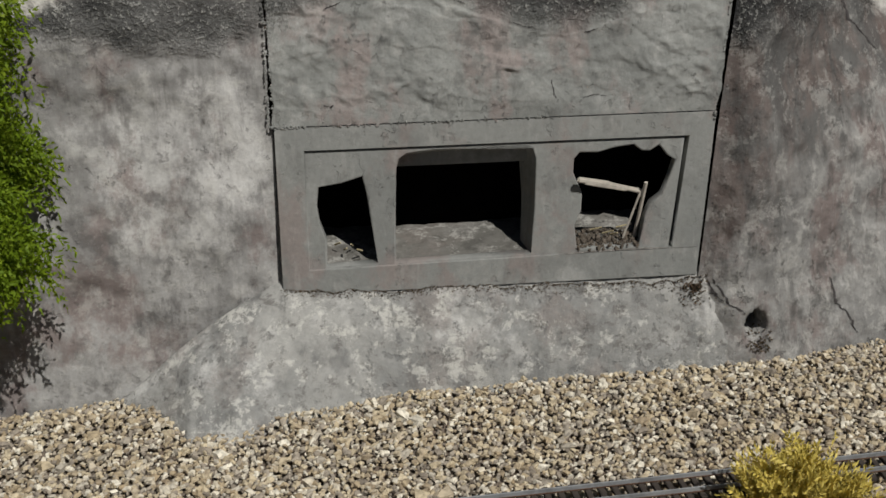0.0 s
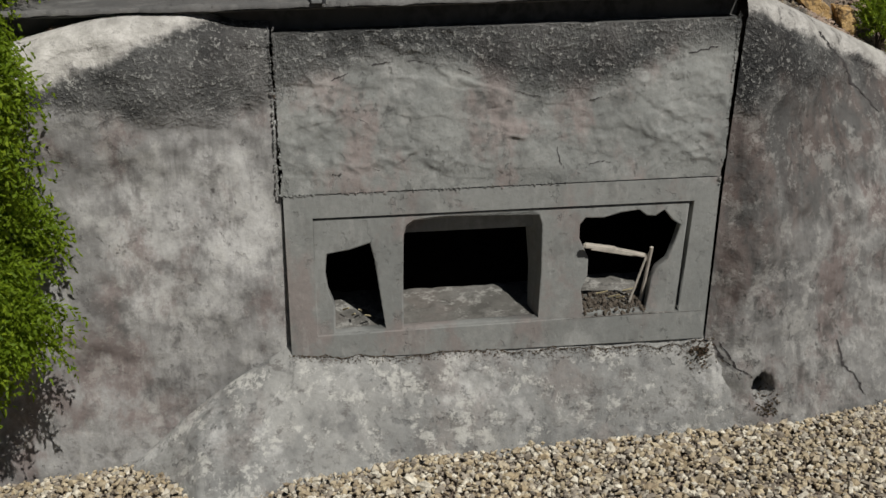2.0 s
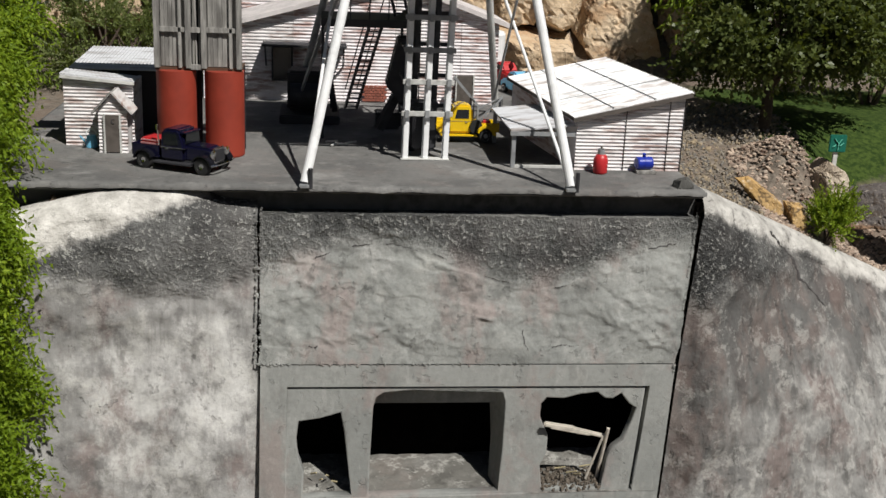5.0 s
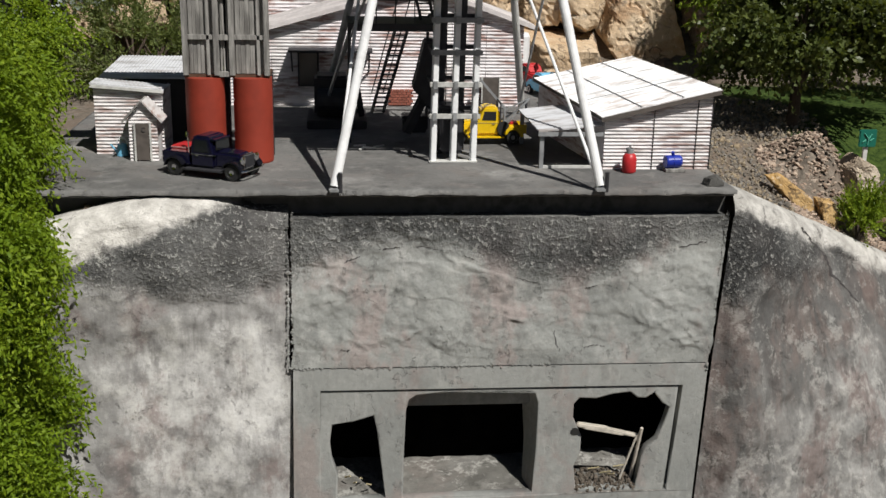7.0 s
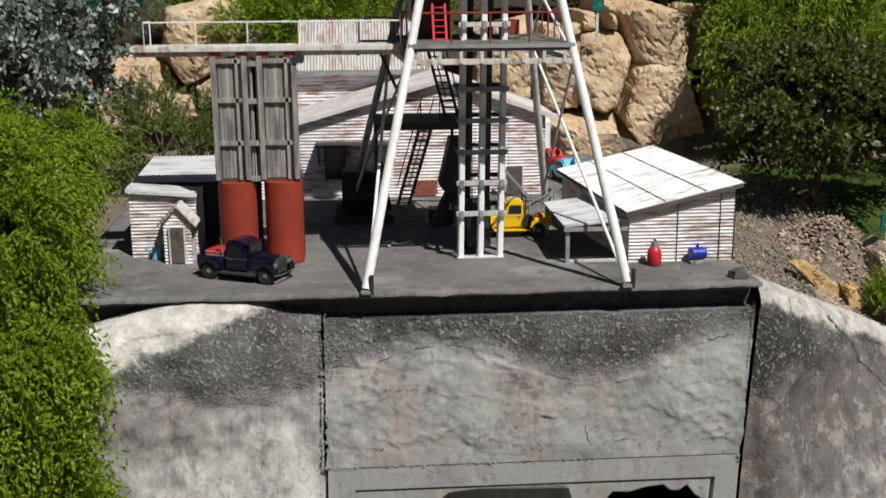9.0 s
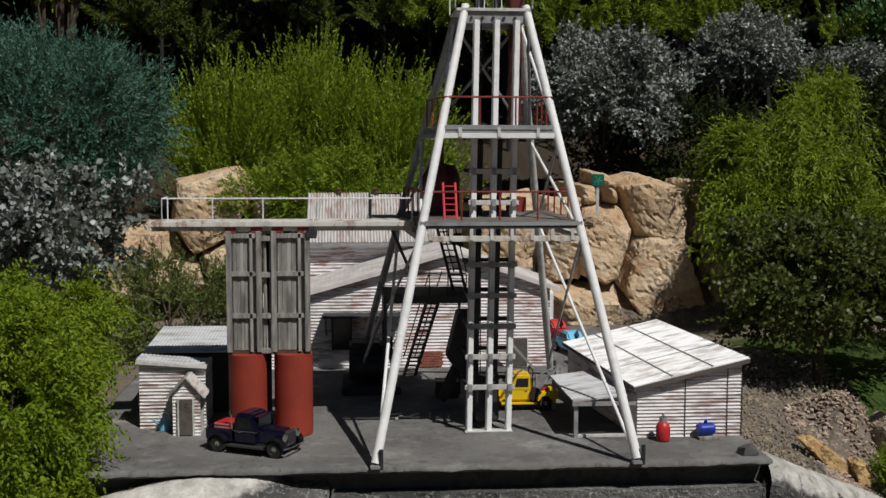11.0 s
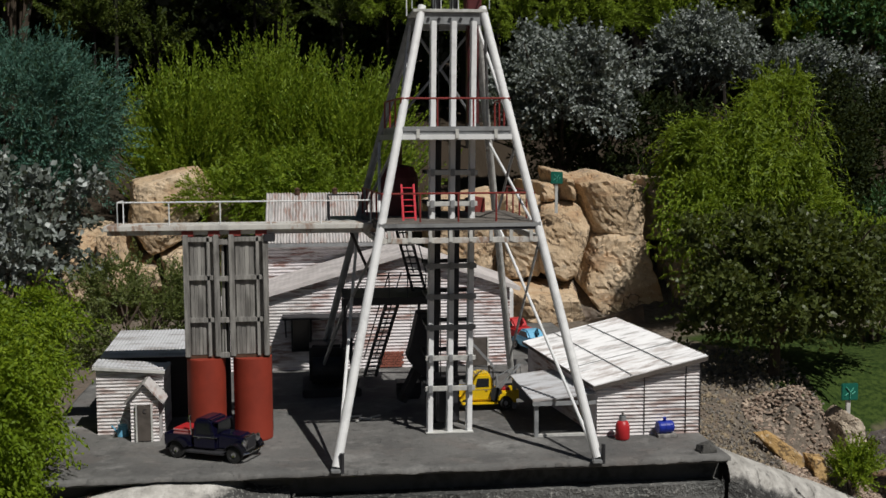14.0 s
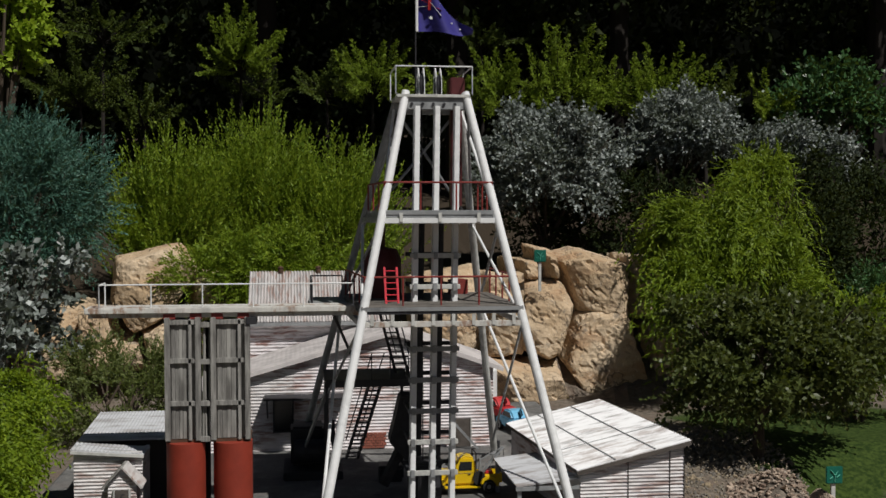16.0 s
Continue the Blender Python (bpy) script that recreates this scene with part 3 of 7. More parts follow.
def shrub(name, label, category, base, crown, n, per, length, leaf, mat, droop=0.2, up=0.5, spread=0.5, stems=6, inner=0.5, lump=0.4, low=-0.8, trunk=0.02, group="", clumps=0, fern=0.0, open_out=0.6, fork=None, fan=0, more=()):
    """A plant with tapered stems and a crown of many small leaves. crown: (centre, radii)."""
    t = thing(name, label, category, base, group)
    c, r = np.array(crown[0]), np.array(crown[1])
    bm = None
    if fork is not None:
        bm = rod(base, Vector(base).lerp(Vector(fork), 0.5) + Vector((trunk * 0.4, 0, 0)), trunk * 1.5, trunk * 1.25, 9, bm)
        bm = rod(Vector(base).lerp(Vector(fork), 0.5) + Vector((trunk * 0.4, 0, 0)), fork, trunk * 1.25, trunk, 9, bm)
    root = np.array(fork if fork is not None else base)
    for k in range(stems):
        a = 2 * math.pi * k / max(stems, 1) + R.uniform(-0.4, 0.4)
        end = c + r * np.array((math.cos(a) * 0.55, math.sin(a) * 0.55, R.uniform(-0.1, 0.5)))
        mid = root * 0.5 + end * 0.5 + np.array((math.cos(a), math.sin(a), 0)) * r * 0.08
        bm = rod(root, mid, trunk * (0.7 if fork is not None else 1.0), trunk * 0.5, 7, bm)
        bm = rod(mid, end, trunk * 0.5, trunk * 0.2, 6, bm)
        for _ in range(3):
            e2 = end + r * np.array((R.uniform(-0.4, 0.4), R.uniform(-0.4, 0.4), R.uniform(-0.1, 0.4)))
            bm = rod(mid, e2, trunk * 0.4, trunk * 0.12, 5, bm)
    if bm is not None:
        part("trunk", bm, M_BARK, t)
    masses = [crown_shell(np.array(p), np.array(q), (clumps or n) // (1 + len(more)), inner, 16, lump, low) for p, q in ((c, r), *more)]
    S, D = np.concatenate([m[0] for m in masses]), np.concatenate([m[1] for m in masses])
    if clumps:
        k = n // clumps
        S, D = np.repeat(S, k, 0), np.repeat(D, k, 0)
        S = S + RN.normal(size=S.shape) * length * 0.22
        D = unit(D + np.array((0, 0, up)) + open_out * RN.normal(size=D.shape))
    else:
        D = unit(D + np.array((0, 0, up)) + 0.35 * RN.normal(size=D.shape))
    P, T = sprays(S, D, length, droop, fan, per) if fan else shoots(S, D, length, droop, per, spread, fern)
    leaves_bm("crown", P, T, leaf[0], leaf[1], mat, t)
    return t


def plumes(name, label, category, base, crown, n, mat, group=""):
    """A cypress: pointed fronds that sweep up and out of the crown, each a bent rib with feathery twigs that shorten to its tip."""
    t = thing(name, label, category, base, group)
    c, r = np.array(crown[0]), np.array(crown[1])
    heart = c + np.array((0, 0.10, -0.55 * r[2]))
    bm = rod(base, heart, 0.016, 0.008, 7)
    S, D, L = [], [], []
    for k in range(n):
        a = math.pi * (-0.12 + 1.24 * (k + R.uniform(0.1, 0.9)) / n)
        q = R.uniform(0.35, 1.0)
        u = np.array((math.cos(a) * q, R.uniform(-1.0, 0.35), math.sin(a) * q + R.uniform(-0.45, 0.0)))
        root = heart + (c - heart) * R.uniform(0.0, 0.6) + r * u * 0.22
        tip = c + r * u * R.uniform(0.9, 1.15)
        rib = tip - root
        long = float(np.linalg.norm(rib))
        bm = rod(heart, root, 0.007, 0.004, 5, bm)
        bm = rod(root, root + rib * 0.9, 0.004, 0.001, 5, bm)
        along = rib / long
        flat = np.cross(along, (0.3 * R.gauss(0, 1), -1.0, 0.5 + 0.5 * R.gauss(0, 1)))
        flat /= np.linalg.norm(flat)
        twigs = int(14 + 40 * long)
        for j in range(twigs):
            s = (j + 0.5 + R.uniform(-0.3, 0.3)) / twigs
            side = flat * (1 if j % 2 else -1) + 0.35 * np.array((R.gauss(0, 1), R.gauss(0, 1), R.gauss(0, 0.6)))
            S.append(root + rib * s + np.array((0, 0, -0.06 * math.sin(math.pi * s) * long)))
            D.append(side * (1.0 - 0.5 * s) + along * (0.75 + 0.7 * s))
            L.append(long * (0.05 + 0.27 * (1 - s)))
    part("trunk", bm, M_SHADEBARK, t)
    S, D, L = np.array(S), unit(np.array(D)), np.array(L)
    order = np.argsort(L)
    P, T = [], []
    for m in np.array_split(order, 5):
        p, q = sprays(S[m], D[m], float(L[m].mean()), 0.15, 7, 4, 0.36)
        P.append(p)
        T.append(q)
    leaves_bm("crown", np.concatenate(P), np.concatenate(T), 0.0145, 0.0030, mat, t)
    return t


def rock(at, outline, depth, seed, mat, label, group, rough=1.0):
    """A split block of stone: an outline (x, z) seen from the front, broken flat faces all round, worn arrises and pits."""
    rr = random.Random(seed)
    cx, cz = sum(p[0] for p in outline) / len(outline), sum(p[1] for p in outline) / len(outline)
    planes = []
    for (a, b), (c, d) in zip(outline, outline[1:] + outline[:1]):
        nx, nz = d - b, a - c
        k = math.hypot(nx, nz)
        h = ((a - cx) * nx + (b - cz) * nz) / k
        if h < 0:
            nx, nz, h = -nx, -nz, -h
        planes.append((Vector((nx / k, rr.uniform(-0.25, 0.1), nz / k)).normalized(), max(h * 1.05, 0.01)))
    size = max(p[1] for p in planes)
    for _ in range(3):
        planes.append((Vector((rr.uniform(-0.35, 0.35), -1, rr.uniform(-0.15, 0.45))).normalized(), depth * rr.uniform(0.46, 0.54)))
    for _ in range(3):
        planes.append((Vector((rr.uniform(-1, 1), -rr.uniform(0.5, 1), rr.uniform(-0.6, 1))).normalized(), max(depth * 0.5, size) * rr.uniform(0.86, 1.0)))
    planes.append((Vector((0, 1, 0)), depth * 0.5))
    bm = bmesh.new()
    bmesh.ops.create_cube(bm, size=2)
    bmesh.ops.subdivide_edges(bm, edges=bm.edges[:], cuts=21, use_grid_fill=True)
    w = 1.0 / size
    for v in bm.verts:
        d = v.co.normalized()
        q = sum((max(0.0, d.dot(n) / h) * size) ** 34 for n, h in planes) ** (-1 / 34) * size
        p = d * q
        g = 0.05 * fbm(p.x * w * 1.6 + seed, p.y * w * 1.6, p.z * w * 1.6, 3) + 0.028 * fbm(p.x * w * 6, p.y * w * 6 + seed, p.z * w * 6)
        crease = abs(fbm(p.x * w * 1.1, p.y * w * 1.1 + seed * 2.0, p.z * w * 1.9, 3))
        g -= 0.07 * max(0.0, 1 - crease / 0.06)
        v.co = p * (1 + rough * g) + Vector((cx, 0, cz))
    ob = link_mesh("boulder", bm, mat)
    ob.location = at
    return tagged(ob, label, "boulder", group)


def stones(name, places, size, mat, label, category, flat=0.6):
    """Loose stones: each a small irregular eight-cornered lump, all in one heap."""
    n = len(places)
    base = np.array([(-1, -1, -1), (1, -1, -1), (1, 1, -1), (-1, 1, -1), (-1, -1, 1), (1, -1, 1), (1, 1, 1), (-1, 1, 1), (0, 0, 1.35), (0, 0, -1.3)], float)
    base[:8] *= 0.62
    V = base[None] + RN.uniform(-0.28, 0.28, (n, 10, 3))
    V *= (np.array((1, 0.72, flat))[None] * (size * RN.lognormal(0, 0.33, n))[:, None] * RN.uniform(0.8, 1.2, (n, 3)))[:, None, :] * 0.62
    a, b = RN.uniform(0, 6.3, n), RN.normal(0, 0.35, n)
    ca, sa, cb, sb = np.cos(a), np.sin(a), np.cos(b), np.sin(b)
    x, y, z = V[..., 0], V[..., 1], V[..., 2]
    x, z = x * cb[:, None] + z * sb[:, None], -x * sb[:, None] + z * cb[:, None]
    V = np.stack([x * ca[:, None] - y * sa[:, None], x * sa[:, None] + y * ca[:, None], z], -1) + np.array(places)[:, None]
    quad = [(0, 1, 5, 4), (1, 2, 6, 5), (2, 3, 7, 6), (3, 0, 4, 7)]
    tri = [(4, 5, 8), (5, 6, 8), (6, 7, 8), (7, 4, 8), (1, 0, 9), (2, 1, 9), (3, 2, 9), (0, 3, 9)]
    F = [tuple(10 * k + i for i in f) for k in range(n) for f in quad + tri]
    me = bpy.data.meshes.new(name)
    me.from_pydata(V.reshape(-1, 3).tolist(), [], F)
    me.materials.append(mat)
    return tagged(new(name, me), label, category, kind="stuff")


# ---- ground and walls ----
def smooth01(t):
    t = min(1.0, max(0.0, t))
    return t * t * (3 - 2 * t)


def face_y(z):
    return -0.079 + (z - 0.255) * 0.18


def lip_right_y(x):
    return 0.05 + 0.62 * min(max(x - 0.87, 0), 0.75)


def lip_right_z(x):
    return 0.985 - 0.475 * max(x - 0.87, 0) if x < 1.6 else 0.638


def upper_z(x, y):
    z = 0.955
    if x > 0.86:
        low = lip_right_z(x) - 0.012
        z = low + (0.97 - low) * smooth01((y - lip_right_y(x)) / 0.75)
    z += 0.145 * math.exp(-(((x - 1.315) / 0.105) ** 2 + ((y - 0.665) / 0.13) ** 2))
    z += 0.33 * smooth01((y - 2.25) / 0.5) + 0.22 * max(0, y - 2.7) * (1 if y < 9 else 9 / y)
    return z


def step_y(x):
    return lip_right_y(x) + 0.03 if x > 0.86 else 0.14


def gravel_z(x, y):
    return 0.028 * smooth01((y + 0.5) / 0.3) + 0.006 * fbm(x * 6, y * 6, 0.3, 2)


def ground():
    xs = [-60, -20, -8, -4, -2.4] + list(np.arange(-1.6, 2.61, 0.07)) + [3.2, 4.2, 6, 9, 20, 60]
    far = [0.05, 0.1, 0.15, 0.2, 0.25, 0.3, 0.35, 0.4, 0.46, 0.52, 0.6, 0.68, 0.78, 0.98, 1.2, 1.5, 1.8, 2.05, 2.2, 2.35, 2.5, 2.7, 3.0, 3.5, 4.2, 5, 6.5, 9, 15, 40, 90]
    near = [-90, -30, -10, -5, -3, -2, -1.4, -1.0, -0.8, -0.6, -0.45, -0.3, -0.2, -0.1, 0.0]
    verts = []
    for x in xs:
        s = step_y(x)
        for y in near:
            verts.append((x, min(y, s - 0.02), gravel_z(x, y) - 0.012))
        verts.append((x, s - 0.01, -0.01))
        verts.append((x, s, upper_z(x, s)))
        for d in far:
            y = s + d
            verts.append((x, y, upper_z(x, y) + 0.008 * fbm(x * 5, y * 5, 0, 3)))
    m = len(near) + 2 + len(far)
    faces = [(i * m + j, (i + 1) * m + j, (i + 1) * m + j + 1, i * m + j + 1) for i in range(len(xs) - 1) for j in range(m - 1)]
    me = bpy.data.meshes.new("ground")
    me.from_pydata(verts, [], faces)
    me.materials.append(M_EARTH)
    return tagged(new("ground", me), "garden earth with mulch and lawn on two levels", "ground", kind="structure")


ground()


def toe_y(x):
    pts = [(-1.4, -0.30), (-0.75, -0.205), (-0.51, -0.145), (-0.42, -0.245), (-0.372, -0.325), (-0.27, -0.31), (-0.107, -0.235), (0.07, -0.175), (0.3, -0.158), (0.59, -0.142), (0.90, -0.135), (1.15, -0.085), (1.6, 0.05)]
    for (a, b), (c, d) in zip(pts, pts[1:]):
        if a <= x <= c:
            return b + (d - b) * (x - a) / (c - a)
    return pts[-1][1]


def gravel():
    places = []
    rr = random.Random(3)
    for i in range(236):
        for j in range(84):
            x = -1.05 + 2.6 * (i + rr.random()) / 236
            y = -0.86 + (toe_y(x) + 0.03 + 0.86) * (j + rr.random()) / 84
            places.append((x, y, gravel_z(x, y) + 0.006 * rr.random()))
    stones("gravel_bed", places, 0.0112, M_GRAVEL, "tan and cream crushed gravel beside the model railway", "gravel", 0.46)


gravel()


def left_wing():
    def fn(u, v):
        x = -0.1702 - 1.25 * u
        yb, yt = -0.085 + 0.15 * (x + 0.17), 0.045 + 0.2 * (x + 0.17)
        zt = 0.955 + 0.03 * smooth01((-0.22 - x) / 0.12) - 0.06 * smooth01((-0.45 - x) / 0.4)
        if v < 0.78:
            k = v / 0.78
            z = -0.05 + (zt - 0.05 + 0.05) * k
            y = yb + (yt - yb) * (z / zt)
        else:
            a = (v - 0.78) / 0.22
            z = zt - 0.05 + 0.05 * math.sin(min(1, a * 1.4) * math.pi / 2) - 0.03 * max(0, a - 0.7)
            y = yt + 0.14 * a * a
        r = min(1, (u * 1.25) / 0.03)
        x += 0.006 * fbm(z * 7, 1.5, x * 7) * r + (1 - r) * (-0.002 + 0.0035 * fbm(z * 26, 4.1, 0.0) if z > 0.6 else 0.0015)
        return (x, y + r * (0.022 * fbm(x * 4, 0.3, z * 4) + 0.004 * fbm(x * 30, 2.0, z * 30)), z)
    return structure("wall_left", sheet(fn, 150, 120), M_LEFT, "pale weathered cement wing wall with a white rounded top", "wall", True)


def edge_x(z):
    """The right edge of the face panels, which leans outwards."""
    return 0.762 + 0.035 * (z - 0.235) / 0.364 if z < 0.6 else 0.797 + 0.04 * (z - 0.602) / 0.352


def right_wing():
    def fn(u, v):
        xt = edge_x(0.95) + 0.012 + 1.0 * u
        zt = lip_right_z(xt)
        yt = lip_right_y(xt) - 0.01
        if v < 0.8:
            z = -0.05 + zt * v / 0.8
            s = max(0, z / zt)
            x = edge_x(max(z, 0.1)) + 0.004 + 0.009 * s * s + 1.0 * u
            yb = toe_y(x) + 0.03
            free = yb + (yt - yb) * s ** 1.15 - 0.05 * math.sin(s * math.pi)
            if z < 0.22:
                free -= 0.05 * (1 - z / 0.22)
            k = smooth01(u / 0.10)
            y = face_y(max(z, 0.15)) * (1 - k) + free * k
        else:
            a = (v - 0.8) / 0.2
            x = xt
            z = zt - 0.05 + 0.055 * math.sin(min(1, a * 1.4) * math.pi / 2) - 0.03 * max(0, a - 0.7)
            y = yt + 0.15 * a * a
        r = min(1, u / 0.03)
        hole = math.hypot(x - 0.898, (z - 0.121) * 0.9) + 0.007 * fbm(x * 40, 0.0, z * 40, 3)
        y += 0.10 * (1 - smooth01((hole - 0.016) / 0.014))
        return (x, y + r * (0.02 * fbm(x * 4, 5.3, z * 4) + 0.0045 * fbm(x * 28, 2.0, z * 28)), z)
    bm = sheet(fn, 190, 140)
    global RIGHT_TREE
    RIGHT_TREE = BVHTree.FromBMesh(bm)
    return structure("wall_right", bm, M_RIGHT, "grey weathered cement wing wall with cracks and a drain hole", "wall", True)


def apron():
    def fn(u, v):
        x = -0.525 + 1.375 * u
        if x < -0.17:
            k = (-0.17 - x) / 0.33
            zt = 0.262 - 0.205 * k + 0.02 * math.sin(k * math.pi)
            yb = -0.085 + 0.15 * (x + 0.17)
            yt = yb + (0.13 + 0.05 * (x + 0.17)) * zt / 0.96 - 0.012 * min(1, k * 8)
        elif x > 0.77:
            k = (x - 0.77) / 0.08
            yt, zt = -0.07 - 0.02 * k, 0.262 - 0.09 * k
        else:
            yt, zt = -0.055, 0.262
        yb = toe_y(x) + 0.012 * fbm(x * 9, 3.3, 0.0)
        z = zt * (1 - v ** 1.25) - 0.03 * v
        y = yt + (yb - 0.03 - yt) * (0.15 * v + 0.85 * v ** 0.85)
        d = 0.008 * fbm(x * 7, 9.1, v * 2.2) + 0.0055 * fbm(x * 30, 1.0, v * 8)
        return (x, y - 0.3 * d, z + d * min(1, v * 8))
    bm = sheet(fn, 190, 50)
    global APRON_TREE
    APRON_TREE = BVHTree.FromBMesh(bm)
    return structure("apron", bm, M_APRON, "sloping rough cement apron with hairline cracks", "apron", True)


left_wing()
right_wing()
apron()


def shear(bm):
    for v in bm.verts:
        v.co.y += face_y(v.co.z)
    return bm


def face_wall():
    def fn(u, v):
        z = 0.602 + (0.335 + 0.003 * fbm(u * 40, 5.0, 0.0)) * v
        xr = 0.797 + 0.04 * (z - 0.602) / 0.352
        x = -0.168 + (xr + 0.168) * u
        x += 0.0035 * fbm(z * 24, 7.7, 1.0) * max(0, 1 - min(u, 1 - u) / 0.012) + (0.002 if u == 0 else 0)
        edge = min(1, min(u, 1 - u) / 0.02, v / 0.12)
        wave = 0.822 + 0.045 * math.sin(8.73 * x + 0.785) + 0.006 * fbm(x * 12, 4.0, 1.0)
        lump = max(0.0, fbm(x * 9 + z * 4, 1.0, z * 13, 3) - 0.12)
        lap = fbm(x * 3.2, 6.0, z * 6.5, 3)
        relief = 0.007 * fbm(x * 4, 3.0, z * 5, 2) + 0.0085 * min(0.4, lump) + 0.0014 * smooth01((lap - 0.05) / 0.03) + 0.0019 * fbm(x * 26, 2.0, z * 22, 3)
        relief += 0.0125 * max(0.0, 0.28 - abs(fbm(x * 9 + 2 * z, 9.0, z * 12, 3))) * smooth01(1.6 * fbm(x * 5, 2.2, z * 5, 2) + 0.4)
        relief += 0.0035 * max(0.0, 0.3 + 1.3 * fbm(x * 5, 8.0, 2.0)) * smooth01((wave - z) / 0.003) * (1 - 0.9 * smooth01((wave - z) / 0.05))
        return (x, face_y(z) - 0.002 - edge * max(-0.004, relief), z)
    bm = sheet(fn, 320, 130)
    global FACE_TREE
    FACE_TREE = BVHTree.FromBMesh(bm)
    box((-0.168, face_y(0.9) - 0.008, 0.60), (0.80, 0.16, 0.604), 0, bm)
    box((-0.168, 0.048, 0.930), (0.834, 0.13, 0.934), 0, bm)
    structure("wall_face_upper", bm, M_FACE, "grey textured cement panel with a dark speckled top band", "wall", True)
    inner = [(-0.107, 0.289), (-0.104, 0.549), (0.737, 0.548), (0.705, 0.300)]
    fr = shear(holed([(-0.168, 0.235), (-0.165, 0.599), (0.797, 0.599), (0.762, 0.235)], [inner], 0.035, 0.0015))
    structure("wall_face_lower", fr, M_FRAME, "smooth grey cement surround of the miniature mine openings", "wall")
    left = [(-0.068, 0.292), (-0.066, 0.35), (-0.080, 0.39), (-0.084, 0.425), (-0.078, 0.468), (-0.03, 0.474), (0.016, 0.487), (0.024, 0.45), (0.031, 0.39), (0.043, 0.296)]
    mid = [(0.083, 0.294), (0.086, 0.40), (0.091, 0.500), (0.098, 0.522), (0.115, 0.532), (0.16, 0.536), (0.24, 0.540), (0.33, 0.541), (0.372, 0.539), (0.390, 0.530), (0.396, 0.510), (0.392, 0.40), (0.385, 0.300)]
    right = [(0.488, 0.306), (0.483, 0.36), (0.498, 0.39), (0.500, 0.43), (0.480, 0.475), (0.482, 0.505), (0.495, 0.519), (0.535, 0.517), (0.575, 0.527), (0.615, 0.531), (0.632, 0.517),
             (0.652, 0.516), (0.672, 0.528), (0.690, 0.505), (0.708, 0.494), (0.697, 0.46), (0.68, 0.418), (0.655, 0.40), (0.643, 0.377), (0.636, 0.34), (0.631, 0.306)]
    pn = shear(holed([(-0.112, 0.284), (-0.109, 0.5455), (0.7295, 0.5440), (0.698, 0.295)], [left, mid, right], 0.026, 0.004))
    ring = []
    for k, (a, b) in enumerate(mid):
        (a0, b0), (a1, b1) = mid[max(k - 1, 0)], mid[min(k + 1, len(mid) - 1)]
        nx, nz = b1 - b0, a0 - a1
        q = math.hypot(nx, nz)
        deep = (0.003 if k < 3 else 0.013 if k > 10 else 0.026) + 0.003 * fbm(a * 30, 3.3, b * 30)
        row = []
        for j in range(7):
            g = j / 6
            row.append((a + nx / q * deep * g, 0.005 + 0.066 * g - 0.004 * math.sin(math.pi * g), b + nz / q * deep * g))
        row.append((row[-1][0], 0.075, row[-1][2]))
        ring.append([pn.verts.new((x, y + face_y(z), z)) for x, y, z in row])
    for p, q in zip(ring, ring[1:]):
        for j in range(7):
            pn.faces.new((p[j], p[j + 1], q[j + 1], q[j])).smooth = True
    bmesh.ops.translate(pn, verts=pn.verts, vec=(0, 0.006, 0))
    structure("wall_face_inset", pn, M_FRAME, "inset grey cement panel broken through by three openings", "wall")


face_wall()


def crack(points, width, tree, wall):
    """A dark open crack along a wall, lying in its surface."""
    rr = random.Random(int(points[0][0] * 1000 + points[-1][1] * 77))
    pts = []
    for (a, b), (c, d) in zip(points, points[1:]):
        for k in range(6):
            f = k / 6
            j = min(0.004, width * 1.1)
            pts.append((a + (c - a) * f + rr.uniform(-j, j), b + (d - b) * f + rr.uniform(-j, j)))
    bm = bmesh.new()
    last = None
    for k, (x, z) in enumerate(pts):
        w = width * (0.35 + 0.65 * math.sin(math.pi * (k + 1) / (len(pts) + 1))) * rr.uniform(0.6, 1.3)
        row = []
        for dx, dz, dy in ((-w, w * 0.6, -0.0015), (w, -w * 0.6, -0.0015)):
            hit = tree.ray_cast(Vector((x + dx, -2.0, z + dz)), Vector((0, 1, 0)))[0]
            if hit is not None:
                row.append(bm.verts.new(hit + Vector((0, dy, 0))))
        if last and len(row) == 2:
            bm.faces.new((last[0], last[1], row[1], row[0]))
        last = row if len(row) == 2 else None
    link_mesh("crack", bm, M_SEAM_SHADE, bpy.data.objects[wall])


for line, width in ((((0.775, 0.24), (0.795, 0.20), (0.815, 0.18), (0.845, 0.168), (0.875, 0.15)), 0.0035), (((0.79, 0.235), (0.815, 0.205), (0.83, 0.175), (0.87, 0.155)), 0.0029), (((1.10, 0.19), (1.115, 0.13), (1.15, 0.095), (1.17, 0.05)), 0.0038), (((1.07, 0.87), (1.09, 0.85), (1.13, 0.815), (1.157, 0.786), (1.175, 0.74), (1.199, 0.723), (1.24, 0.68), (1.286, 0.649)), 0.0065), (((0.87, 0.93), (0.90, 0.90), (0.96, 0.88)), 0.0018)):
    crack(line, width, RIGHT_TREE, "wall_right")


def wave_line(x0, x1, lift):
    return [(x0 + (x1 - x0) * k / 3, 0.822 + lift + 0.045 * math.sin(8.73 * (x0 + (x1 - x0) * k / 3) + 0.785)) for k in range(4)]


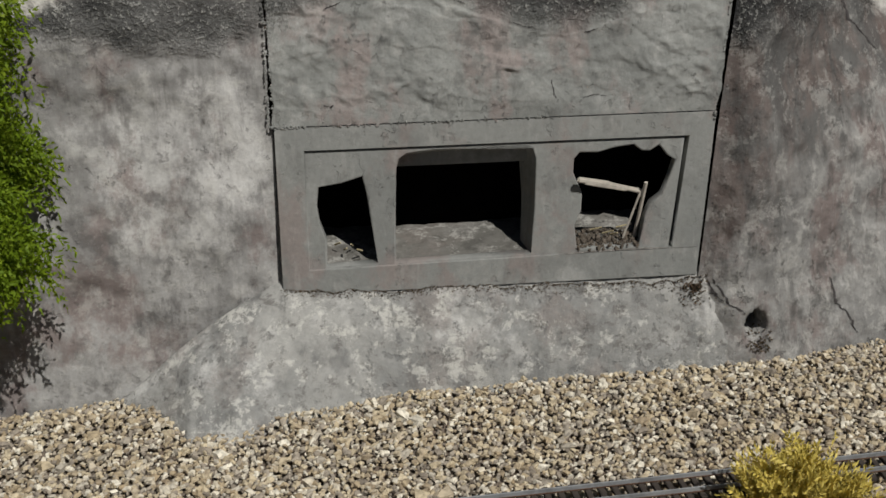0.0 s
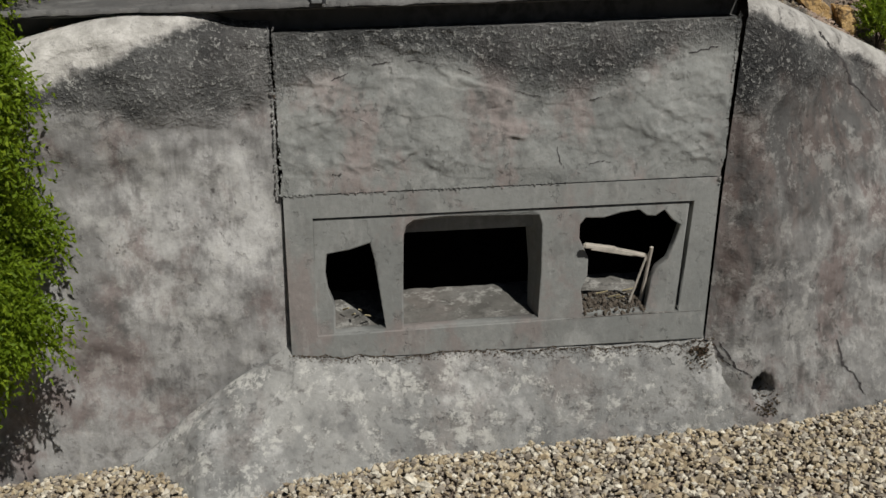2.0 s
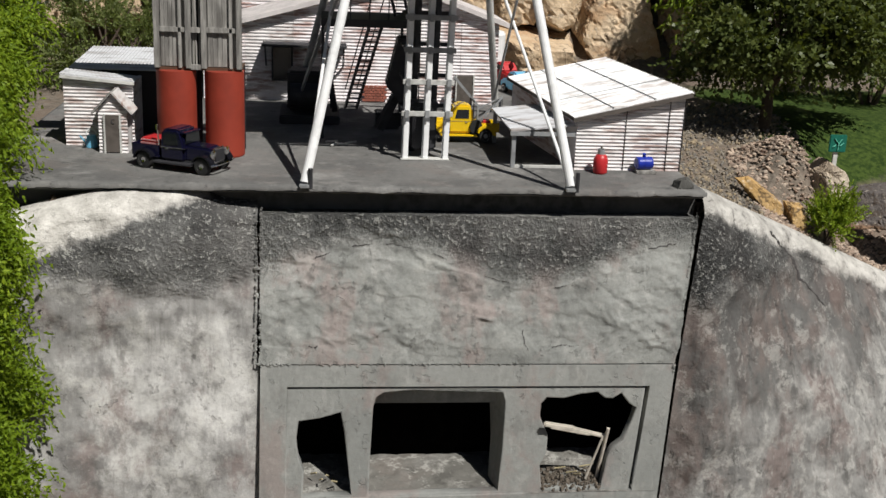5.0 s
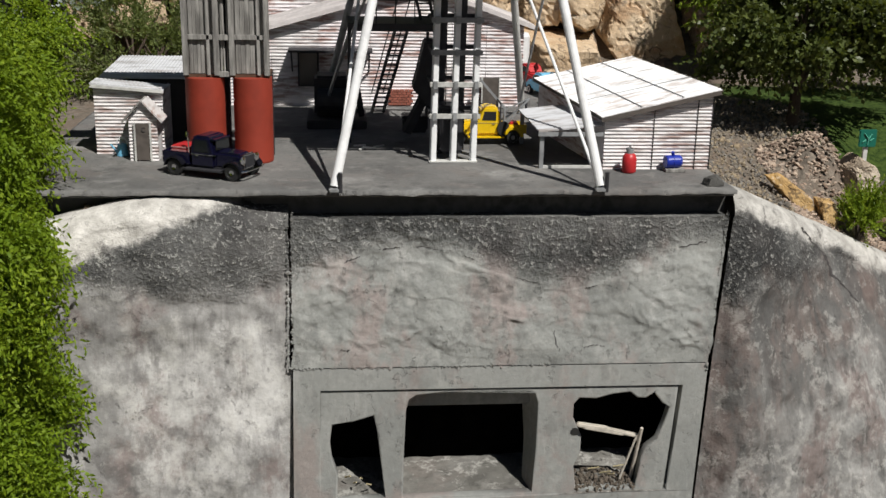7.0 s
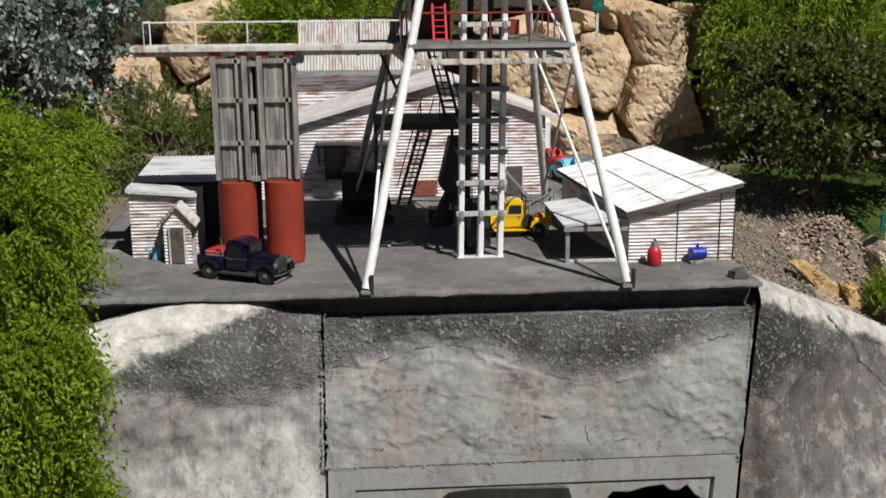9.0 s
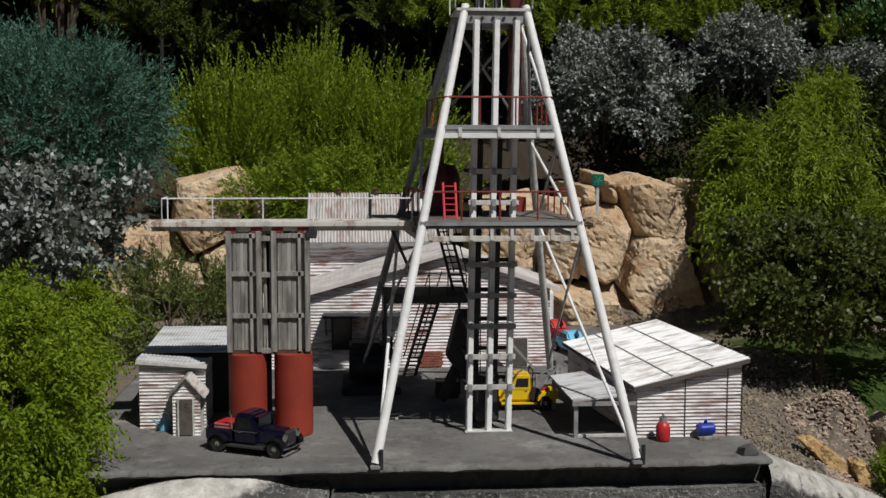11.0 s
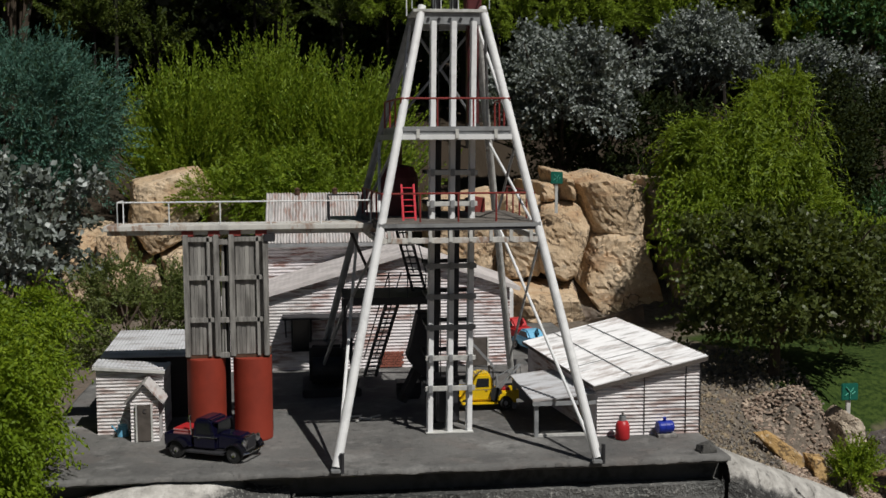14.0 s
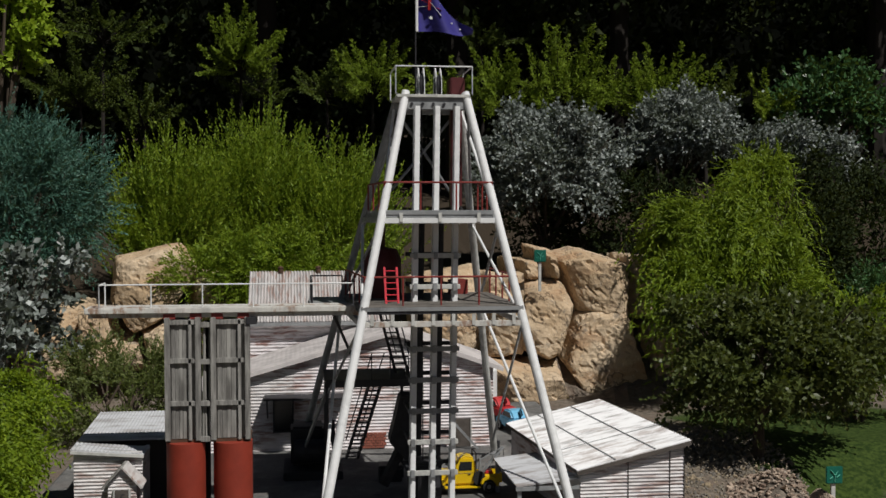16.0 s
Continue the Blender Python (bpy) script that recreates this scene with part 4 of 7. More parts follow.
for x0, x1, lift, width in ((-0.05, -0.01, 0.002, 0.0013), (0.03, 0.08, 0.006, 0.0016), (0.11, 0.19, 0.008, 0.0018), (0.22, 0.25, 0.012, 0.0013), (0.34, 0.40, 0.006, 0.0014), (0.50, 0.53, -0.004, 0.0011), (0.72, 0.79, 0.012, 0.0020)):
    crack(wave_line(x0, x1, lift), width, FACE_TREE, "wall_face_upper")
for line, width in ((((-0.06, 0.645), (-0.045, 0.641), (-0.035, 0.646)), 0.0016), (((0.03, 0.652), (0.05, 0.645)), 0.0013), (((0.43, 0.68), (0.435, 0.65), (0.45, 0.63)), 0.0012), (((0.50, 0.64), (0.53, 0.645), (0.555, 0.641)), 0.0013), (((0.0, 0.76), (0.03, 0.745)), 0.0012), (((0.62, 0.70), (0.66, 0.69)), 0.0012)):
    crack(line, width, FACE_TREE, "wall_face_upper")


def crumbs():
    """Squeezed-out cement along the joints of the face panels."""
    rr = random.Random(31)
    places = []
    for _ in range(230):
        x = -0.165 + 0.62 * rr.random() ** 1.4
        z = 0.602 + rr.gauss(0, 0.0025)
        places.append((x, face_y(z) - 0.001, z))
    for _ in range(260):
        z = rr.uniform(0.60, 0.95)
        places.append((-0.170 + rr.choice((-0.0045, 0.0045)) + rr.gauss(0, 0.0015), face_y(z) - 0.001, z))
    for _ in range(120):
        z = rr.uniform(0.58, 0.95)
        places.append((edge_x(z) - 0.004 + rr.gauss(0, 0.0015), face_y(z) - 0.002, z))
    stones("joint_crumbs", places, 0.0036, M_FACE, "rough cement crumbs along the joints of the face", "cement", 0.7)


crumbs()


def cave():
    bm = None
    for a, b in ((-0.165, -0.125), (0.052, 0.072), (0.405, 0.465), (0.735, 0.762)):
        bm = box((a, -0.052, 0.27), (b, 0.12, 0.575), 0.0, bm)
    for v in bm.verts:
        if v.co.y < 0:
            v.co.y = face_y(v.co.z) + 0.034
    # Back wall stands close behind the openings as a black sheet for their shade.
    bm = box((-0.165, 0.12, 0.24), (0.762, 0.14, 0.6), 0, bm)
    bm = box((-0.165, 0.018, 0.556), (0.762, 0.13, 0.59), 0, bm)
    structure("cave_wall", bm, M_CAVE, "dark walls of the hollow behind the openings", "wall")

    def fn(u, v):
        x, y = -0.16 + 0.92 * u, -0.072 + 0.195 * v
        return (x, y, 0.2885 + 0.011 * smooth01((x - 0.2) / 0.4) + 0.018 * v + (0.004 * fbm(x * 20, y * 20, 1) if v > 0.05 else 0))
    structure("cave_floor", sheet(fn, 90, 40), M_CAVE_FLOOR, "dusty cement floor of the hollow", "floor", True)
    lintel = box((0.07, 0.012, 0.492), (0.41, 0.034, 0.565), 0.006)
    for v in lintel.verts:
        v.co.y += 0.18 * (v.co.z - 0.53)
    structure("cave_lintel", lintel, M_FRAME, "grey cement lintel set back in the middle opening", "wall")
    t = thing("fallen_prop", "pale broken stick propped on a short post inside the opening", "stick", (0.58, 0.0, 0.30))
    bm = beam((0.484, -0.056, 0.468), (0.56, -0.046, 0.450), 0.010, 0.0125, 0.003)
    bm = beam((0.55, -0.047, 0.452), (0.640, -0.036, 0.424), 0.009, 0.0105, 0.003, bm)
    part("cross_stick", beam((0.50, -0.056, 0.459), (0.60, -0.044, 0.433), 0.005, 0.007, 0.002, bm), M_STICK, t)
    part("peg", beam((0.640, -0.046, 0.444), (0.634, -0.040, 0.415), 0.006, 0.006, 0.001), M_STICK, t)
    part("strut", beam((0.600, -0.03, 0.31), (0.632, -0.042, 0.43), 0.004, 0.005, 0.001), M_STICK, t)
    part("post", rod((0.628, -0.02, 0.30), (0.640, -0.05, 0.452), 0.0045, 0.004, 8), M_STICK, t)
    rr = random.Random(17)
    rubble = [(rr.uniform(0.488, 0.632), rr.uniform(-0.066, 0.03), 0.299 + 0.012 * rr.random()) for _ in range(420)]
    stones("cave_rubble", rubble, 0.0075, M_RUBBLE, "dark brown earth and rubble on the floor of the broken opening", "rubble", 0.7)
    places = ((0.53, 0.02, 0.6), (0.56, 0.0, 0.9), (0.575, -0.01, 1.2), (0.60, 0.03, 0.4), (-0.03, -0.02, 1.4), (-0.01, 0.0, 1.7), (-0.05, 0.01, 1.2), (0.01, -0.03, 1.9))
    for x, y, a in places:
        d = Vector((math.cos(a), -0.35 * math.sin(a) - 0.2, 0.35)) * 0.035
        p = Vector((x, y, 0.312))
        ob = link_mesh("straw", rod(p, p + d, 0.0022, 0.0018, 6), M_STRAW)
        tagged(ob, "dry straw stalk lying on the cave floor", "straw", "straw stalks")


cave()


def deck():
    def fn(u, v):
        x, y = -0.80 + 1.648 * u, 0.036 + 2.0 * v
        return (x, y + (0.004 * fbm(x * 12, 0, 0.5) + 0.003 * fbm(x * 60, 0, 1.5) if v == 0 else 0), 1.0 + 0.0015 * fbm(x * 5, y * 5, 0))
    bm = sheet(fn, 240, 60)
    edge = [e for e in bm.edges if e.is_boundary]
    r = bmesh.ops.extrude_edge_only(bm, edges=edge)
    for g in r["geom"]:
        if isinstance(g, bmesh.types.BMVert):
            g.co.z = 0.990 + 0.003 * fbm(g.co.x * 14, g.co.y * 14, 0.2)
    box((-0.8, 0.050, 0.983), (0.845, 2.0, 0.987), 0, bm)
    structure("deck", bm, M_DECK, "dark grey cement slab on which the model mine stands", "slab", True)
    # The upstand's dark colour deepens the shade under the slab.
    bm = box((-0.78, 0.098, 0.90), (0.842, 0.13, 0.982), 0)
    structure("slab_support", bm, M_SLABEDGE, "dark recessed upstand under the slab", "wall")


deck()


# ---- the headframe ----
FOOT_FL, FOOT_FR = Vector((-0.068, 0.03, 1.0)), Vector((0.527, 0.03, 1.0))
FOOT_BL, FOOT_BR = Vector((-0.109, 1.02, 1.0)), Vector((0.508, 1.06, 1.0))
TOP_FL, TOP_FR = Vector((0.164, 0.37, 2.068)), Vector((0.314, 0.37, 2.066))
TOP_BL, TOP_BR = Vector((0.150, 0.50, 2.055)), Vector((0.318, 0.50, 2.055))


def on_leg(foot, top, z):
    return foot.lerp(top, (z - foot.z) / (top.z - foot.z))


def railing(parent, pts, height, posts, r, mat, label):
    rail = part("railing", tube([Vector(p) + Vector((0, 0, height)) for p in pts], r, 6), mat, parent, label)
    for a, b in zip(pts, pts[1:]):
        a, b = Vector(a), Vector(b)
        n = max(1, int((b - a).length / posts))
        for k in range(n + 1):
            p = a.lerp(b, k / n)
            part("post", rod(p, p + Vector((0, 0, height)), r, seg=6), mat, rail)
    return rail


def headframe():
    t = thing("mine_headframe", "tall white and grey steel mining headframe with railed platforms", "headframe", (0.23, 0.4, 1.0))
    for foot, top, mat, r in ((FOOT_FL, TOP_FL, M_WHITE, 0.0110), (FOOT_FR, TOP_FR, M_WHITE, 0.0110), (FOOT_BL, TOP_BL, M_GREYSTEEL, 0.0105), (FOOT_BR, TOP_BR, M_OFFWHITE, 0.0110)):
        leg = part("leg", rod(foot + Vector((0, 0, 0.012)), top, r, r * 0.92, 16), mat, t, smooth=False)
        part("foot_plate", box(foot + Vector((-0.0125, -0.012, 0)), foot + Vector((0.0125, 0.012, 0.010)), 0.002), M_GREYSTEEL, leg)
        part("bolt", rod(foot + Vector((0.012, -0.008, 0.0)), foot + Vector((0.012, -0.008, 0.045)), 0.005, seg=8), M_DARKSTEEL, leg)
    # front guide with three pale rails, and the dark skip way behind
    for x in (0.173, 0.223, 0.273):
        part("guide_rail", beam((x, 0.345, 1.0), (x + 0.0165, 0.350, 2.03), 0.0128, 0.014, 0.001), M_WHITE, t)
    for x in (0.1975, 0.2475):
        part("skip_rail", beam((x, 0.451, 1.0), (x + 0.0135, 0.457, 1.745), 0.016, 0.014, 0.001), M_DARKSTEEL, t)
    for k in range(13):
        z = 1.116 + 0.0775 * k
        if 1.49 < z < 1.56 or 1.73 < z < 1.99 or z > 2:
            continue
        sx, sy = 0.0165 * (z - 1) / 1.03, 0.005 * (z - 1) / 1.03
        # Bars between z 1.23 and 1.55 are grey to give the platform's shadow.
        bar = part("cross_bar", box((0.160 + sx, 0.3295 + sy, z - 0.006), (0.286 + sx, 0.338 + sy, z + 0.006), 0.001), M_OFFWHITE if z < 1.23 or z > 1.55 else M_GREYSTEEL, t)
        for x in (0.173, 0.223, 0.273):
            part("bolt", box((x + sx - 0.005, 0.3255 + sy, z - 0.009), (x + sx + 0.005, 0.3305 + sy, z + 0.009)), M_GREYSTEEL, bar)
        part("cross_bar", box((0.162 + sx, 0.344 + sy, z - 0.004), (0.169 + sx, 0.45, z + 0.004)), M_DARKSTEEL, t)
        part("cross_bar", box((0.278 + sx, 0.344 + sy, z - 0.004), (0.285 + sx, 0.45, z + 0.004)), M_DARKSTEEL, t)
        part("cross_bar", box((0.160 + sx, 0.457, z - 0.005), (0.283 + sx, 0.465, z + 0.005)), M_DARKSTEEL, t)
    part("guide_base", box((0.163, 0.332, 1.0), (0.284, 0.357, 1.004), 0.001), M_OFFWHITE, t)
    part("rope", rod((0.207, 0.39, 1.1), (0.207, 0.40, 2.07), 0.0015, seg=5), M_DARKSTEEL, t)
    part("rope", rod((0.243, 0.39, 1.1), (0.243, 0.40, 2.07), 0.0015, seg=5), M_DARKSTEEL, t)
    skip = part("skip", box((0.194, 0.37, 1.02), (0.253, 0.44, 1.13), 0.004), M_DARKSTEEL, t, "dark steel ore skip")
    part("skip_lip", box((0.190, 0.367, 1.128), (0.257, 0.443, 1.136), 0.002), M_DARKSTEEL, skip)
    # platforms
    for z, lift, mat in ((1.504, 0.016, M_PLANK), (1.747, 0.0, M_GREYSTEEL)):
        a, b = on_leg(FOOT_FL, TOP_FL, z), on_leg(FOOT_FR, TOP_FR, z)
        c, d = on_leg(FOOT_BL, TOP_BL, z), on_leg(FOOT_BR, TOP_BR, z)
        pl = part("platform", prism([(a.x, a.y), (b.x, b.y), (b.x + (d.x - b.x) * 0.8, b.y + (d.y - b.y) * 0.8), (a.x + (c.x - a.x) * 0.8, a.y + (c.y - a.y) * 0.8)], z + 0.006 + lift, z + 0.016 + lift, "z"), M_DARKSTEEL if lift else mat, t, "worn planked platform")
        for k in range(12):
            s0, s1 = k / 12 * 0.8, (k + 0.88) / 12 * 0.8
            p, q, r2, s2 = a.lerp(c, s0), b.lerp(d, s0), b.lerp(d, s1), a.lerp(c, s1)
            part("plank", prism([(p.x, p.y), (q.x, q.y), (r2.x, r2.y), (s2.x, s2.y)], z + 0.016 + lift, z + 0.024 + lift, "z"), mat, pl)
        part("edge_beam", box((a.x, a.y - 0.007, z - 0.008), (b.x, a.y + 0.007, z + 0.005), 0.001), M_WALK if lift else M_WHITE, pl)
        part("edge_beam", beam((a.x, a.y, z + 0.018 + lift), (b.x, a.y, z + 0.018 + lift), 0.005, 0.009), M_GREYSTEEL, pl)
        part("edge_beam", beam(a, (c.x, c.y, z), 0.012, 0.014), M_GREYSTEEL, pl)
        part("edge_beam", beam(b, (d.x, d.y, z), 0.012, 0.014), M_OFFWHITE, pl)
        n = 8 if z < 1.6 else 3
        for k in range(n):
            x = a.x + (b.x - a.x) * (k + 0.5) / n
            part("stub", box((x - 0.004, a.y - 0.009, z - 0.004), (x + 0.004, a.y - 0.005, z + (0.006 + lift if lift else 0.018))), M_OFFWHITE, pl)
        zt = z + 0.024 + lift
        ln = a.lerp(c, 0.05)
        rn = b.lerp(d, 0.05)
        lf, rf = a.lerp(c, 0.72), b.lerp(d, 0.72)
        railing(pl, [(lf.x, lf.y, zt), (ln.x + 0.01, ln.y, zt), (rn.x - 0.01, rn.y, zt), (rf.x, rf.y, zt)], 0.068, 0.085, 0.0024, M_REDRAIL, "red-brown pipe railing")
    # head
    hd = part("head_beam", box((0.150, 0.362, 2.022), (0.318, 0.376, 2.052), 0.002), M_GREYSTEEL, t)
    for k in range(5):
        part("bolt", rod((0.178 + 0.027 * k, 0.358, 2.036), (0.178 + 0.027 * k, 0.363, 2.036), 0.004, seg=8), M_DARKSTEEL, hd)
    part("head_beam", box((0.150, 0.494, 2.022), (0.318, 0.508, 2.052), 0.002), M_GREYSTEEL, t)
    top = part("top_platform", box((0.140, 0.355, 2.052), (0.325, 0.52, 2.060), 0.001), M_OFFWHITE, t)
    railing(top, [(0.138, 0.52, 2.06), (0.138, 0.36, 2.06), (0.330, 0.36, 2.06), (0.330, 0.52, 2.06)], 0.070, 0.19, 0.0018, M_WHITE, "thin white pipe railing")
    for x in (0.205, 0.248):
        wheel = part("sheave_wheel", lathe([(0.010, -0.005), (0.034, -0.005), (0.030, 0), (0.034, 0.005), (0.010, 0.005)], 22, None, pose(x, 0.40, 2.082, 0, 90, 0)), M_DARKSTEEL, t)
        for dx in (-0.007, 0.006):
            arch = [(x + dx, 0.40 + 0.026 * math.cos(k * math.pi / 8), 2.072 + 0.058 * math.sin(k * math.pi / 8)) for k in range(9)]
            part("bearing", tube([(x + dx, 0.426, 2.06)] + arch + [(x + dx, 0.374, 2.06)], 0.0018, 6), M_WHITE, wheel)
    part("motor_box", box((0.284, 0.43, 2.06), (0.322, 0.50, 2.112), 0.003), M_DARKRED, t)
    # braces
    for a, b in ((FOOT_FL, FOOT_BL), (FOOT_FR, FOOT_BR)):
        ta, tb = (TOP_FL, TOP_BL) if a is FOOT_FL else (TOP_FR, TOP_BR)
        for z0, z1 in ((1.0, 1.508), (1.508, 1.735), (1.735, 2.04)):
            if z0 == 1.0:
                part("brace", rod(on_leg(a, ta, 1.02), on_leg(b, tb, z1), 0.0042, seg=8), M_WHITE, t)
                part("brace", rod(on_leg(b, tb, 1.05), on_leg(a, ta, z1), 0.0036, seg=8), M_GREYSTEEL, t)
            else:
                part("brace", rod(on_leg(a, ta, z0), on_leg(b, tb, z1), 0.0038, seg=8), M_WHITE, t)
                part("brace", rod(on_leg(b, tb, z0), on_leg(a, ta, z1), 0.004, seg=8), M_GREYSTEEL, t)
    part("brace", rod(on_leg(FOOT_BL, TOP_BL, 1.735), on_leg(FOOT_BR, TOP_BR, 2.04), 0.004, seg=8), M_GREYSTEEL, t)
    part("brace", rod(on_leg(FOOT_BR, TOP_BR, 1.735), on_leg(FOOT_BL, TOP_BL, 2.04), 0.004, seg=8), M_GREYSTEEL, t)
    # red duct, boiler drum and ladder on the platforms
    part("duct", box((0.291, 0.47, 1.78), (0.320, 0.51, 2.05), 0.003), M_DARKRED, t, "dark red upright duct")
    drum = part("drum", lathe([(0.0, 0), (0.047, 0), (0.050, 0.006), (0.050, 0.12), (0.038, 0.148), (0.0, 0.155)], 24, None, pose(0.115, 0.52, 1.522)), M_DARKRED, t, "dark red boiler drum")
    part("pipe", rod((0.115, 0.52, 1.66), (0.115, 0.52, 1.73), 0.008), M_RUST, drum)
    lad = part("ladder", beam((0.107, 0.29, 1.54), (0.104, 0.31, 1.632), 0.0055, 0.004, 0.001), M_LADDER, t, "bright red ladder")
    part("stile", beam((0.137, 0.29, 1.54), (0.134, 0.31, 1.632), 0.0055, 0.004, 0.001), M_LADDER, lad)
    for k in range(6):
        part("rung", rod((0.106, 0.291 + 0.0034 * k, 1.550 + 0.0145 * k), (0.135, 0.291 + 0.0034 * k, 1.550 + 0.0145 * k), 0.0014, seg=6), M_LADDER, lad)
    part("tank", lathe([(0, 0), (0.028, 0), (0.028, 0.06), (0, 0.064)], 18, None, pose(0.33, 0.62, 1.522)), M_REDRAIL, t)
    for x in (0.196, 0.243):
        part("lamp", lathe([(0.0, 0), (0.006, 0), (0.010, 0.018), (0.0, 0.02)], 10, None, pose(x, 0.297, 1.750)), M_WHITE, t)
    return t


headframe()


def flagpole():
    t = thing("flagpole", "thin pole on the tower top with a dark blue flag", "flag", (0.196, 0.44, 2.06))
    part("pole", rod((0.196, 0.44, 2.06), (0.196, 0.44, 2.37), 0.0022, 0.0018, 8), M_DARKSTEEL, t)
    part("sleeve", rod((0.199, 0.44, 2.228), (0.199, 0.44, 2.345), 0.0040, seg=8), M_WHITE, t, "white flag sleeve")

    def fn(u, v):
        x = 0.202 + 0.142 * u
        return (x, 0.44 + 0.014 * math.sin(u * 9 + v * 2) + 0.01 * v * u, 2.228 + 0.118 * v * (1 - 0.90 * u) - 0.006 * u + 0.004 * math.sin(u * 7))
    flag = part("flag", sheet(fn, 26, 12), M_FLAG, t, "dark blue flag with pale stars", smooth=True)
    for u, v, s in ((0.24, 0.36, 0.006), (0.78, 0.5, 0.003), (0.62, 0.6, 0.003)):
        p = Vector(fn(u, v)) + Vector((0, -0.004, 0))
        pts = [(p.x + s * (1 if k % 2 else 0.45) * math.cos(k * math.pi / 5), p.z + s * (1 if k % 2 else 0.45) * math.sin(k * math.pi / 5)) for k in range(10)]
        part("star", prism(pts, p.y - 0.0006, p.y + 0.0006), M_WHITE, flag)

    def canton(c0, c1, w):
        bm = bmesh.new()
        a, b = Vector(fn(*c0)), Vector(fn(*c1))
        return beam(a + Vector((0, -0.003, 0)), b + Vector((0, -0.003, 0)), w, 0.001, 0, bm)
    for c0, c1, w, m in (((0.02, 0.75), (0.42, 0.75), 0.008, M_RED), ((0.21, 0.55), (0.21, 0.98), 0.008, M_RED), ((0.02, 0.55), (0.42, 0.98), 0.004, M_WHITE), ((0.02, 0.98), (0.42, 0.55), 0.004, M_WHITE)):
        part("stripe", canton(c0, c1, w), m, flag)


flagpole()


def walkway():
    t = thing("conveyor_walkway", "long white elevated walkway with a thin pipe railing over the bins", "walkway", (-0.3, 0.34, 1.52))
    part("deck_board", box((-0.614, 0.335, 1.522), (0.075, 0.44, 1.536), 0.002), M_WALK, t)
    part("side_beam", box((-0.606, 0.345, 1.512), (0.07, 0.352, 1.522)), M_WALK, t)
    railing(t, [(-0.580, 0.43, 1.536), (-0.580, 0.343, 1.536), (0.03, 0.343, 1.536)], 0.056, 0.102, 0.0018, M_WHITE, "thin white pipe railing")
    for k in range(9):
        part("landing_plank", box((-0.075, 0.445 + 0.042 * k, 1.514), (0.062, 0.484 + 0.042 * k, 1.524)), M_GREYSTEEL, t)
    part("landing_beam", box((-0.078, 0.445, 1.504), (-0.068, 0.82, 1.514)), M_DARKSTEEL, t)
    railing(t, [(0.02, 0.80, 1.524), (-0.070, 0.80, 1.524), (-0.070, 0.45, 1.524)], 0.062, 0.085, 0.0022, M_DARKSTEEL, "dark steel pipe railing")
    part("bracket", beam((-0.02, 0.40, 1.515), (0.03, 0.42, 1.40), 0.006, 0.006), M_DARKSTEEL, t)


walkway()


def bins():
    for x, w in ((-0.384, 0.086), (-0.270, 0.095)):
        t = thing("ore_bin", "weathered grey timber ore bin on a red oxide cylinder", "ore bin", (x, 0.385, 1.0), "twin ore bins")
        part("silo", lathe([(0.0, 0), (0.046, 0), (0.047, 0.004), (0.047, 0.206), (0.0, 0.208)], 80, None, pose(x + 0.004, 0.365, 1.0)), M_OXIDE, t, "red oxide painted steel cylinder", smooth=False)
        part("collar", box((x - w / 2, 0.345, 1.206), (x + w / 2, 0.45, 1.214)), M_RUST, t)
        body = part("bin_body", box((x - w / 2 + 0.006, 0.350, 1.214), (x + w / 2 - 0.006, 0.445, 1.502), 0.002), M_TIMBER, t)
        for k in range(4):
            px = x - w / 2 + 0.016 + (w - 0.05) * k / 4
            part("board", box((px, 0.3455 + 0.0012 * (k % 2), 1.216), (px + (w - 0.05) / 4 - 0.0008, 0.352, 1.500)), M_TIMBER, body)
        for px in (x - w / 2, x + w / 2 - 0.013):
            part("stile", box((px, 0.334, 1.212), (px + 0.013, 0.350, 1.512), 0.001), M_TIMBER, t)
        part("stile", box((x + w / 2 - 0.030, 0.338, 1.212), (x + w / 2 - 0.022, 0.350, 1.508), 0.001), M_TIMBER, t)
        for z in (1.302, 1.406, 1.500):
            part("rail", box((x - w / 2 + 0.012, 0.338, z - 0.006), (x + w / 2 - 0.012, 0.349, z + 0.006), 0.001), M_TIMBER, t)
        for dx in (-0.045, 0.045):
            part("post", box((x + dx - 0.004, 0.43, 1.0), (x + dx + 0.004, 0.438, 1.21)), M_DARKSTEEL, t)
            part("hinge", box((x + dx * 0.7 - 0.014, 0.342, 1.508), (x + dx * 0.7 + 0.014, 0.40, 1.523)), M_REDRAIL, t)
    g = thing("bin_lattice", "loose grey laths and blocks wedged between the ore bins", "lattice", (-0.33, 0.37, 1.2))
    for x, lean in ((-0.337, 0.004), (-0.330, -0.003), (-0.322, 0.002)):
        part("lath", beam((x, 0.352, 1.206), (x + lean, 0.350, 1.502), 0.0032, 0.004), M_TIMBER, g)
    for z in (1.215, 1.302, 1.404, 1.494):
        part("block", box((-0.3425, 0.338, z - 0.007), (-0.3165, 0.348, z + 0.006), 0.001), M_TIMBER, g)
    part("pipe", rod((-0.329, 0.40, 1.0), (-0.329, 0.40, 1.50), 0.006, seg=8), M_DARKSTEEL, g)
    part("tie_plate", box((-0.232, 0.330, 1.494), (-0.206, 0.40, 1.512), 0.001), M_DARKSTEEL, g)


bins()


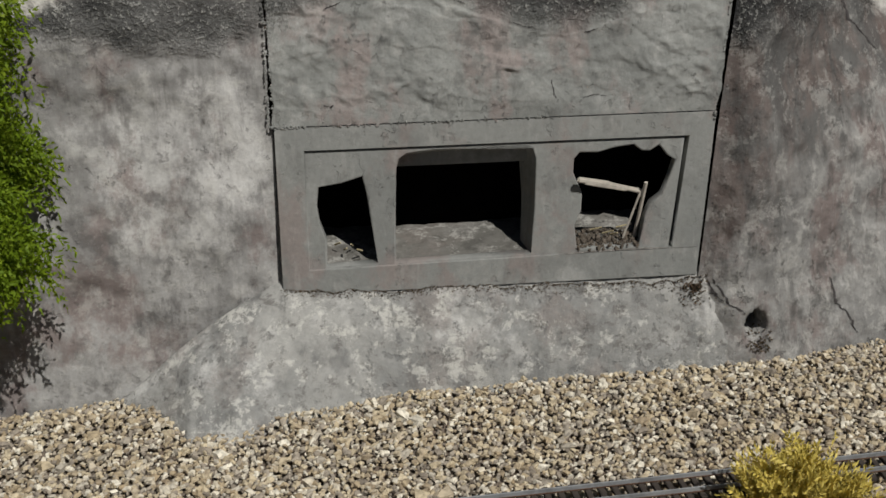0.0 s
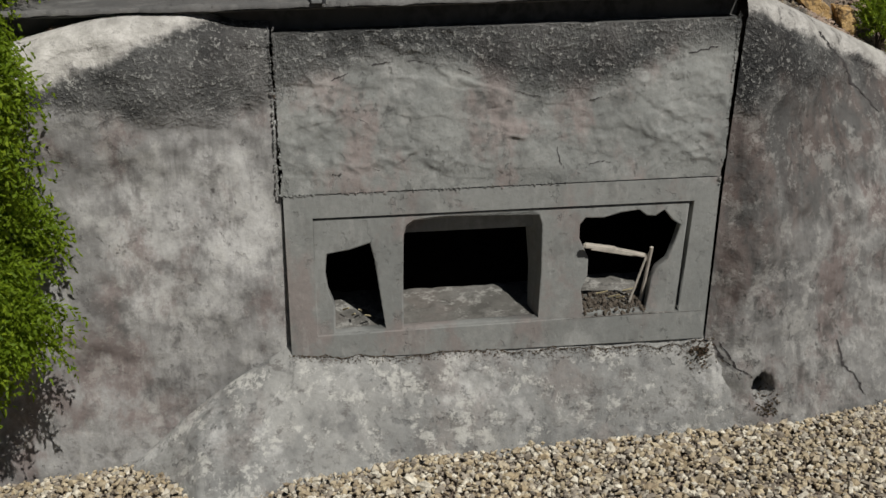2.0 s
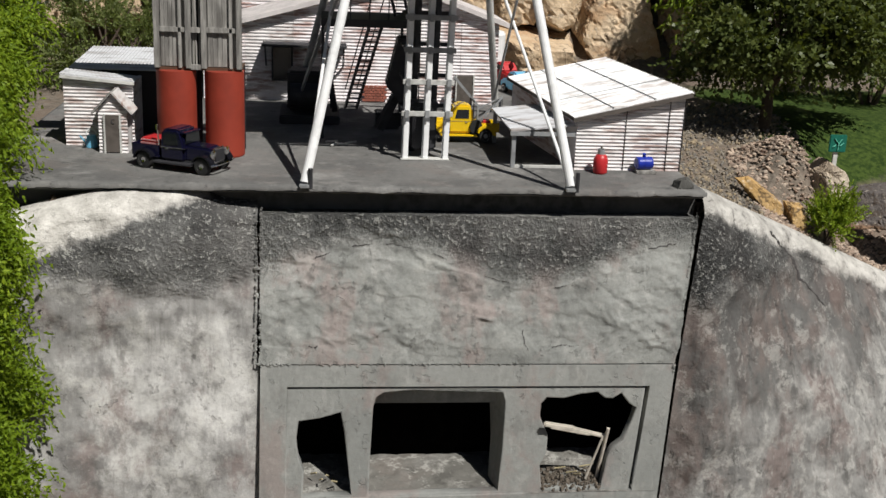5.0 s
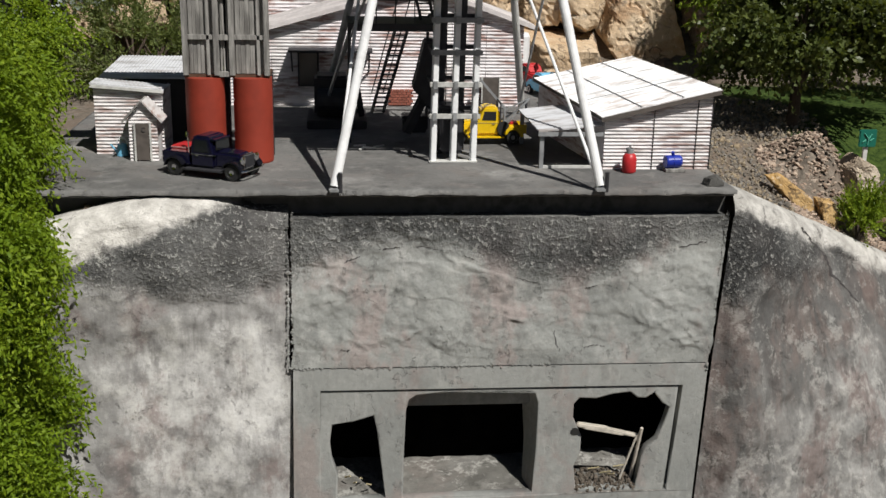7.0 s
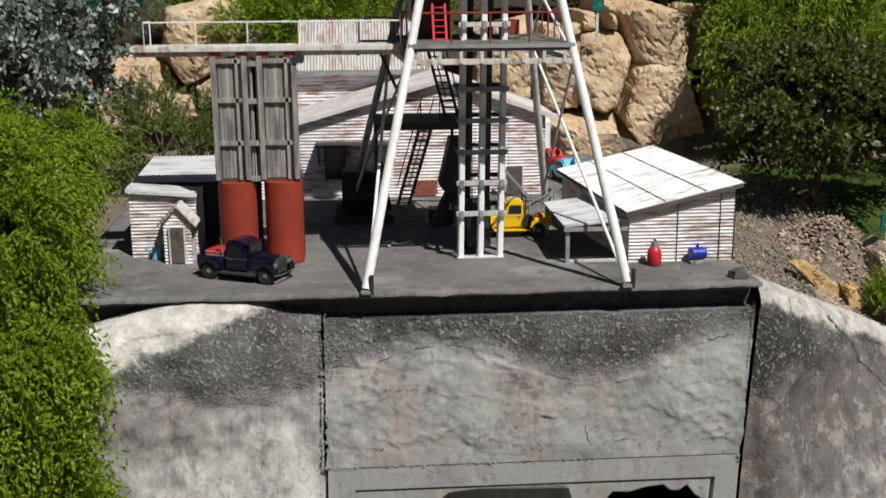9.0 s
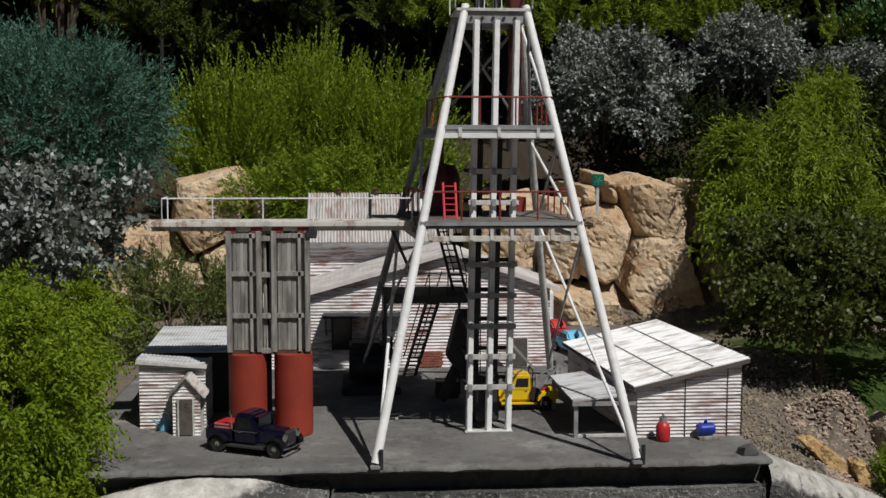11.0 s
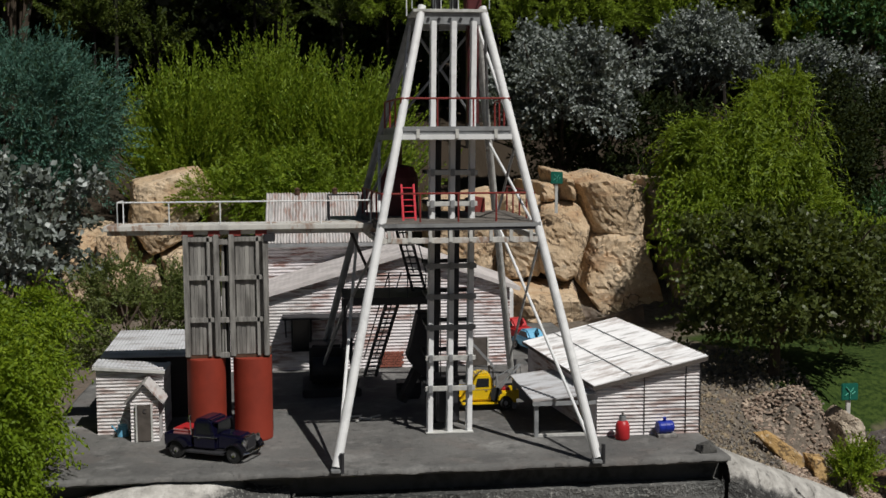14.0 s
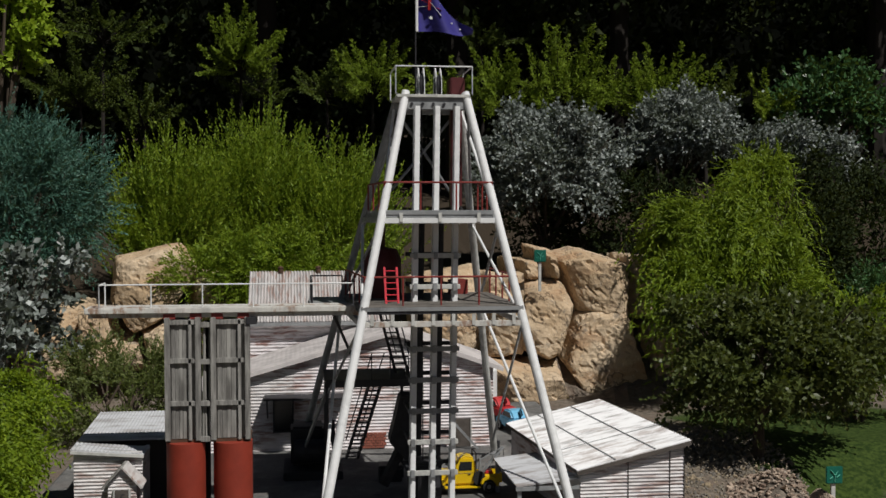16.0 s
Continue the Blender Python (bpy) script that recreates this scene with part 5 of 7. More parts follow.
# ---- sheds ----
def hut():
    t = thing("corrugated_hut", "small white corrugated iron hut with a low roof", "hut", (-0.58, 0.6, 1.0))
    part("front_wall", corrugated(lambda z: (-0.662, -0.495), 1.0, 1.168, 0.44), M_SHEET, t)
    part("side_wall", box((-0.503, 0.45, 1.0), (-0.495, 0.58, 1.157)), M_SHEET, t)
    part("side_wall", box((-0.662, 0.45, 1.0), (-0.655, 0.58, 1.165)), M_SHEET, t)
    part("back_wall", box((-0.655, 0.57, 1.0), (-0.503, 0.578, 1.155)), M_SHEET, t)
    part("roof", ribbed_roof((-0.668, 0.430, 1.176), (-0.490, 0.430, 1.160), (-0.487, 0.53, 1.158), (-0.672, 0.53, 1.174), 18, 0.0008), M_ROOF_DULL, t)
    part("fascia", beam((-0.668, 0.429, 1.172), (-0.490, 0.429, 1.158), 0.003, 0.007), M_OFFWHITE, t)
    up = thing("iron_lean_to", "low shed with a pale corrugated iron roof beside the timber bins", "shed", (-0.52, 0.75, 1.0))
    # The shadow under the roof edge is given by this wall's dark colour.
    part("front_wall", box((-0.672, 0.605, 1.0), (-0.41, 0.612, 1.165)), M_SEAM_SHADE, up, "front wall with its shade put into a dark colour")
    part("wall", box((-0.672, 0.612, 1.0), (-0.665, 0.90, 1.166)), M_SHEET, up)
    part("wall", box((-0.417, 0.612, 1.0), (-0.41, 0.90, 1.166)), M_SHEET, up)
    part("roof", ribbed_roof((-0.678, 0.585, 1.168), (-0.402, 0.585, 1.168), (-0.402, 0.92, 1.184), (-0.678, 0.92, 1.184), 30, 0.0008), M_ROOF_DULL, up)


hut()


def outhouse():
    t = thing("outhouse", "tiny white weatherboard outhouse with a dark plank door", "outhouse", (-0.531, 0.38, 1.0))
    x0, x1, y0, y1 = -0.566, -0.498, 0.358, 0.425
    part("front_wall", corrugated(lambda z: (x0, x1) if z < 1.106 else (x0 + (z - 1.106) * 0.92, x1 - (z - 1.106) * 0.92), 1.0, 1.140, y0, 0.0085, 0.0012), M_SHEET, t)
    part("side_wall", box((x0, y0 + 0.008, 1.0), (x0 + 0.005, y1, 1.106)), M_SHEET, t)
    part("side_wall", box((x1 - 0.005, y0 + 0.008, 1.0), (x1, y1, 1.106)), M_SHEET, t)
    part("back_wall", box((x0 + 0.005, y1 - 0.005, 1.0), (x1 - 0.005, y1, 1.106)), M_SHEET, t)
    xm = (x0 + x1) / 2
    part("roof_slope", ribbed_roof((x1 + 0.012, y0 - 0.012, 1.095), (x1 + 0.012, y1 + 0.006, 1.095), (xm, y1 + 0.006, 1.146), (xm, y0 - 0.012, 1.146), 6, 0.001), M_ROOF_V, t)
    part("roof_slope", ribbed_roof((xm, y0 - 0.012, 1.146), (xm, y1 + 0.006, 1.146), (x0 - 0.012, y1 + 0.006, 1.095), (x0 - 0.012, y0 - 0.012, 1.095), 6, 0.001), M_TIMBER, t)
    door = part("door", box((-0.549, y0 - 0.006, 1.002), (-0.516, y0 - 0.001, 1.092), 0.001), M_DOOR, t, "dark brown plank door with a crescent cut")
    pts = [(-0.530 + 0.006 * math.cos(a), 1.078 + 0.006 * math.sin(a)) for a in np.linspace(0.8, 5.2, 9)] + [(-0.528 + 0.0042 * math.cos(a), 1.078 + 0.0048 * math.sin(a)) for a in np.linspace(5.0, 1.0, 7)]
    part("crescent", prism(pts, y0 - 0.0075, y0 - 0.006), M_SEAM_SHADE, door)
    for x in (-0.5515, -0.5145):
        part("frame", box((x - 0.002, y0 - 0.008, 1.0), (x + 0.002, y0 - 0.001, 1.095)), M_OFFWHITE, door)


outhouse()


def right_shed():
    t = thing("corrugated_shed", "white corrugated iron shed with a sloping streaky roof", "shed", (0.716, 0.6, 1.0))
    x0, x1, yf, yb = 0.583, 0.849, 0.258, 0.80

    def ends(a, b):
        def f(z):
            top = a + 0.0
            lo = x0 + max(0, (z - 1.128) / 0.062) * (x1 - x0)
            return (min(max(lo, a), b - 0.0005), b)
        return f
    cuts = (0.583, 0.705, 0.812, 0.849)
    for a, b in zip(cuts, cuts[1:]):
        ztop = 1.128 + 0.062 * (b - x0) / (x1 - x0)
        part("wall_sheet", corrugated(ends(a + 0.001, b - 0.001), 1.0, ztop, yf), M_SHEET, t)
        part("seam", box((b - 0.0006, yf - 0.003, 1.0), (b + 0.0006, yf + 0.004, ztop)), M_SEAM_SHADE, t)
    def slant(bm):
        for v in bm.verts:
            v.co.x -= 0.128 * (v.co.y - yf)
        return bm
    part("left_wall", slant(box((x0, yf + 0.009, 1.0), (x0 + 0.007, yb, 1.126))), M_SHEET_RUST, t)
    part("right_wall", slant(box((x1 - 0.007, yf + 0.009, 1.0), (x1, yb, 1.186))), M_SHEET, t)
    part("back_wall", slant(prism([(x0 + 0.007, 1.0), (x1 - 0.007, 1.0), (x1 - 0.007, 1.184), (x0 + 0.007, 1.126)], yb - 0.007, yb)), M_SHEET, t)
    ra, rb = x0 - 0.012, x1 + 0.012
    part("roof", slant(ribbed_roof((ra, yb + 0.01, 1.142), (ra, yf - 0.014, 1.128), (rb, yf - 0.014, 1.196), (rb, yb + 0.03, 1.204), 40, 0.0012)), M_ROOF, t)
    for k in (0.33, 0.68):
        x = ra + (rb - ra) * k
        part("seam", slant(beam((x, yf - 0.014, 1.134 + 0.068 * k), (x, yb + 0.015, 1.147 + 0.063 * k), 0.0022, 0.002)), M_GREYSTEEL, t)
    for y in (yf + 0.17, yf + 0.36):
        part("lap", slant(beam((ra, y, 1.1385), (rb, y, 1.2045), 0.0018, 0.0015)), M_GREYSTEEL, t)
    part("barge_board", beam((ra, yf - 0.016, 1.124), (rb, yf - 0.016, 1.192), 0.003, 0.010), M_DOOR, t)
    part("barge_board", slant(beam((ra - 0.0015, yf - 0.014, 1.127), (ra - 0.0015, yb + 0.01, 1.141), 0.002, 0.008)), M_DOOR, t)
    part("ridge_cap", slant(beam((rb + 0.0015, yf - 0.014, 1.196), (rb + 0.0015, yb + 0.03, 1.204), 0.002, 0.008)), M_DOOR, t)
    l = thing("lean_to_awning", "low awning with a worn boarded roof on thin posts", "awning", (0.5, 0.4, 1.0))
    part("roof", ribbed_roof((0.424, 0.59, 1.088), (0.424, 0.262, 1.090), (0.582, 0.262, 1.106), (0.582, 0.59, 1.106), 16, 0.001), M_ROOF_DULL, l, "worn white iron sheet")
    part("edge_board", box((0.422, 0.259, 1.081), (0.582, 0.264, 1.091)), M_GREYSTEEL, l)
    for x, y in ((0.433, 0.272), (0.433, 0.58)):
        part("post", box((x - 0.005, y - 0.005, 1.0), (x + 0.005, y + 0.005, 1.088)), M_GREYSTEEL, l)
    part("sill", box((0.43, 0.268, 1.0), (0.58, 0.278, 1.006)), M_OFFWHITE, l)


right_shed()


def mill():
    t = thing("mill_building", "long rusty white corrugated iron mill with a low gabled front", "building", (0.15, 1.5, 1.0))
    y = 1.20
    x0, xa, x1 = -0.40, 0.20, 0.53
    zl, za, zr = 1.206, 1.372, 1.262

    def top(x):
        return zl + (za - zl) * (x - x0) / (xa - x0) if x < xa else za + (zr - za) * (x - xa) / (x1 - xa)

    def ends(a, b):
        def f(z):
            p = a
            while p < b - 0.002 and top(p) < z:
                p += 0.002
            q = b
            while q > p + 0.002 and top(q) < z:
                q -= 0.002
            return (p, q)
        return f
    cuts = [x0, -0.27, -0.12, 0.04, 0.20, 0.30, 0.41, x1]
    for k, (a, b) in enumerate(zip(cuts, cuts[1:])):
        part("wall_sheet", corrugated(ends(a, b - 0.001), 1.0, max(top(a), top(b)) - 0.001, y + 0.0012 * (k % 2), 0.0105, 0.0014, 4), M_SHEET_RUST if k % 3 != 1 else M_SHEET, t)
    part("right_wall", box((x1 - 0.008, y + 0.01, 1.0), (x1, 1.62, zr)), M_SHEET, t)
    part("left_wall", box((x0, y + 0.01, 1.0), (x0 + 0.008, 1.62, zl)), M_SHEET, t)
    part("roof_slope", ribbed_roof((x0 - 0.03, y - 0.018, zl), (xa, y - 0.018, za + 0.010), (xa, 1.60, za + 0.010), (x0 - 0.03, 1.60, zl), 40, 0.0002, 0.004), M_GABLE, t)
    part("roof_slope", ribbed_roof((xa, y - 0.018, za + 0.010), (x1 + 0.03, y - 0.018, zr - 0.005), (x1 + 0.03, 1.60, zr - 0.005), (xa, 1.60, za + 0.010), 30, 0.0002, 0.004), M_GABLE, t)
    part("barge_board", beam((x0 - 0.03, y - 0.021, zl - 0.004), (xa, y - 0.021, za + 0.006), 0.003, 0.012), M_GABLE, t)
    part("barge_board", beam((xa, y - 0.021, za + 0.006), (x1 + 0.03, y - 0.021, zr - 0.009), 0.003, 0.012), M_GABLE, t)
    w = part("window", box((-0.184, y - 0.014, 1.066), (-0.126, y - 0.003, 1.168), 0.001), M_GLASS, t, "black shuttered window")
    for a, b in (((-0.188, 1.063), (-0.122, 1.067)), ((-0.188, 1.167), (-0.122, 1.171)), ((-0.188, 1.067), (-0.183, 1.167)), ((-0.127, 1.067), (-0.122, 1.167))):
        part("frame", box((a[0], y - 0.017, a[1]), (b[0], y - 0.004, b[1])), M_DARKSTEEL, w)
    d = part("door", box((0.400, y - 0.010, 1.0), (0.452, y - 0.003, 1.092), 0.001), M_DOOR, t, "dark plank door")
    part("frame", box((0.396, y - 0.013, 1.0), (0.400, y - 0.002, 1.096)), M_OFFWHITE, d)
    part("frame", box((0.452, y - 0.013, 1.0), (0.456, y - 0.002, 1.096)), M_OFFWHITE, d)
    aw = part("awning", box((-0.215, 1.105, 1.178), (0.045, y - 0.004, 1.184)), M_DARKSTEEL, t, "dark flat awning over the machines")
    for x in (-0.205, 0.035):
        part("bracket", beam((x, 1.115, 1.178), (x, y - 0.004, 1.11), 0.005, 0.005), M_DARKSTEEL, aw)
    part("brace", beam((0.385, y - 0.05, 1.095), (0.470, y - 0.05, 1.0), 0.010, 0.008), M_GREYSTEEL, t)
    for r in range(6):
        for k in range(5):
            bx = 0.098 + 0.0145 * k + (0.007 if r % 2 else 0)
            part("brick", box((bx, y - 0.012, 1.004 + 0.0085 * r), (bx + 0.0130, y - 0.002, 1.0112 + 0.0085 * r)), M_BRICK, t)
    b = thing("mill_rear_block", "taller rusty corrugated iron block with a pale ribbed roof", "building", (0.0, 1.75, 1.0))
    part("front_wall", corrugated(lambda z: (-0.34, 0.20), 1.0, 1.372, 1.62, 0.0125, 0.0012, 4), M_SHEET_RUST, b)
    part("side_wall", box((0.192, 1.63, 1.0), (0.20, 2.0, 1.37)), M_SHEET, b)
    part("side_wall", box((-0.34, 1.63, 1.0), (-0.332, 2.0, 1.37)), M_SHEET, b)
    part("back_wall", box((-0.332, 1.99, 1.0), (0.192, 2.0, 1.40)), M_SHEET, b)
    roof = part("roof", ribbed_roof((-0.285, 1.59, 1.378), (0.22, 1.59, 1.378), (0.22, 1.84, 1.545), (-0.285, 1.84, 1.545), 46, 0.003), M_ROOF_V, b)
    part("gutter", box((-0.29, 1.582, 1.366), (0.225, 1.592, 1.378)), M_GREYSTEEL, b)
    for x in (-0.17, -0.03):
        part("vent", lathe([(0, 0), (0.010, 0), (0.010, 0.022), (0.013, 0.022), (0.0, 0.03)], 12, None, pose(x, 1.83, 1.54)), M_RUST, roof)


mill()


# ---- plants, rocks and the railway ----
def rock_wall():
    """Outlines (x, z) of the stacked stones, and how far back each face stands."""
    right = (([(0.885, 1.445), (1.035, 1.465), (1.098, 1.32), (1.048, 1.149), (0.995, 1.12), (0.872, 1.175)], 2.30),
             ([(1.055, 1.555), (1.16, 1.585), (1.362, 1.53), (1.33, 1.335), (1.116, 1.345)], 2.34),
             ([(1.112, 1.325), (1.325, 1.322), (1.44, 0.97), (1.18, 0.94), (1.055, 1.125)], 2.30),
             ([(0.70, 1.115), (1.005, 1.085), (1.045, 0.96), (0.70, 0.94)], 2.14),
             ([(0.70, 1.50), (0.862, 1.49), (0.855, 1.165), (0.70, 1.15)], 2.36))
    behind = (([(0.42, 1.47), (0.69, 1.52), (0.69, 1.16), (0.42, 1.12)], 2.40), ([(1.36, 1.58), (1.72, 1.52), (1.70, 1.28), (1.36, 1.30)], 2.40),
              ([(1.46, 1.26), (1.80, 1.26), (1.84, 0.95), (1.46, 0.93)], 2.36), ([(0.96, 1.60), (1.04, 1.58), (1.05, 1.47), (0.98, 1.48)], 2.38), ([(0.86, 1.56), (0.96, 1.55), (0.97, 1.48), (0.87, 1.47)], 2.44))
    left = (([(-0.86, 1.565), (-0.655, 1.612), (-0.56, 1.50), (-0.66, 1.34), (-0.80, 1.275), (-0.882, 1.395)], 2.30),
            ([(-1.0, 1.365), (-0.895, 1.362), (-0.862, 1.26), (-0.985, 1.25)], 2.28), ([(-0.757, 1.275), (-0.64, 1.33), (-0.56, 1.13), (-0.73, 1.125)], 2.26),
            ([(-1.02, 1.245), (-0.784, 1.242), (-0.752, 1.12), (-1.0, 1.10)], 2.24), ([(-0.55, 1.50), (-0.26, 1.46), (-0.24, 1.14), (-0.56, 1.16)], 2.38), ([(-1.30, 1.36), (-1.02, 1.36), (-1.04, 1.10), (-1.30, 1.08)], 2.30))
    k = 0
    for outline, y in right + behind + left:
        k += 1
        rock((0, y + 0.17, 0), outline, 0.34, 3.7 * k + 1, M_SANDSTONE, "rough split tan sandstone block in the garden retaining wall", "retaining wall boulders")
    rock((1.415, 0.60, 0.905), [(-0.045, -0.06), (-0.04, 0.02), (-0.01, 0.05), (0.03, 0.02), (0.05, -0.06)], 0.12, 91, M_CONGLOMERATE, "pale pebbly rock at the end of the mulch mound", "path rocks", 1.3)
    rock((1.55, 0.60, 0.83), [(-0.10, -0.06), (-0.07, 0.045), (0.08, 0.06), (0.15, -0.06)], 0.14, 96, M_GREYROCK, "dark grey rock in the bark mulch", "path rocks")
    rock((1.165, 0.44, 0.878), [(-0.085, 0.058), (-0.055, 0.064), (0.035, 0.0), (0.06, -0.04), (0.005, -0.036)], 0.05, 101, M_OCHRE, "flat ochre stone on edge along the path", "path rocks")
    rock((1.245, 0.43, 0.84), [(-0.03, 0.035), (0.015, 0.03), (0.03, -0.03), (-0.008, -0.035)], 0.05, 107, M_OCHRE, "small ochre stone beside the wall top", "path rocks")
    rock((0.806, 0.085, 1.009), [(-0.02, -0.012), (-0.014, 0.008), (0.004, 0.014), (0.020, 0.004), (0.022, -0.012)], 0.03, 55, M_PEBBLE, "small dark grey pebble lying on the slab", "pebble")


rock_wall()


def path_gravel():
    rr = random.Random(8)
    places, chips = [], []
    for _ in range(16000):
        x, y = rr.uniform(0.86, 1.75), rr.uniform(0.05, 1.5)
        if y < step_y(x) + 0.05:
            continue
        mound = ((x - 1.315) / 0.17) ** 2 + ((y - 0.64) / 0.20) ** 2 < 1 + 0.2 * math.sin(40 * x)
        bark = x > 1.12 and y < step_y(x) + 0.24 + 0.05 * math.sin(9 * x) or x > 1.36 and y < 0.62 + 0.5 * (x - 1.36)
        if x > 1.5 and not bark or not (bark or mound) and rr.random() < 0.45:
            continue
        (chips if bark or mound else places).append((x, y, upper_z(x, y) + 0.003 + 0.003 * rr.random()))
    stones("path_gravel", places, 0.0072, M_GREYGRAVEL, "grey gravel beside the cement slab", "gravel")
    stones("bark_mulch", chips, 0.0105, M_MULCH, "brown bark chips heaped round the small shrub", "mulch", 0.35)


path_gravel()


def track():
    t = thing("garden_railway_track", "narrow gauge model railway track with dark sleepers", "railway track", (0.6, -0.53, 0.03))
    a, b = Vector((-0.5, -0.655, 0.030)), Vector((2.0, -0.50, 0.030))
    d = (b - a).normalized()
    s = Vector((-d.y, d.x, 0))
    for k in (-1, 1):
        o = s * 0.0225 * k
        rail = part("rail", beam(a + o + Vector((0, 0, 0.012)), b + o + Vector((0, 0, 0.012)), 0.0035, 0.009), M_GREYSTEEL, t)
        part("rail_foot", beam(a + o + Vector((0, 0, 0.0075)), b + o + Vector((0, 0, 0.0075)), 0.007, 0.002), M_RUST, rail)
    n = int((b - a).length / 0.0265)
    me = None
    for k in range(n):
        p = a + d * 0.0265 * (k + 0.5)
        if me is None:
            bm = box((-0.006, -0.042, -0.003), (0.006, 0.042, 0.006), 0.001)
            ob = link_mesh("sleeper", bm, M_TIE, t)
            me = ob.data
        else:
            ob = new("sleeper", me)
            ob.parent = t
        ob.matrix_basis = Matrix.Translation(p - t.location) @ Matrix.Rotation(math.atan2(d.y, d.x), 4, "Z")


track()


def plants():
    gold = "dense golden-green feathery conifer hedge beside the wall"
    hedge = (((-0.930, -0.27, 0.46), (0.13, 0.20, 0.13), 0), ((-0.880, -0.28, 0.60), (0.14, 0.22, 0.20), 0), ((-0.885, -0.26, 0.92), (0.15, 0.24, 0.16), 0), ((-0.905, -0.10, 1.14), (0.16, 0.26, 0.17), 0), ((-1.01, 0.28, 1.23), (0.20, 0.28, 0.17), 0.95))
    for c, r, z in hedge:
        shrub("conifer_hedge", gold, "hedge", (c[0], c[1], z), ((c[0] + 0.055, c[1], c[2]), r), 1950, 4, 0.080, (0.0110, 0.0027), L_GOLD, 0.60, 0.05, 0.5, 4, 0.70, 0.7, -0.95, 0.012, "conifer hedge", 215, 1.0, 0.20, None, 10)
    shrub("low_shrub", "dull olive-green low shrub before the rocks", "shrub", (-0.76, 1.7, 0.95), ((-0.70, 1.75, 1.08), (0.34, 0.24, 0.20)), 1500, 20, 0.09, (0.012, 0.003), L_OLIVE, 0.2, 0.6, 0.5, 5, 0.5, 0.4, -0.8, 0.012, "", 90, 1.0)
    shrub("blue_shrub", "large blue-green fine-leaved shrub", "shrub", (-1.45, 2.7, 1.2), ((-1.48, 2.65, 1.80), (0.50, 0.40, 0.33)), 3600, 27, 0.16, (0.020, 0.0030), L_BLUE, 0.12, 0.6, 0.4, 7, 0.6, 0.3, -0.8, 0.02, "", 260, 1.0, 0.45)
    shrub("silver_shrub", "silver-grey leaved shrub at the hedge's back", "shrub", (-1.30, 2.0, 0.95), ((-1.24, 2.0, 1.40), (0.30, 0.26, 0.24)), 800, 10, 0.09, (0.028, 0.0105), L_GREY, 0.1, 0.4, 0.9, 10, 0.5, 0.5, -0.8, 0.008, "", 46)
    for c, r, n in (((-0.70, 3.0, 1.62), (0.22, 0.24, 0.27), 1500), ((-0.30, 3.2, 1.72), (0.30, 0.26, 0.30), 1900), ((0.08, 3.1, 1.66), (0.24, 0.24, 0.30), 1500)):
        shrub("feathery_shrub", "bright green feathery upright shrub on the bank", "shrub", (c[0], c[1], 1.4), (c, r), n * 4 // 5, 28, 0.24, (0.021, 0.0042), L_BRIGHT, 0.05, 1.7, 0.4, 7, 0.15, 0.75, -0.75, 0.014, "feathery shrubs", n // 19, 0.7, 0.22)
    shrub("feathery_shrub", "bright green shrub trailing over the rocks", "shrub", (-0.20, 2.35, 1.1), ((-0.20, 2.33, 1.50), (0.34, 0.13, 0.14)), 1300, 26, 0.13, (0.016, 0.0032), L_BRIGHT, 0.3, 0.5, 0.45, 5, 0.4, 0.35, -0.7, 0.012, "", 60, 1.0)
    grey = "silver-leaved garden tree with a bare dark lower trunk"
    for b, c, r, n in (((1.10, 3.2, 1.40), (1.19, 3.2, 2.00), (0.33, 0.30, 0.33), 1700), ((1.90, 3.6, 1.6), (2.03, 3.6, 2.20), (0.26, 0.28, 0.19), 1300), ((2.50, 3.4, 1.6), (2.58, 3.4, 2.06), (0.28, 0.28, 0.15), 700)):
        shrub("silver_tree", grey, "tree", b, (c, r), n * 7 // 4, 11, 0.085, (0.019, 0.0074), L_GREY, 0.1, 0.3, 0.9, 10, 0.45, 0.45, -0.55, 0.014, "silver trees", 130, 0.0, 0.7, (b[0] + 0.05, b[1], b[2] + 0.16))
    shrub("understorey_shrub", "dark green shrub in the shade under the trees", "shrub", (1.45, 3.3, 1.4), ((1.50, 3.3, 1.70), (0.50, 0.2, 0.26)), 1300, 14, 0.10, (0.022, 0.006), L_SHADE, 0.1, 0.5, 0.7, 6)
    shrub("weeping_tree", "bright yellow-green feathery tree with drooping twigs", "tree", (1.75, 2.2, 0.95), ((1.88, 2.15, 1.86), (0.12, 0.14, 0.11)), 800, 8, 0.20, (0.020, 0.0032), L_WEEP, 1.5, 0.40, 0.5, 8, 0.55, 1.0, -0.9, 0.018, "", 30, 1.0, 0.26, None, 14, [((1.57, 2.15, 1.72), (0.14, 0.15, 0.14)), ((1.74, 2.0, 1.56), (0.20, 0.15, 0.15)), ((1.47, 1.93, 1.46), (0.09, 0.10, 0.10)), ((1.74, 2.02, 1.74), (0.10, 0.10, 0.10))])
    shrub("round_tree", "dark green small-leaved miniature tree on a short trunk", "tree", (1.37, 1.05, 0.90), ((1.44, 1.08, 1.30), (0.355, 0.30, 0.20)), 2500, 13, 0.09, (0.018, 0.0064), L_DARK, 0.2, 0.2, 0.8, 8, 0.4, 0.5, -0.75, 0.016, "", 130, 0.0, 0.8, (1.385, 1.06, 1.10))
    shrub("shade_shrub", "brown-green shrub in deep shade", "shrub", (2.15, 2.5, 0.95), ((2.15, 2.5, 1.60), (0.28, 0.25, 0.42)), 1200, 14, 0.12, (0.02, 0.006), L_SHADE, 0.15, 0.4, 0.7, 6)
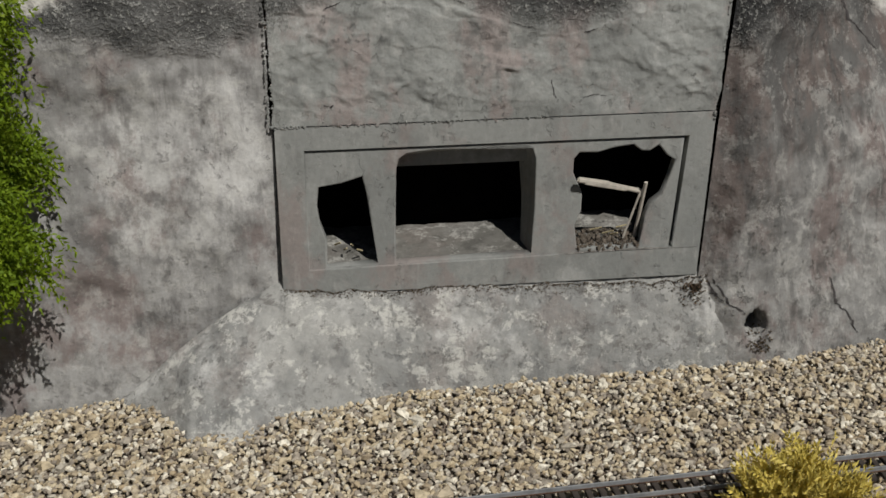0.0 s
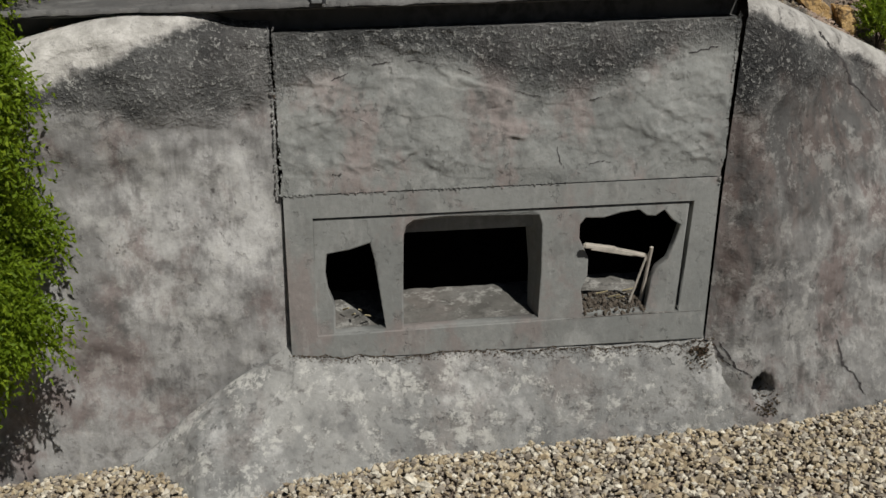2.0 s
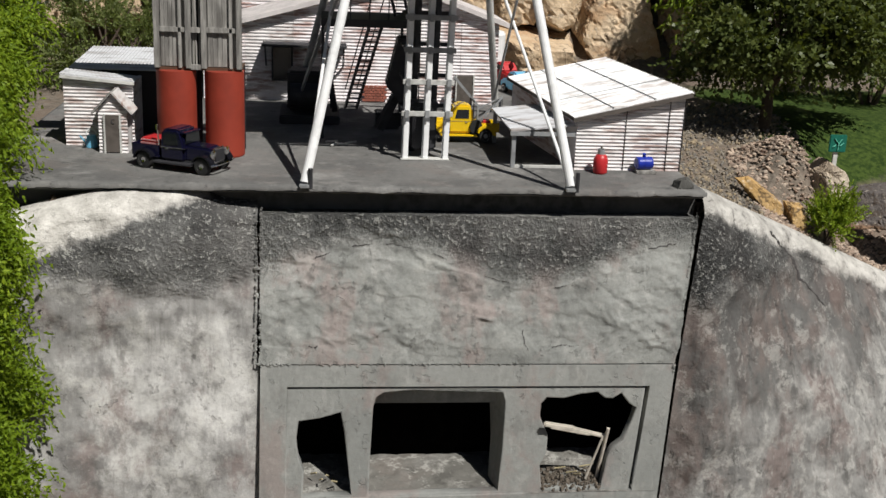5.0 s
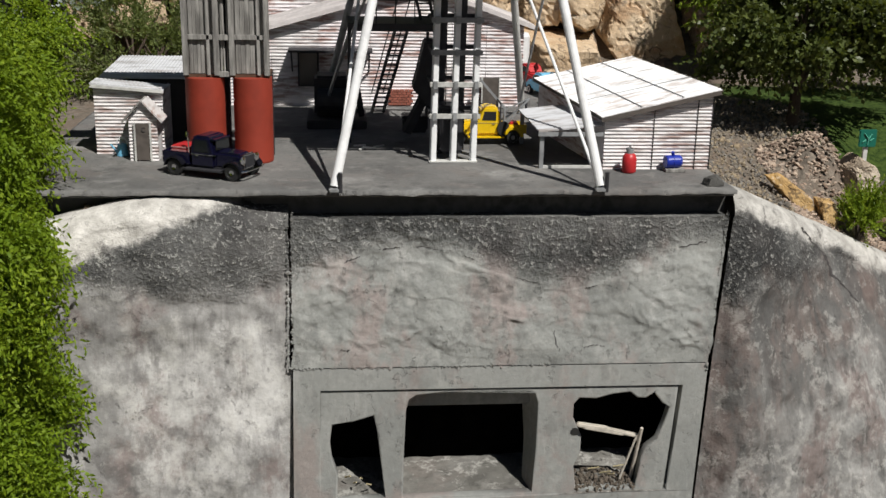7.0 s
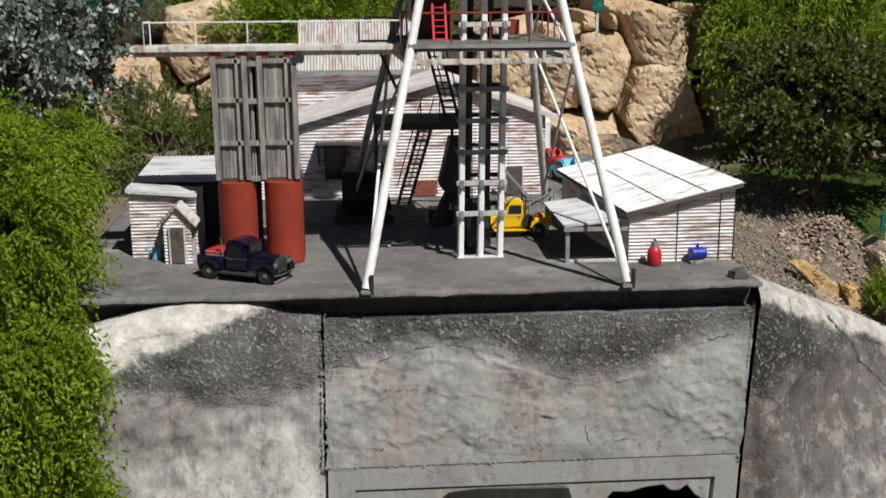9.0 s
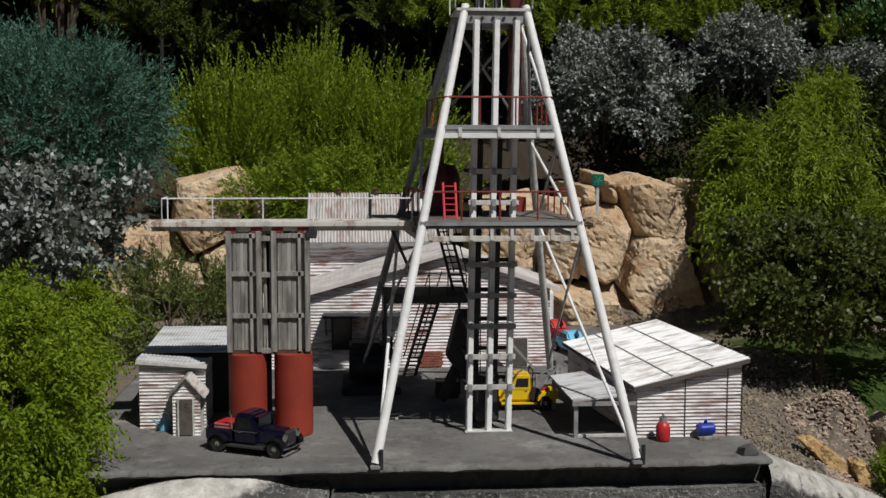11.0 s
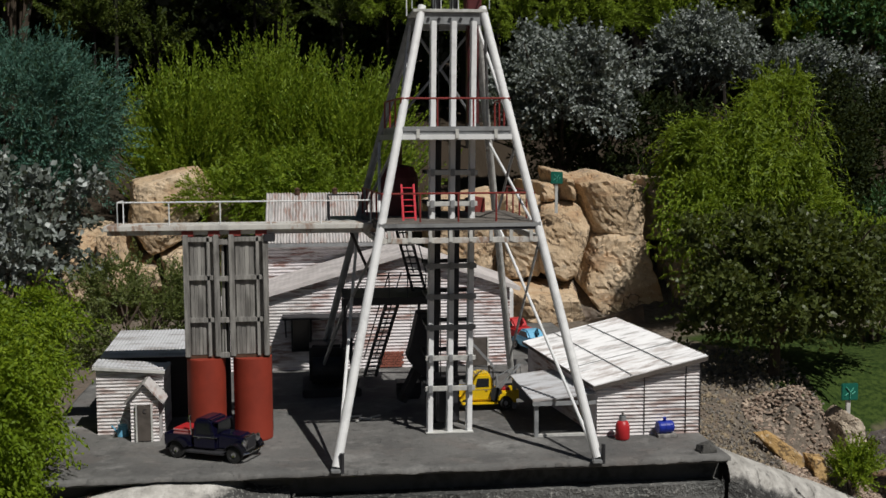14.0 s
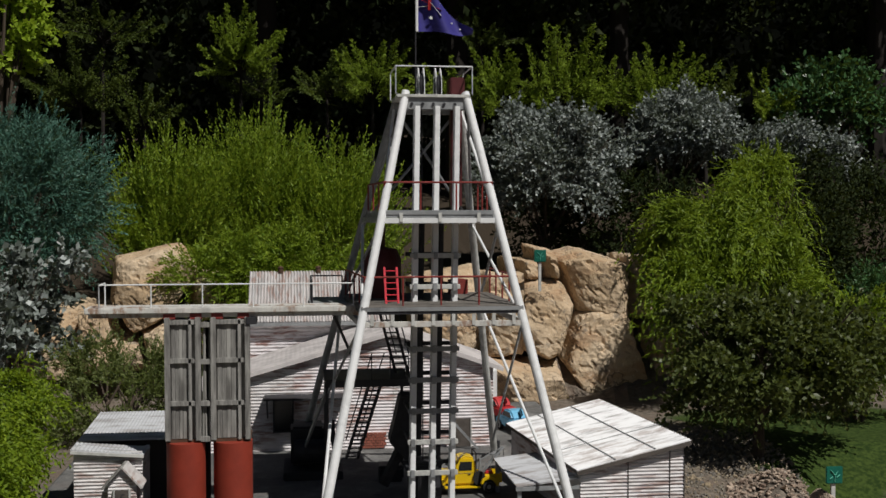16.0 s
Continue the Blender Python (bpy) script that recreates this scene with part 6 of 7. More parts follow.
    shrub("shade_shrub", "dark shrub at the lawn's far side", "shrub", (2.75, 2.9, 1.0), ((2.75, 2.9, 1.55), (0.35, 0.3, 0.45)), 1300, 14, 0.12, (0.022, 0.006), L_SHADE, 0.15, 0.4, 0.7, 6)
    shrub("small_green_shrub", "low mid-green shrub at the lawn edge", "shrub", (2.0, 1.6, 0.9), ((1.98, 1.6, 1.26), (0.22, 0.2, 0.12)), 900, 18, 0.09, (0.016, 0.004), L_BRIGHT, 0.2, 0.5, 0.5, 5, 0.5, 0.4, -0.8, 0.012, "", 50, 1.0)
    shrub("corner_shrub", "small light green upright shrub in bark mulch", "shrub", (1.325, 0.40, 0.76), ((1.338, 0.41, 0.842), (0.034, 0.034, 0.042)), 240, 20, 0.05, (0.009, 0.0026), L_BRIGHT, 0.0, 1.0, 0.5, 6, 0.1, 0.4, -0.9, 0.005, "", 34, 1.0, 0.35)
    shrub("yellow_shrub", "yellow-tipped dwarf conifer beside the railway track", "shrub", (0.775, -0.70, 0.0), ((0.775, -0.70, 0.05), (0.085, 0.08, 0.085)), 420, 30, 0.055, (0.014, 0.0018), L_YELLOW, 0.0, 1.1, 0.5, 6, 0.2, 0.4, -0.5, 0.006, "", 34, 1.0, 0.5)


plants()


def background():
    """Tall trees behind the garden: broad unseen crowns added high up to shade what is below, lit cypress sprays in
    front.
    """
    rr = random.Random(21)
    for k in range(8):
        x = -5.0 + 1.5 * k + rr.uniform(-0.3, 0.3)
        y = 5.5 + rr.uniform(-0.3, 0.5)
        z0 = upper_z(x, y)
        t = thing("tall_tree", "tall dark evergreen tree, its broad crown added above view to cast shade", "tree", (x, y, z0), "background trees")
        part("trunk", rod((x, y, z0 - 0.1), (x, y, 5.2), 0.09, 0.04, 9), M_SHADEBARK, t)
        # This crown lies above the view and is added to block the sun.
        S, D = crown_shell((x, y, 4.5), (1.25, 1.35, 0.95), 700, 0.3, 10, 0.3)
        P, T = shoots(S, unit(D + 0.4 * RN.normal(size=D.shape)), 0.40, 0.3, 13, 0.6)
        S2 = np.stack([x + RN.uniform(-0.9, 0.9, 620), y + RN.uniform(0.35, 1.4, 620), RN.uniform(z0 - 0.2, 3.9, 620)], 1)
        P2, T2 = shoots(S2, unit(RN.normal(size=(620, 3)) + np.array((0, -0.5, 0.1))), 0.35, 0.4, 13, 0.5, 1.0)
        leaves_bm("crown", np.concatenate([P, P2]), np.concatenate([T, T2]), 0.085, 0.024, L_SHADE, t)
    # masses of sprays: x, y, z of the middle, half width, half height, fronds, lit or shaded leaf colour
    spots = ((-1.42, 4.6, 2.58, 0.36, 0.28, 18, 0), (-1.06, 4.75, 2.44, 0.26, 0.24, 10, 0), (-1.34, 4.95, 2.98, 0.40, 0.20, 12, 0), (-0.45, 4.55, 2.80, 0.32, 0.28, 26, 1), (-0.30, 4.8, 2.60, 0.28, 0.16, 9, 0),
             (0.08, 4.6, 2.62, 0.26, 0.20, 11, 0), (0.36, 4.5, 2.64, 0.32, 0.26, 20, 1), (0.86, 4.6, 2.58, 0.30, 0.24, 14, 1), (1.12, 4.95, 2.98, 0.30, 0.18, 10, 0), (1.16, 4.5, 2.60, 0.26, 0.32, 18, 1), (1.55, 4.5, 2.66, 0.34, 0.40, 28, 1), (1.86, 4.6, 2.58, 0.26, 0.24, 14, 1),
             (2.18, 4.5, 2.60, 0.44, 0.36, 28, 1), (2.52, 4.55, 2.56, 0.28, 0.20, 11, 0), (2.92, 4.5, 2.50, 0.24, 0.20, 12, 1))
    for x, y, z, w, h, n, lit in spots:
        plumes("cypress_shrub", "green cypress with pointed feathery plumes", "shrub", (x, y, upper_z(x, y)), ((x, y, z), (w, 0.22, h)), n, L_BACK if lit else L_BACK_SHADED, "background cypress shrubs")
    shrub("glossy_shrub", "dark glossy-leaved shrub behind the silver trees", "shrub", (3.3, 4.5, 1.7), ((3.32, 4.5, 2.42), (0.36, 0.25, 0.26)), 620, 12, 0.12, (0.034, 0.012), L_GREEN, 0.1, 0.5, 0.8, 6, 0.4, 0.5, -0.7, 0.02, "", 70)
    shrub("lime_tree", "bright lime-green broad-leaved tree at the garden edge", "tree", (-1.75, 3.9, 1.6), ((-1.70, 3.9, 2.78), (0.22, 0.2, 0.32)), 420, 12, 0.11, (0.034, 0.014), L_LIME, 0.2, 0.3, 0.8, 6, 0.3, 0.6, -0.8, 0.03, "", 60)
    shrub("dark_green_shrub", "low dense blue-green conifer beyond the lawn", "shrub", (2.56, 2.3, 0.97), ((2.50, 2.3, 1.36), (0.20, 0.18, 0.12)), 900, 14, 0.08, (0.018, 0.004), L_GREEN, 0.1, 0.4, 0.5, 5, 0.5, 0.4, -0.8, 0.014, "", 60, 1.0)
    # Near-black, glossless sheet: the shaded depth behind the trees is in its colour.
    dark = plain("backdrop_shade", (0.0035, 0.004, 0.003), 0.98, wear=0.5, scale=6, spec=0.0)

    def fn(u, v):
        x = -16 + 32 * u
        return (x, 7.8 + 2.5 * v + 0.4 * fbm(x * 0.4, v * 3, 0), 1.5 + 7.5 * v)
    structure("backdrop", sheet(fn, 60, 20), dark, "near-black sheet painted as the shade behind the trees", "backdrop", 1.0)


background()


# ---- vehicles ----
M_BLACKPAINT = plain("black_car_paint", (0.008, 0.008, 0.012), 0.2, wear=0.1, spec=0.6)
def truck(name, label, at, heading, paint, size, towing=False):
    """A die-cast style model pickup, nose along x, wheels on z = 0."""
    t = thing(name, label, "model truck", at)
    t.rotation_euler = (0, 0, heading)
    t.scale = size
    P = lambda n, bm, mat, par=None, lab="": part(n, bm, mat, par or t, lab, True)
    wb, tr, wr = 0.082, 0.037, 0.0215 if not towing else 0.0195
    fat = towing
    P("chassis", box((-0.115, -0.026, 0.018), (0.098, 0.026, 0.027), 0.002), M_DARKSTEEL)
    for sx in (-1, 1):
        for sy in (-1, 1):
            wheel_ob = lathe([(wr * 0.62, -0.006), (wr * 0.92, -0.006), (wr, -0.004), (wr, 0.004), (wr * 0.92, 0.006), (wr * 0.62, 0.006)], 24, None, pose(sx * wb, sy * tr, wr, 90, 0, 0))
            ty = P("wheel", wheel_ob, M_RUBBER, None, "black rubber tyre")
            rim = lathe([(0.0, -0.006), (wr * 0.3, -0.0068), (wr * 0.34, -0.004), (wr * 0.6, -0.0045), (wr * 0.66, -0.0066), (wr * 0.66, 0.0066), (wr * 0.6, 0.0045), (wr * 0.34, 0.004), (wr * 0.3, 0.0068), (0, 0.006)], 18, None, pose(sx * wb, sy * tr, wr, 90, 0, 0))
            P("rim", rim, M_CHROME if not fat else M_GREYSTEEL, ty)
            rr, th, w = wr + 0.0035, (0.009 if fat else 0.0045), (0.024 if fat else 0.020)
            an = [radians(8 + 150 * k / 12) if sx > 0 else radians(22 + 150 * k / 12) for k in range(13)]
            pts = [(sx * wb + (rr + th) * math.cos(a), wr * 0.9 + (rr + th) * math.sin(a)) for a in an] + [(sx * wb + rr * math.cos(a), wr * 0.9 + rr * math.sin(a)) for a in reversed(an)]
            P("fender", prism(pts, sy * tr - w / 2, sy * tr + w / 2, "y", 0.0015), paint if fat else M_BLACKPAINT)
    for sy in (-1, 1):
        P("running_board", box((-0.055, sy * 0.036 - 0.010, 0.018), (0.055, sy * 0.036 + 0.010, 0.0225), 0.001), M_DARKSTEEL if not fat else paint)
    hz = 0.066 if not fat else 0.063
    hood = P("hood", prism([(0.022, 0.024), (0.098, 0.024), (0.100, hz - 0.010), (0.090, hz - 0.003), (0.022, hz)], -0.024 if not fat else -0.029, 0.024 if not fat else 0.029, "y", 0.006 if not fat else 0.010), paint)
    P("belt_line", box((-0.04, -0.0335, 0.056), (0.03, 0.0335, 0.0572)), M_CHROME)
    rad = P("radiator", box((0.098, -0.021, 0.026), (0.104, 0.021, hz - 0.002), 0.003), M_CHROME)
    P("grille", box((0.1035, -0.017, 0.030), (0.1052, 0.017, hz - 0.007)), M_DARKSTEEL, rad)
    for sy in (-1, 1):
        lamp = P("headlight", lathe([(0.0, -0.010), (0.006, -0.006), (0.0095, 0.0), (0.010, 0.003), (0.0, 0.005)], 16, None, pose(0.102, sy * 0.027, 0.050, 0, 90, 0)), M_CHROME)
        P("stay", rod((0.098, sy * 0.027, 0.030), (0.100, sy * 0.027, 0.044), 0.0015, seg=6), M_DARKSTEEL, lamp)
    bump = P("bumper", tube([(0.110, -0.045, 0.026), (0.117, -0.03, 0.026), (0.117, 0.03, 0.026), (0.110, 0.045, 0.026)], 0.0026, 8), M_CHROME)
    top = 0.104 if not fat else 0.100
    if fat:
        cab = P("cab", prism([(-0.042, 0.024), (0.030, 0.024), (0.032, 0.060), (0.014, top - 0.006), (0.004, top), (-0.030, top), (-0.040, top - 0.008), (-0.043, 0.060)], -0.033, 0.033, "y", 0.007), paint)
    else:
        cab = P("cab", prism([(-0.042, 0.024), (0.026, 0.024), (0.027, 0.062), (0.016, top - 0.006), (0.006, top - 0.002), (-0.030, top - 0.002), (-0.039, top - 0.008), (-0.043, 0.062)], -0.032, 0.032, "y", 0.006), paint)
        P("sun_visor", box((0.014, -0.030, top - 0.012), (0.030, 0.030, top - 0.008), 0.001), paint, cab)
    for sy in (-1, 1):
        y = sy * 0.0333 if fat else sy * 0.0323
        P("side_window", prism([(-0.030, 0.064), (0.012, 0.064), (0.006, top - 0.013), (-0.030, top - 0.013)], y - 0.0008, y + 0.0008), M_GLASS, cab)
        P("door_handle", box((-0.026, y - 0.002, 0.053), (-0.018, y + 0.002, 0.055)), M_CHROME, cab)
    wx = 0.0275 if not fat else 0.026
    P("windscreen", prism([(-0.026, 0.068), (0.026, 0.068), (0.024, top - 0.013), (-0.024, top - 0.013)], wx - 0.001, wx + 0.001, "x") if not fat else beam((0.0265, 0, 0.064), (0.0135, 0, top - 0.010), 0.002, 0.048), M_GLASS, cab)
    P("rear_window", box((-0.0445, -0.018, 0.072), (-0.0425, 0.018, top - 0.016)), M_GLASS, cab)
    bed = P("bed_floor", box((-0.122, -0.030, 0.028), (-0.045, 0.030, 0.033), 0.001), paint)
    for sy in (-1, 1):
        P("bed_side", box((-0.122, sy * 0.031 - 0.002, 0.028), (-0.046, sy * 0.031 + 0.002, 0.058 if not fat else 0.052), 0.001), paint, bed)
    P("tailgate", box((-0.125, -0.031, 0.028), (-0.121, 0.031, 0.058 if not fat else 0.052), 0.001), paint, bed)
    if towing:
        boom = P("tow_boom", beam((-0.055, -0.012, 0.040), (-0.135, -0.004, 0.118), 0.005, 0.005), M_GREYSTEEL, None, "grey steel towing boom")
        P("boom_arm", beam((-0.055, 0.012, 0.040), (-0.135, 0.004, 0.118), 0.005, 0.005), M_GREYSTEEL, boom)
        P("stay", beam((-0.062, 0.0, 0.085), (-0.135, 0.0, 0.118), 0.003, 0.003), M_GREYSTEEL, boom)
        P("mast", beam((-0.060, -0.014, 0.03), (-0.062, 0.0, 0.090), 0.004, 0.004), M_GREYSTEEL, boom)
        P("mast", beam((-0.060, 0.014, 0.03), (-0.062, 0.0, 0.090), 0.004, 0.004), M_GREYSTEEL, boom)
        P("hook_cable", rod((-0.135, 0, 0.118), (-0.137, 0, 0.06), 0.001, seg=5), M_DARKSTEEL, boom)
        P("roll_bar", tube([(-0.043, -0.033, 0.03), (-0.043, -0.033, 0.109), (-0.043, 0.033, 0.109), (-0.043, 0.033, 0.03)], 0.0022, 6), M_DARKSTEEL)
        P("spare_wheel", lathe([(wr * 0.5, -0.005), (wr * 0.95, -0.005), (wr, 0), (wr * 0.95, 0.005), (wr * 0.5, 0.005)], 20, None, pose(-0.052, 0.038, 0.043, 90, 0, 0)), M_RUBBER)
        P("tool_box", box((-0.10, -0.02, 0.033), (-0.075, 0.02, 0.056), 0.002), M_RED)
    else:
        c = P("crate", box((-0.100, -0.026, 0.046), (-0.054, 0.022, 0.072), 0.002), M_RED)
        for z in (0.052, 0.060, 0.068):
            P("slat", box((-0.101, -0.0275, z - 0.002), (-0.053, 0.0235, z + 0.0015)), M_PINK, c)
        mirror = P("mirror_post", rod((-0.046, -0.030, 0.058), (-0.048, -0.032, 0.106), 0.0016, seg=6), M_CHROME)
        P("mirror", box((-0.051, -0.036, 0.096), (-0.045, -0.030, 0.110), 0.001), M_CHROME, mirror)
    return t


truck("blue_pickup", "dark blue vintage model pickup with chrome headlights on the slab", (-0.349, 0.205, 1.0), radians(-26), M_NAVY, (0.93, 1.10, 0.94))
truck("yellow_tow_truck", "bright yellow model tow truck with a grey boom", (0.333, 0.600, 1.0), radians(181), M_YELLOW, (0.89, 0.96, 1.02), True)


def car(name, label, at, heading, paint):
    t = thing(name, label, "model car", at)
    t.rotation_euler = (0, 0, heading)
    P = lambda n, bm, mat, par=None: part(n, bm, mat, par or t, "", True)
    body = P("body", prism([(-0.095, 0.016), (0.098, 0.016), (0.102, 0.034), (0.092, 0.045), (0.030, 0.050), (-0.050, 0.052), (-0.090, 0.046), (-0.100, 0.034)], -0.036, 0.036, "y", 0.006), paint)
    cabin = P("cabin", prism([(-0.062, 0.048), (0.036, 0.048), (0.014, 0.074), (-0.002, 0.078), (-0.036, 0.077), (-0.050, 0.070)], -0.031, 0.031, "y", 0.006), paint)
    for sy in (-1, 1):
        P("side_window", prism([(-0.048, 0.053), (0.024, 0.053), (0.010, 0.071), (-0.038, 0.071)], sy * 0.0312 - 0.0007, sy * 0.0312 + 0.0007), M_GLASS, cabin)
    P("windscreen", beam((0.033, 0, 0.053), (0.017, 0, 0.073), 0.002, 0.046), M_GLASS, cabin)
    for sx in (-0.06, 0.062):
        for sy in (-0.034, 0.034):
            ty = P("wheel", lathe([(0.010, -0.006), (0.016, -0.006), (0.017, 0), (0.016, 0.006), (0.010, 0.006)], 20, None, pose(sx, sy, 0.017, 90, 0, 0)), M_RUBBER)
            P("hub", lathe([(0.0, -0.0055), (0.010, -0.0062), (0.010, 0.0062), (0.0, 0.0055)], 14, None, pose(sx, sy, 0.017, 90, 0, 0)), M_CHROME, ty)
    P("bumper", box((0.100, -0.034, 0.018), (0.106, 0.034, 0.025), 0.002), M_CHROME, body)
    for sy in (-0.026, 0.026):
        P("headlight", lathe([(0, 0), (0.006, 0), (0.006, 0.004), (0, 0.006)], 12, None, pose(0.098, sy, 0.036, 0, 90, 0)), M_CHROME, body)


car("maroon_car", "dark maroon model sedan parked beside the mill", (0.655, 1.17, 1.0), radians(-80), M_MAROON)
car("pale_blue_car", "pale blue model sedan parked beside the mill", (0.650, 1.42, 1.0), radians(-75), M_SKYBLUE)
car("red_car", "bright red model sedan parked at the slab's back", (0.64, 1.68, 1.0), radians(-70), M_RED)


# ---- stair, hopper and machines under the tower ----
def stair():
    t = thing("steel_stair", "dark steel stair with a landing behind the tower", "stair", (0.06, 0.8, 1.0))
    part("landing", box((-0.035, 0.58, 1.296), (0.195, 0.80, 1.316), 0.001), M_DARKSTEEL, t)
    railing(t, [(0.19, 0.585, 1.316), (0.04, 0.585, 1.316)], 0.06, 0.05, 0.0018, M_DARKSTEEL, "dark pipe railing")
    top, foot = Vector((0.105, 0.80, 1.30)), Vector((0.040, 1.06, 1.0))
    w = Vector((0.035, 0.0, 0))
    for k in (0, 1):
        part("stringer", beam(top + w * k, foot + w * k, 0.004, 0.014), M_DARKSTEEL, t)
        part("handrail", rod(top + w * k + Vector((0, 0, 0.06)), foot + w * k + Vector((0, 0, 0.06)), 0.0018, seg=6), M_DARKSTEEL, t)
    for k in range(19):
        p = top.lerp(foot, (k + 0.5) / 19)
        part("tread", box(p + Vector((0, -0.007, -0.0015)), p + w + Vector((0, 0.007, 0.0015))), M_DARKSTEEL, t)
    a, b = Vector((0.165, 0.70, 1.316)), Vector((0.115, 0.70, 1.508))
    for k in (0, 1):
        part("stringer", beam(a + w * k, b + w * k, 0.004, 0.008), M_DARKSTEEL, t)
        part("handrail", rod(a + w * k + Vector((0, -0.02, 0.055)), b + w * k + Vector((0, -0.02, 0.055)), 0.0018, seg=6), M_DARKSTEEL, t)
    for k in range(11):
        p = a.lerp(b, (k + 0.5) / 11)
        part("tread", box(p + Vector((0, -0.008, -0.001)), p + w + Vector((0, 0.008, 0.002))), M_DARKSTEEL, t)
    for x, y in ((-0.03, 0.59), (-0.03, 0.79), (0.19, 0.79)):
        part("leg", beam((x, y, 1.0), (x, y, 1.297), 0.008, 0.008), M_DARKSTEEL, t)
    part("brace", beam((-0.03, 0.6, 1.29), (-0.10, 0.85, 1.05), 0.006, 0.010), M_GREYSTEEL, t)


stair()


def machines():
    h = thing("ore_hopper", "black steel ore hopper beside the guide frame", "hopper", (0.18, 0.6, 1.0))
    part("body", prism([(0.165, 1.275), (0.205, 1.275), (0.205, 1.09), (0.178, 1.10), (0.135, 1.15), (0.148, 1.20)], 0.55, 0.63, "y", 0.003), M_DARKSTEEL, h)
    for y in (0.56, 0.62):
        part("leg", box((0.190, y - 0.004, 1.0), (0.198, y + 0.004, 1.10)), M_DARKSTEEL, h)
    part("chute", beam((0.165, 0.59, 1.12), (0.12, 0.58, 1.03), 0.03, 0.02), M_DARKSTEEL, h)
    m = thing("winding_engine", "black winding engine with a large spoked wheel", "machine", (-0.06, 0.85, 1.0))
    part("base", box((-0.15, 0.78, 1.0), (0.02, 0.98, 1.025), 0.003), M_DARKSTEEL, m)
    part("casing", box((-0.13, 0.86, 1.025), (-0.03, 0.97, 1.14), 0.008), M_DARKSTEEL, m)
    wheel_rim = part("flywheel", lathe([(0.060, -0.008), (0.072, -0.008), (0.072, 0.008), (0.060, 0.008), (0.060, -0.008)], 30, None, pose(-0.005, 0.84, 1.10, 0, 80, 0)), M_DARKSTEEL, m)
    for k in range(6):
        a = k * math.pi / 6
        d = Vector((0, math.cos(a), math.sin(a))) * 0.062
        part("spoke", rod(Vector((-0.005, 0.84, 1.10)) - d, Vector((-0.005, 0.84, 1.10)) + d, 0.003, seg=6), M_DARKSTEEL, wheel_rim)
    part("rope_drum", rod((-0.12, 0.83, 1.075), (-0.02, 0.83, 1.075), 0.035, seg=20), M_DARKSTEEL, m)
    b = thing("tool_chest", "small black steel chest standing in the shade", "chest", (0.155, 0.76, 1.0))
    part("body", box((0.12, 0.73, 1.0), (0.185, 0.79, 1.04), 0.003), M_DARKSTEEL, b)
    part("lid", box((0.118, 0.728, 1.04), (0.187, 0.792, 1.048), 0.002), M_DARKSTEEL, b)
    for x, y, a in ((-0.005, 0.53, 0.2), (0.02, 0.50, -0.3), (0.045, 0.52, 0.6), (0.0, 0.49, 1.2)):
        d = Vector((math.cos(a), math.sin(a), 0)) * 0.016
        tagged(link_mesh("scrap_bar", beam(Vector((x, y, 1.004)) - d, Vector((x, y, 1.005)) + d, 0.005, 0.004), M_OFFWHITE), "short pale metal offcut lying on the slab", "scrap", "scrap bars")
    k = thing("water_tank", "white round water tank beside the mill", "tank", (0.60, 1.85, 1.0))
    part("body", lathe([(0, 0), (0.055, 0), (0.057, 0.004), (0.057, 0.16), (0.05, 0.172), (0, 0.18)], 28, None, pose(0.60, 1.85, 1.0)), M_WHITE, k)
    part("hatch", lathe([(0, 0), (0.016, 0), (0.016, 0.01), (0, 0.012)], 14, None, pose(0.60, 1.85, 1.178)), M_DARKSTEEL, k)


machines()


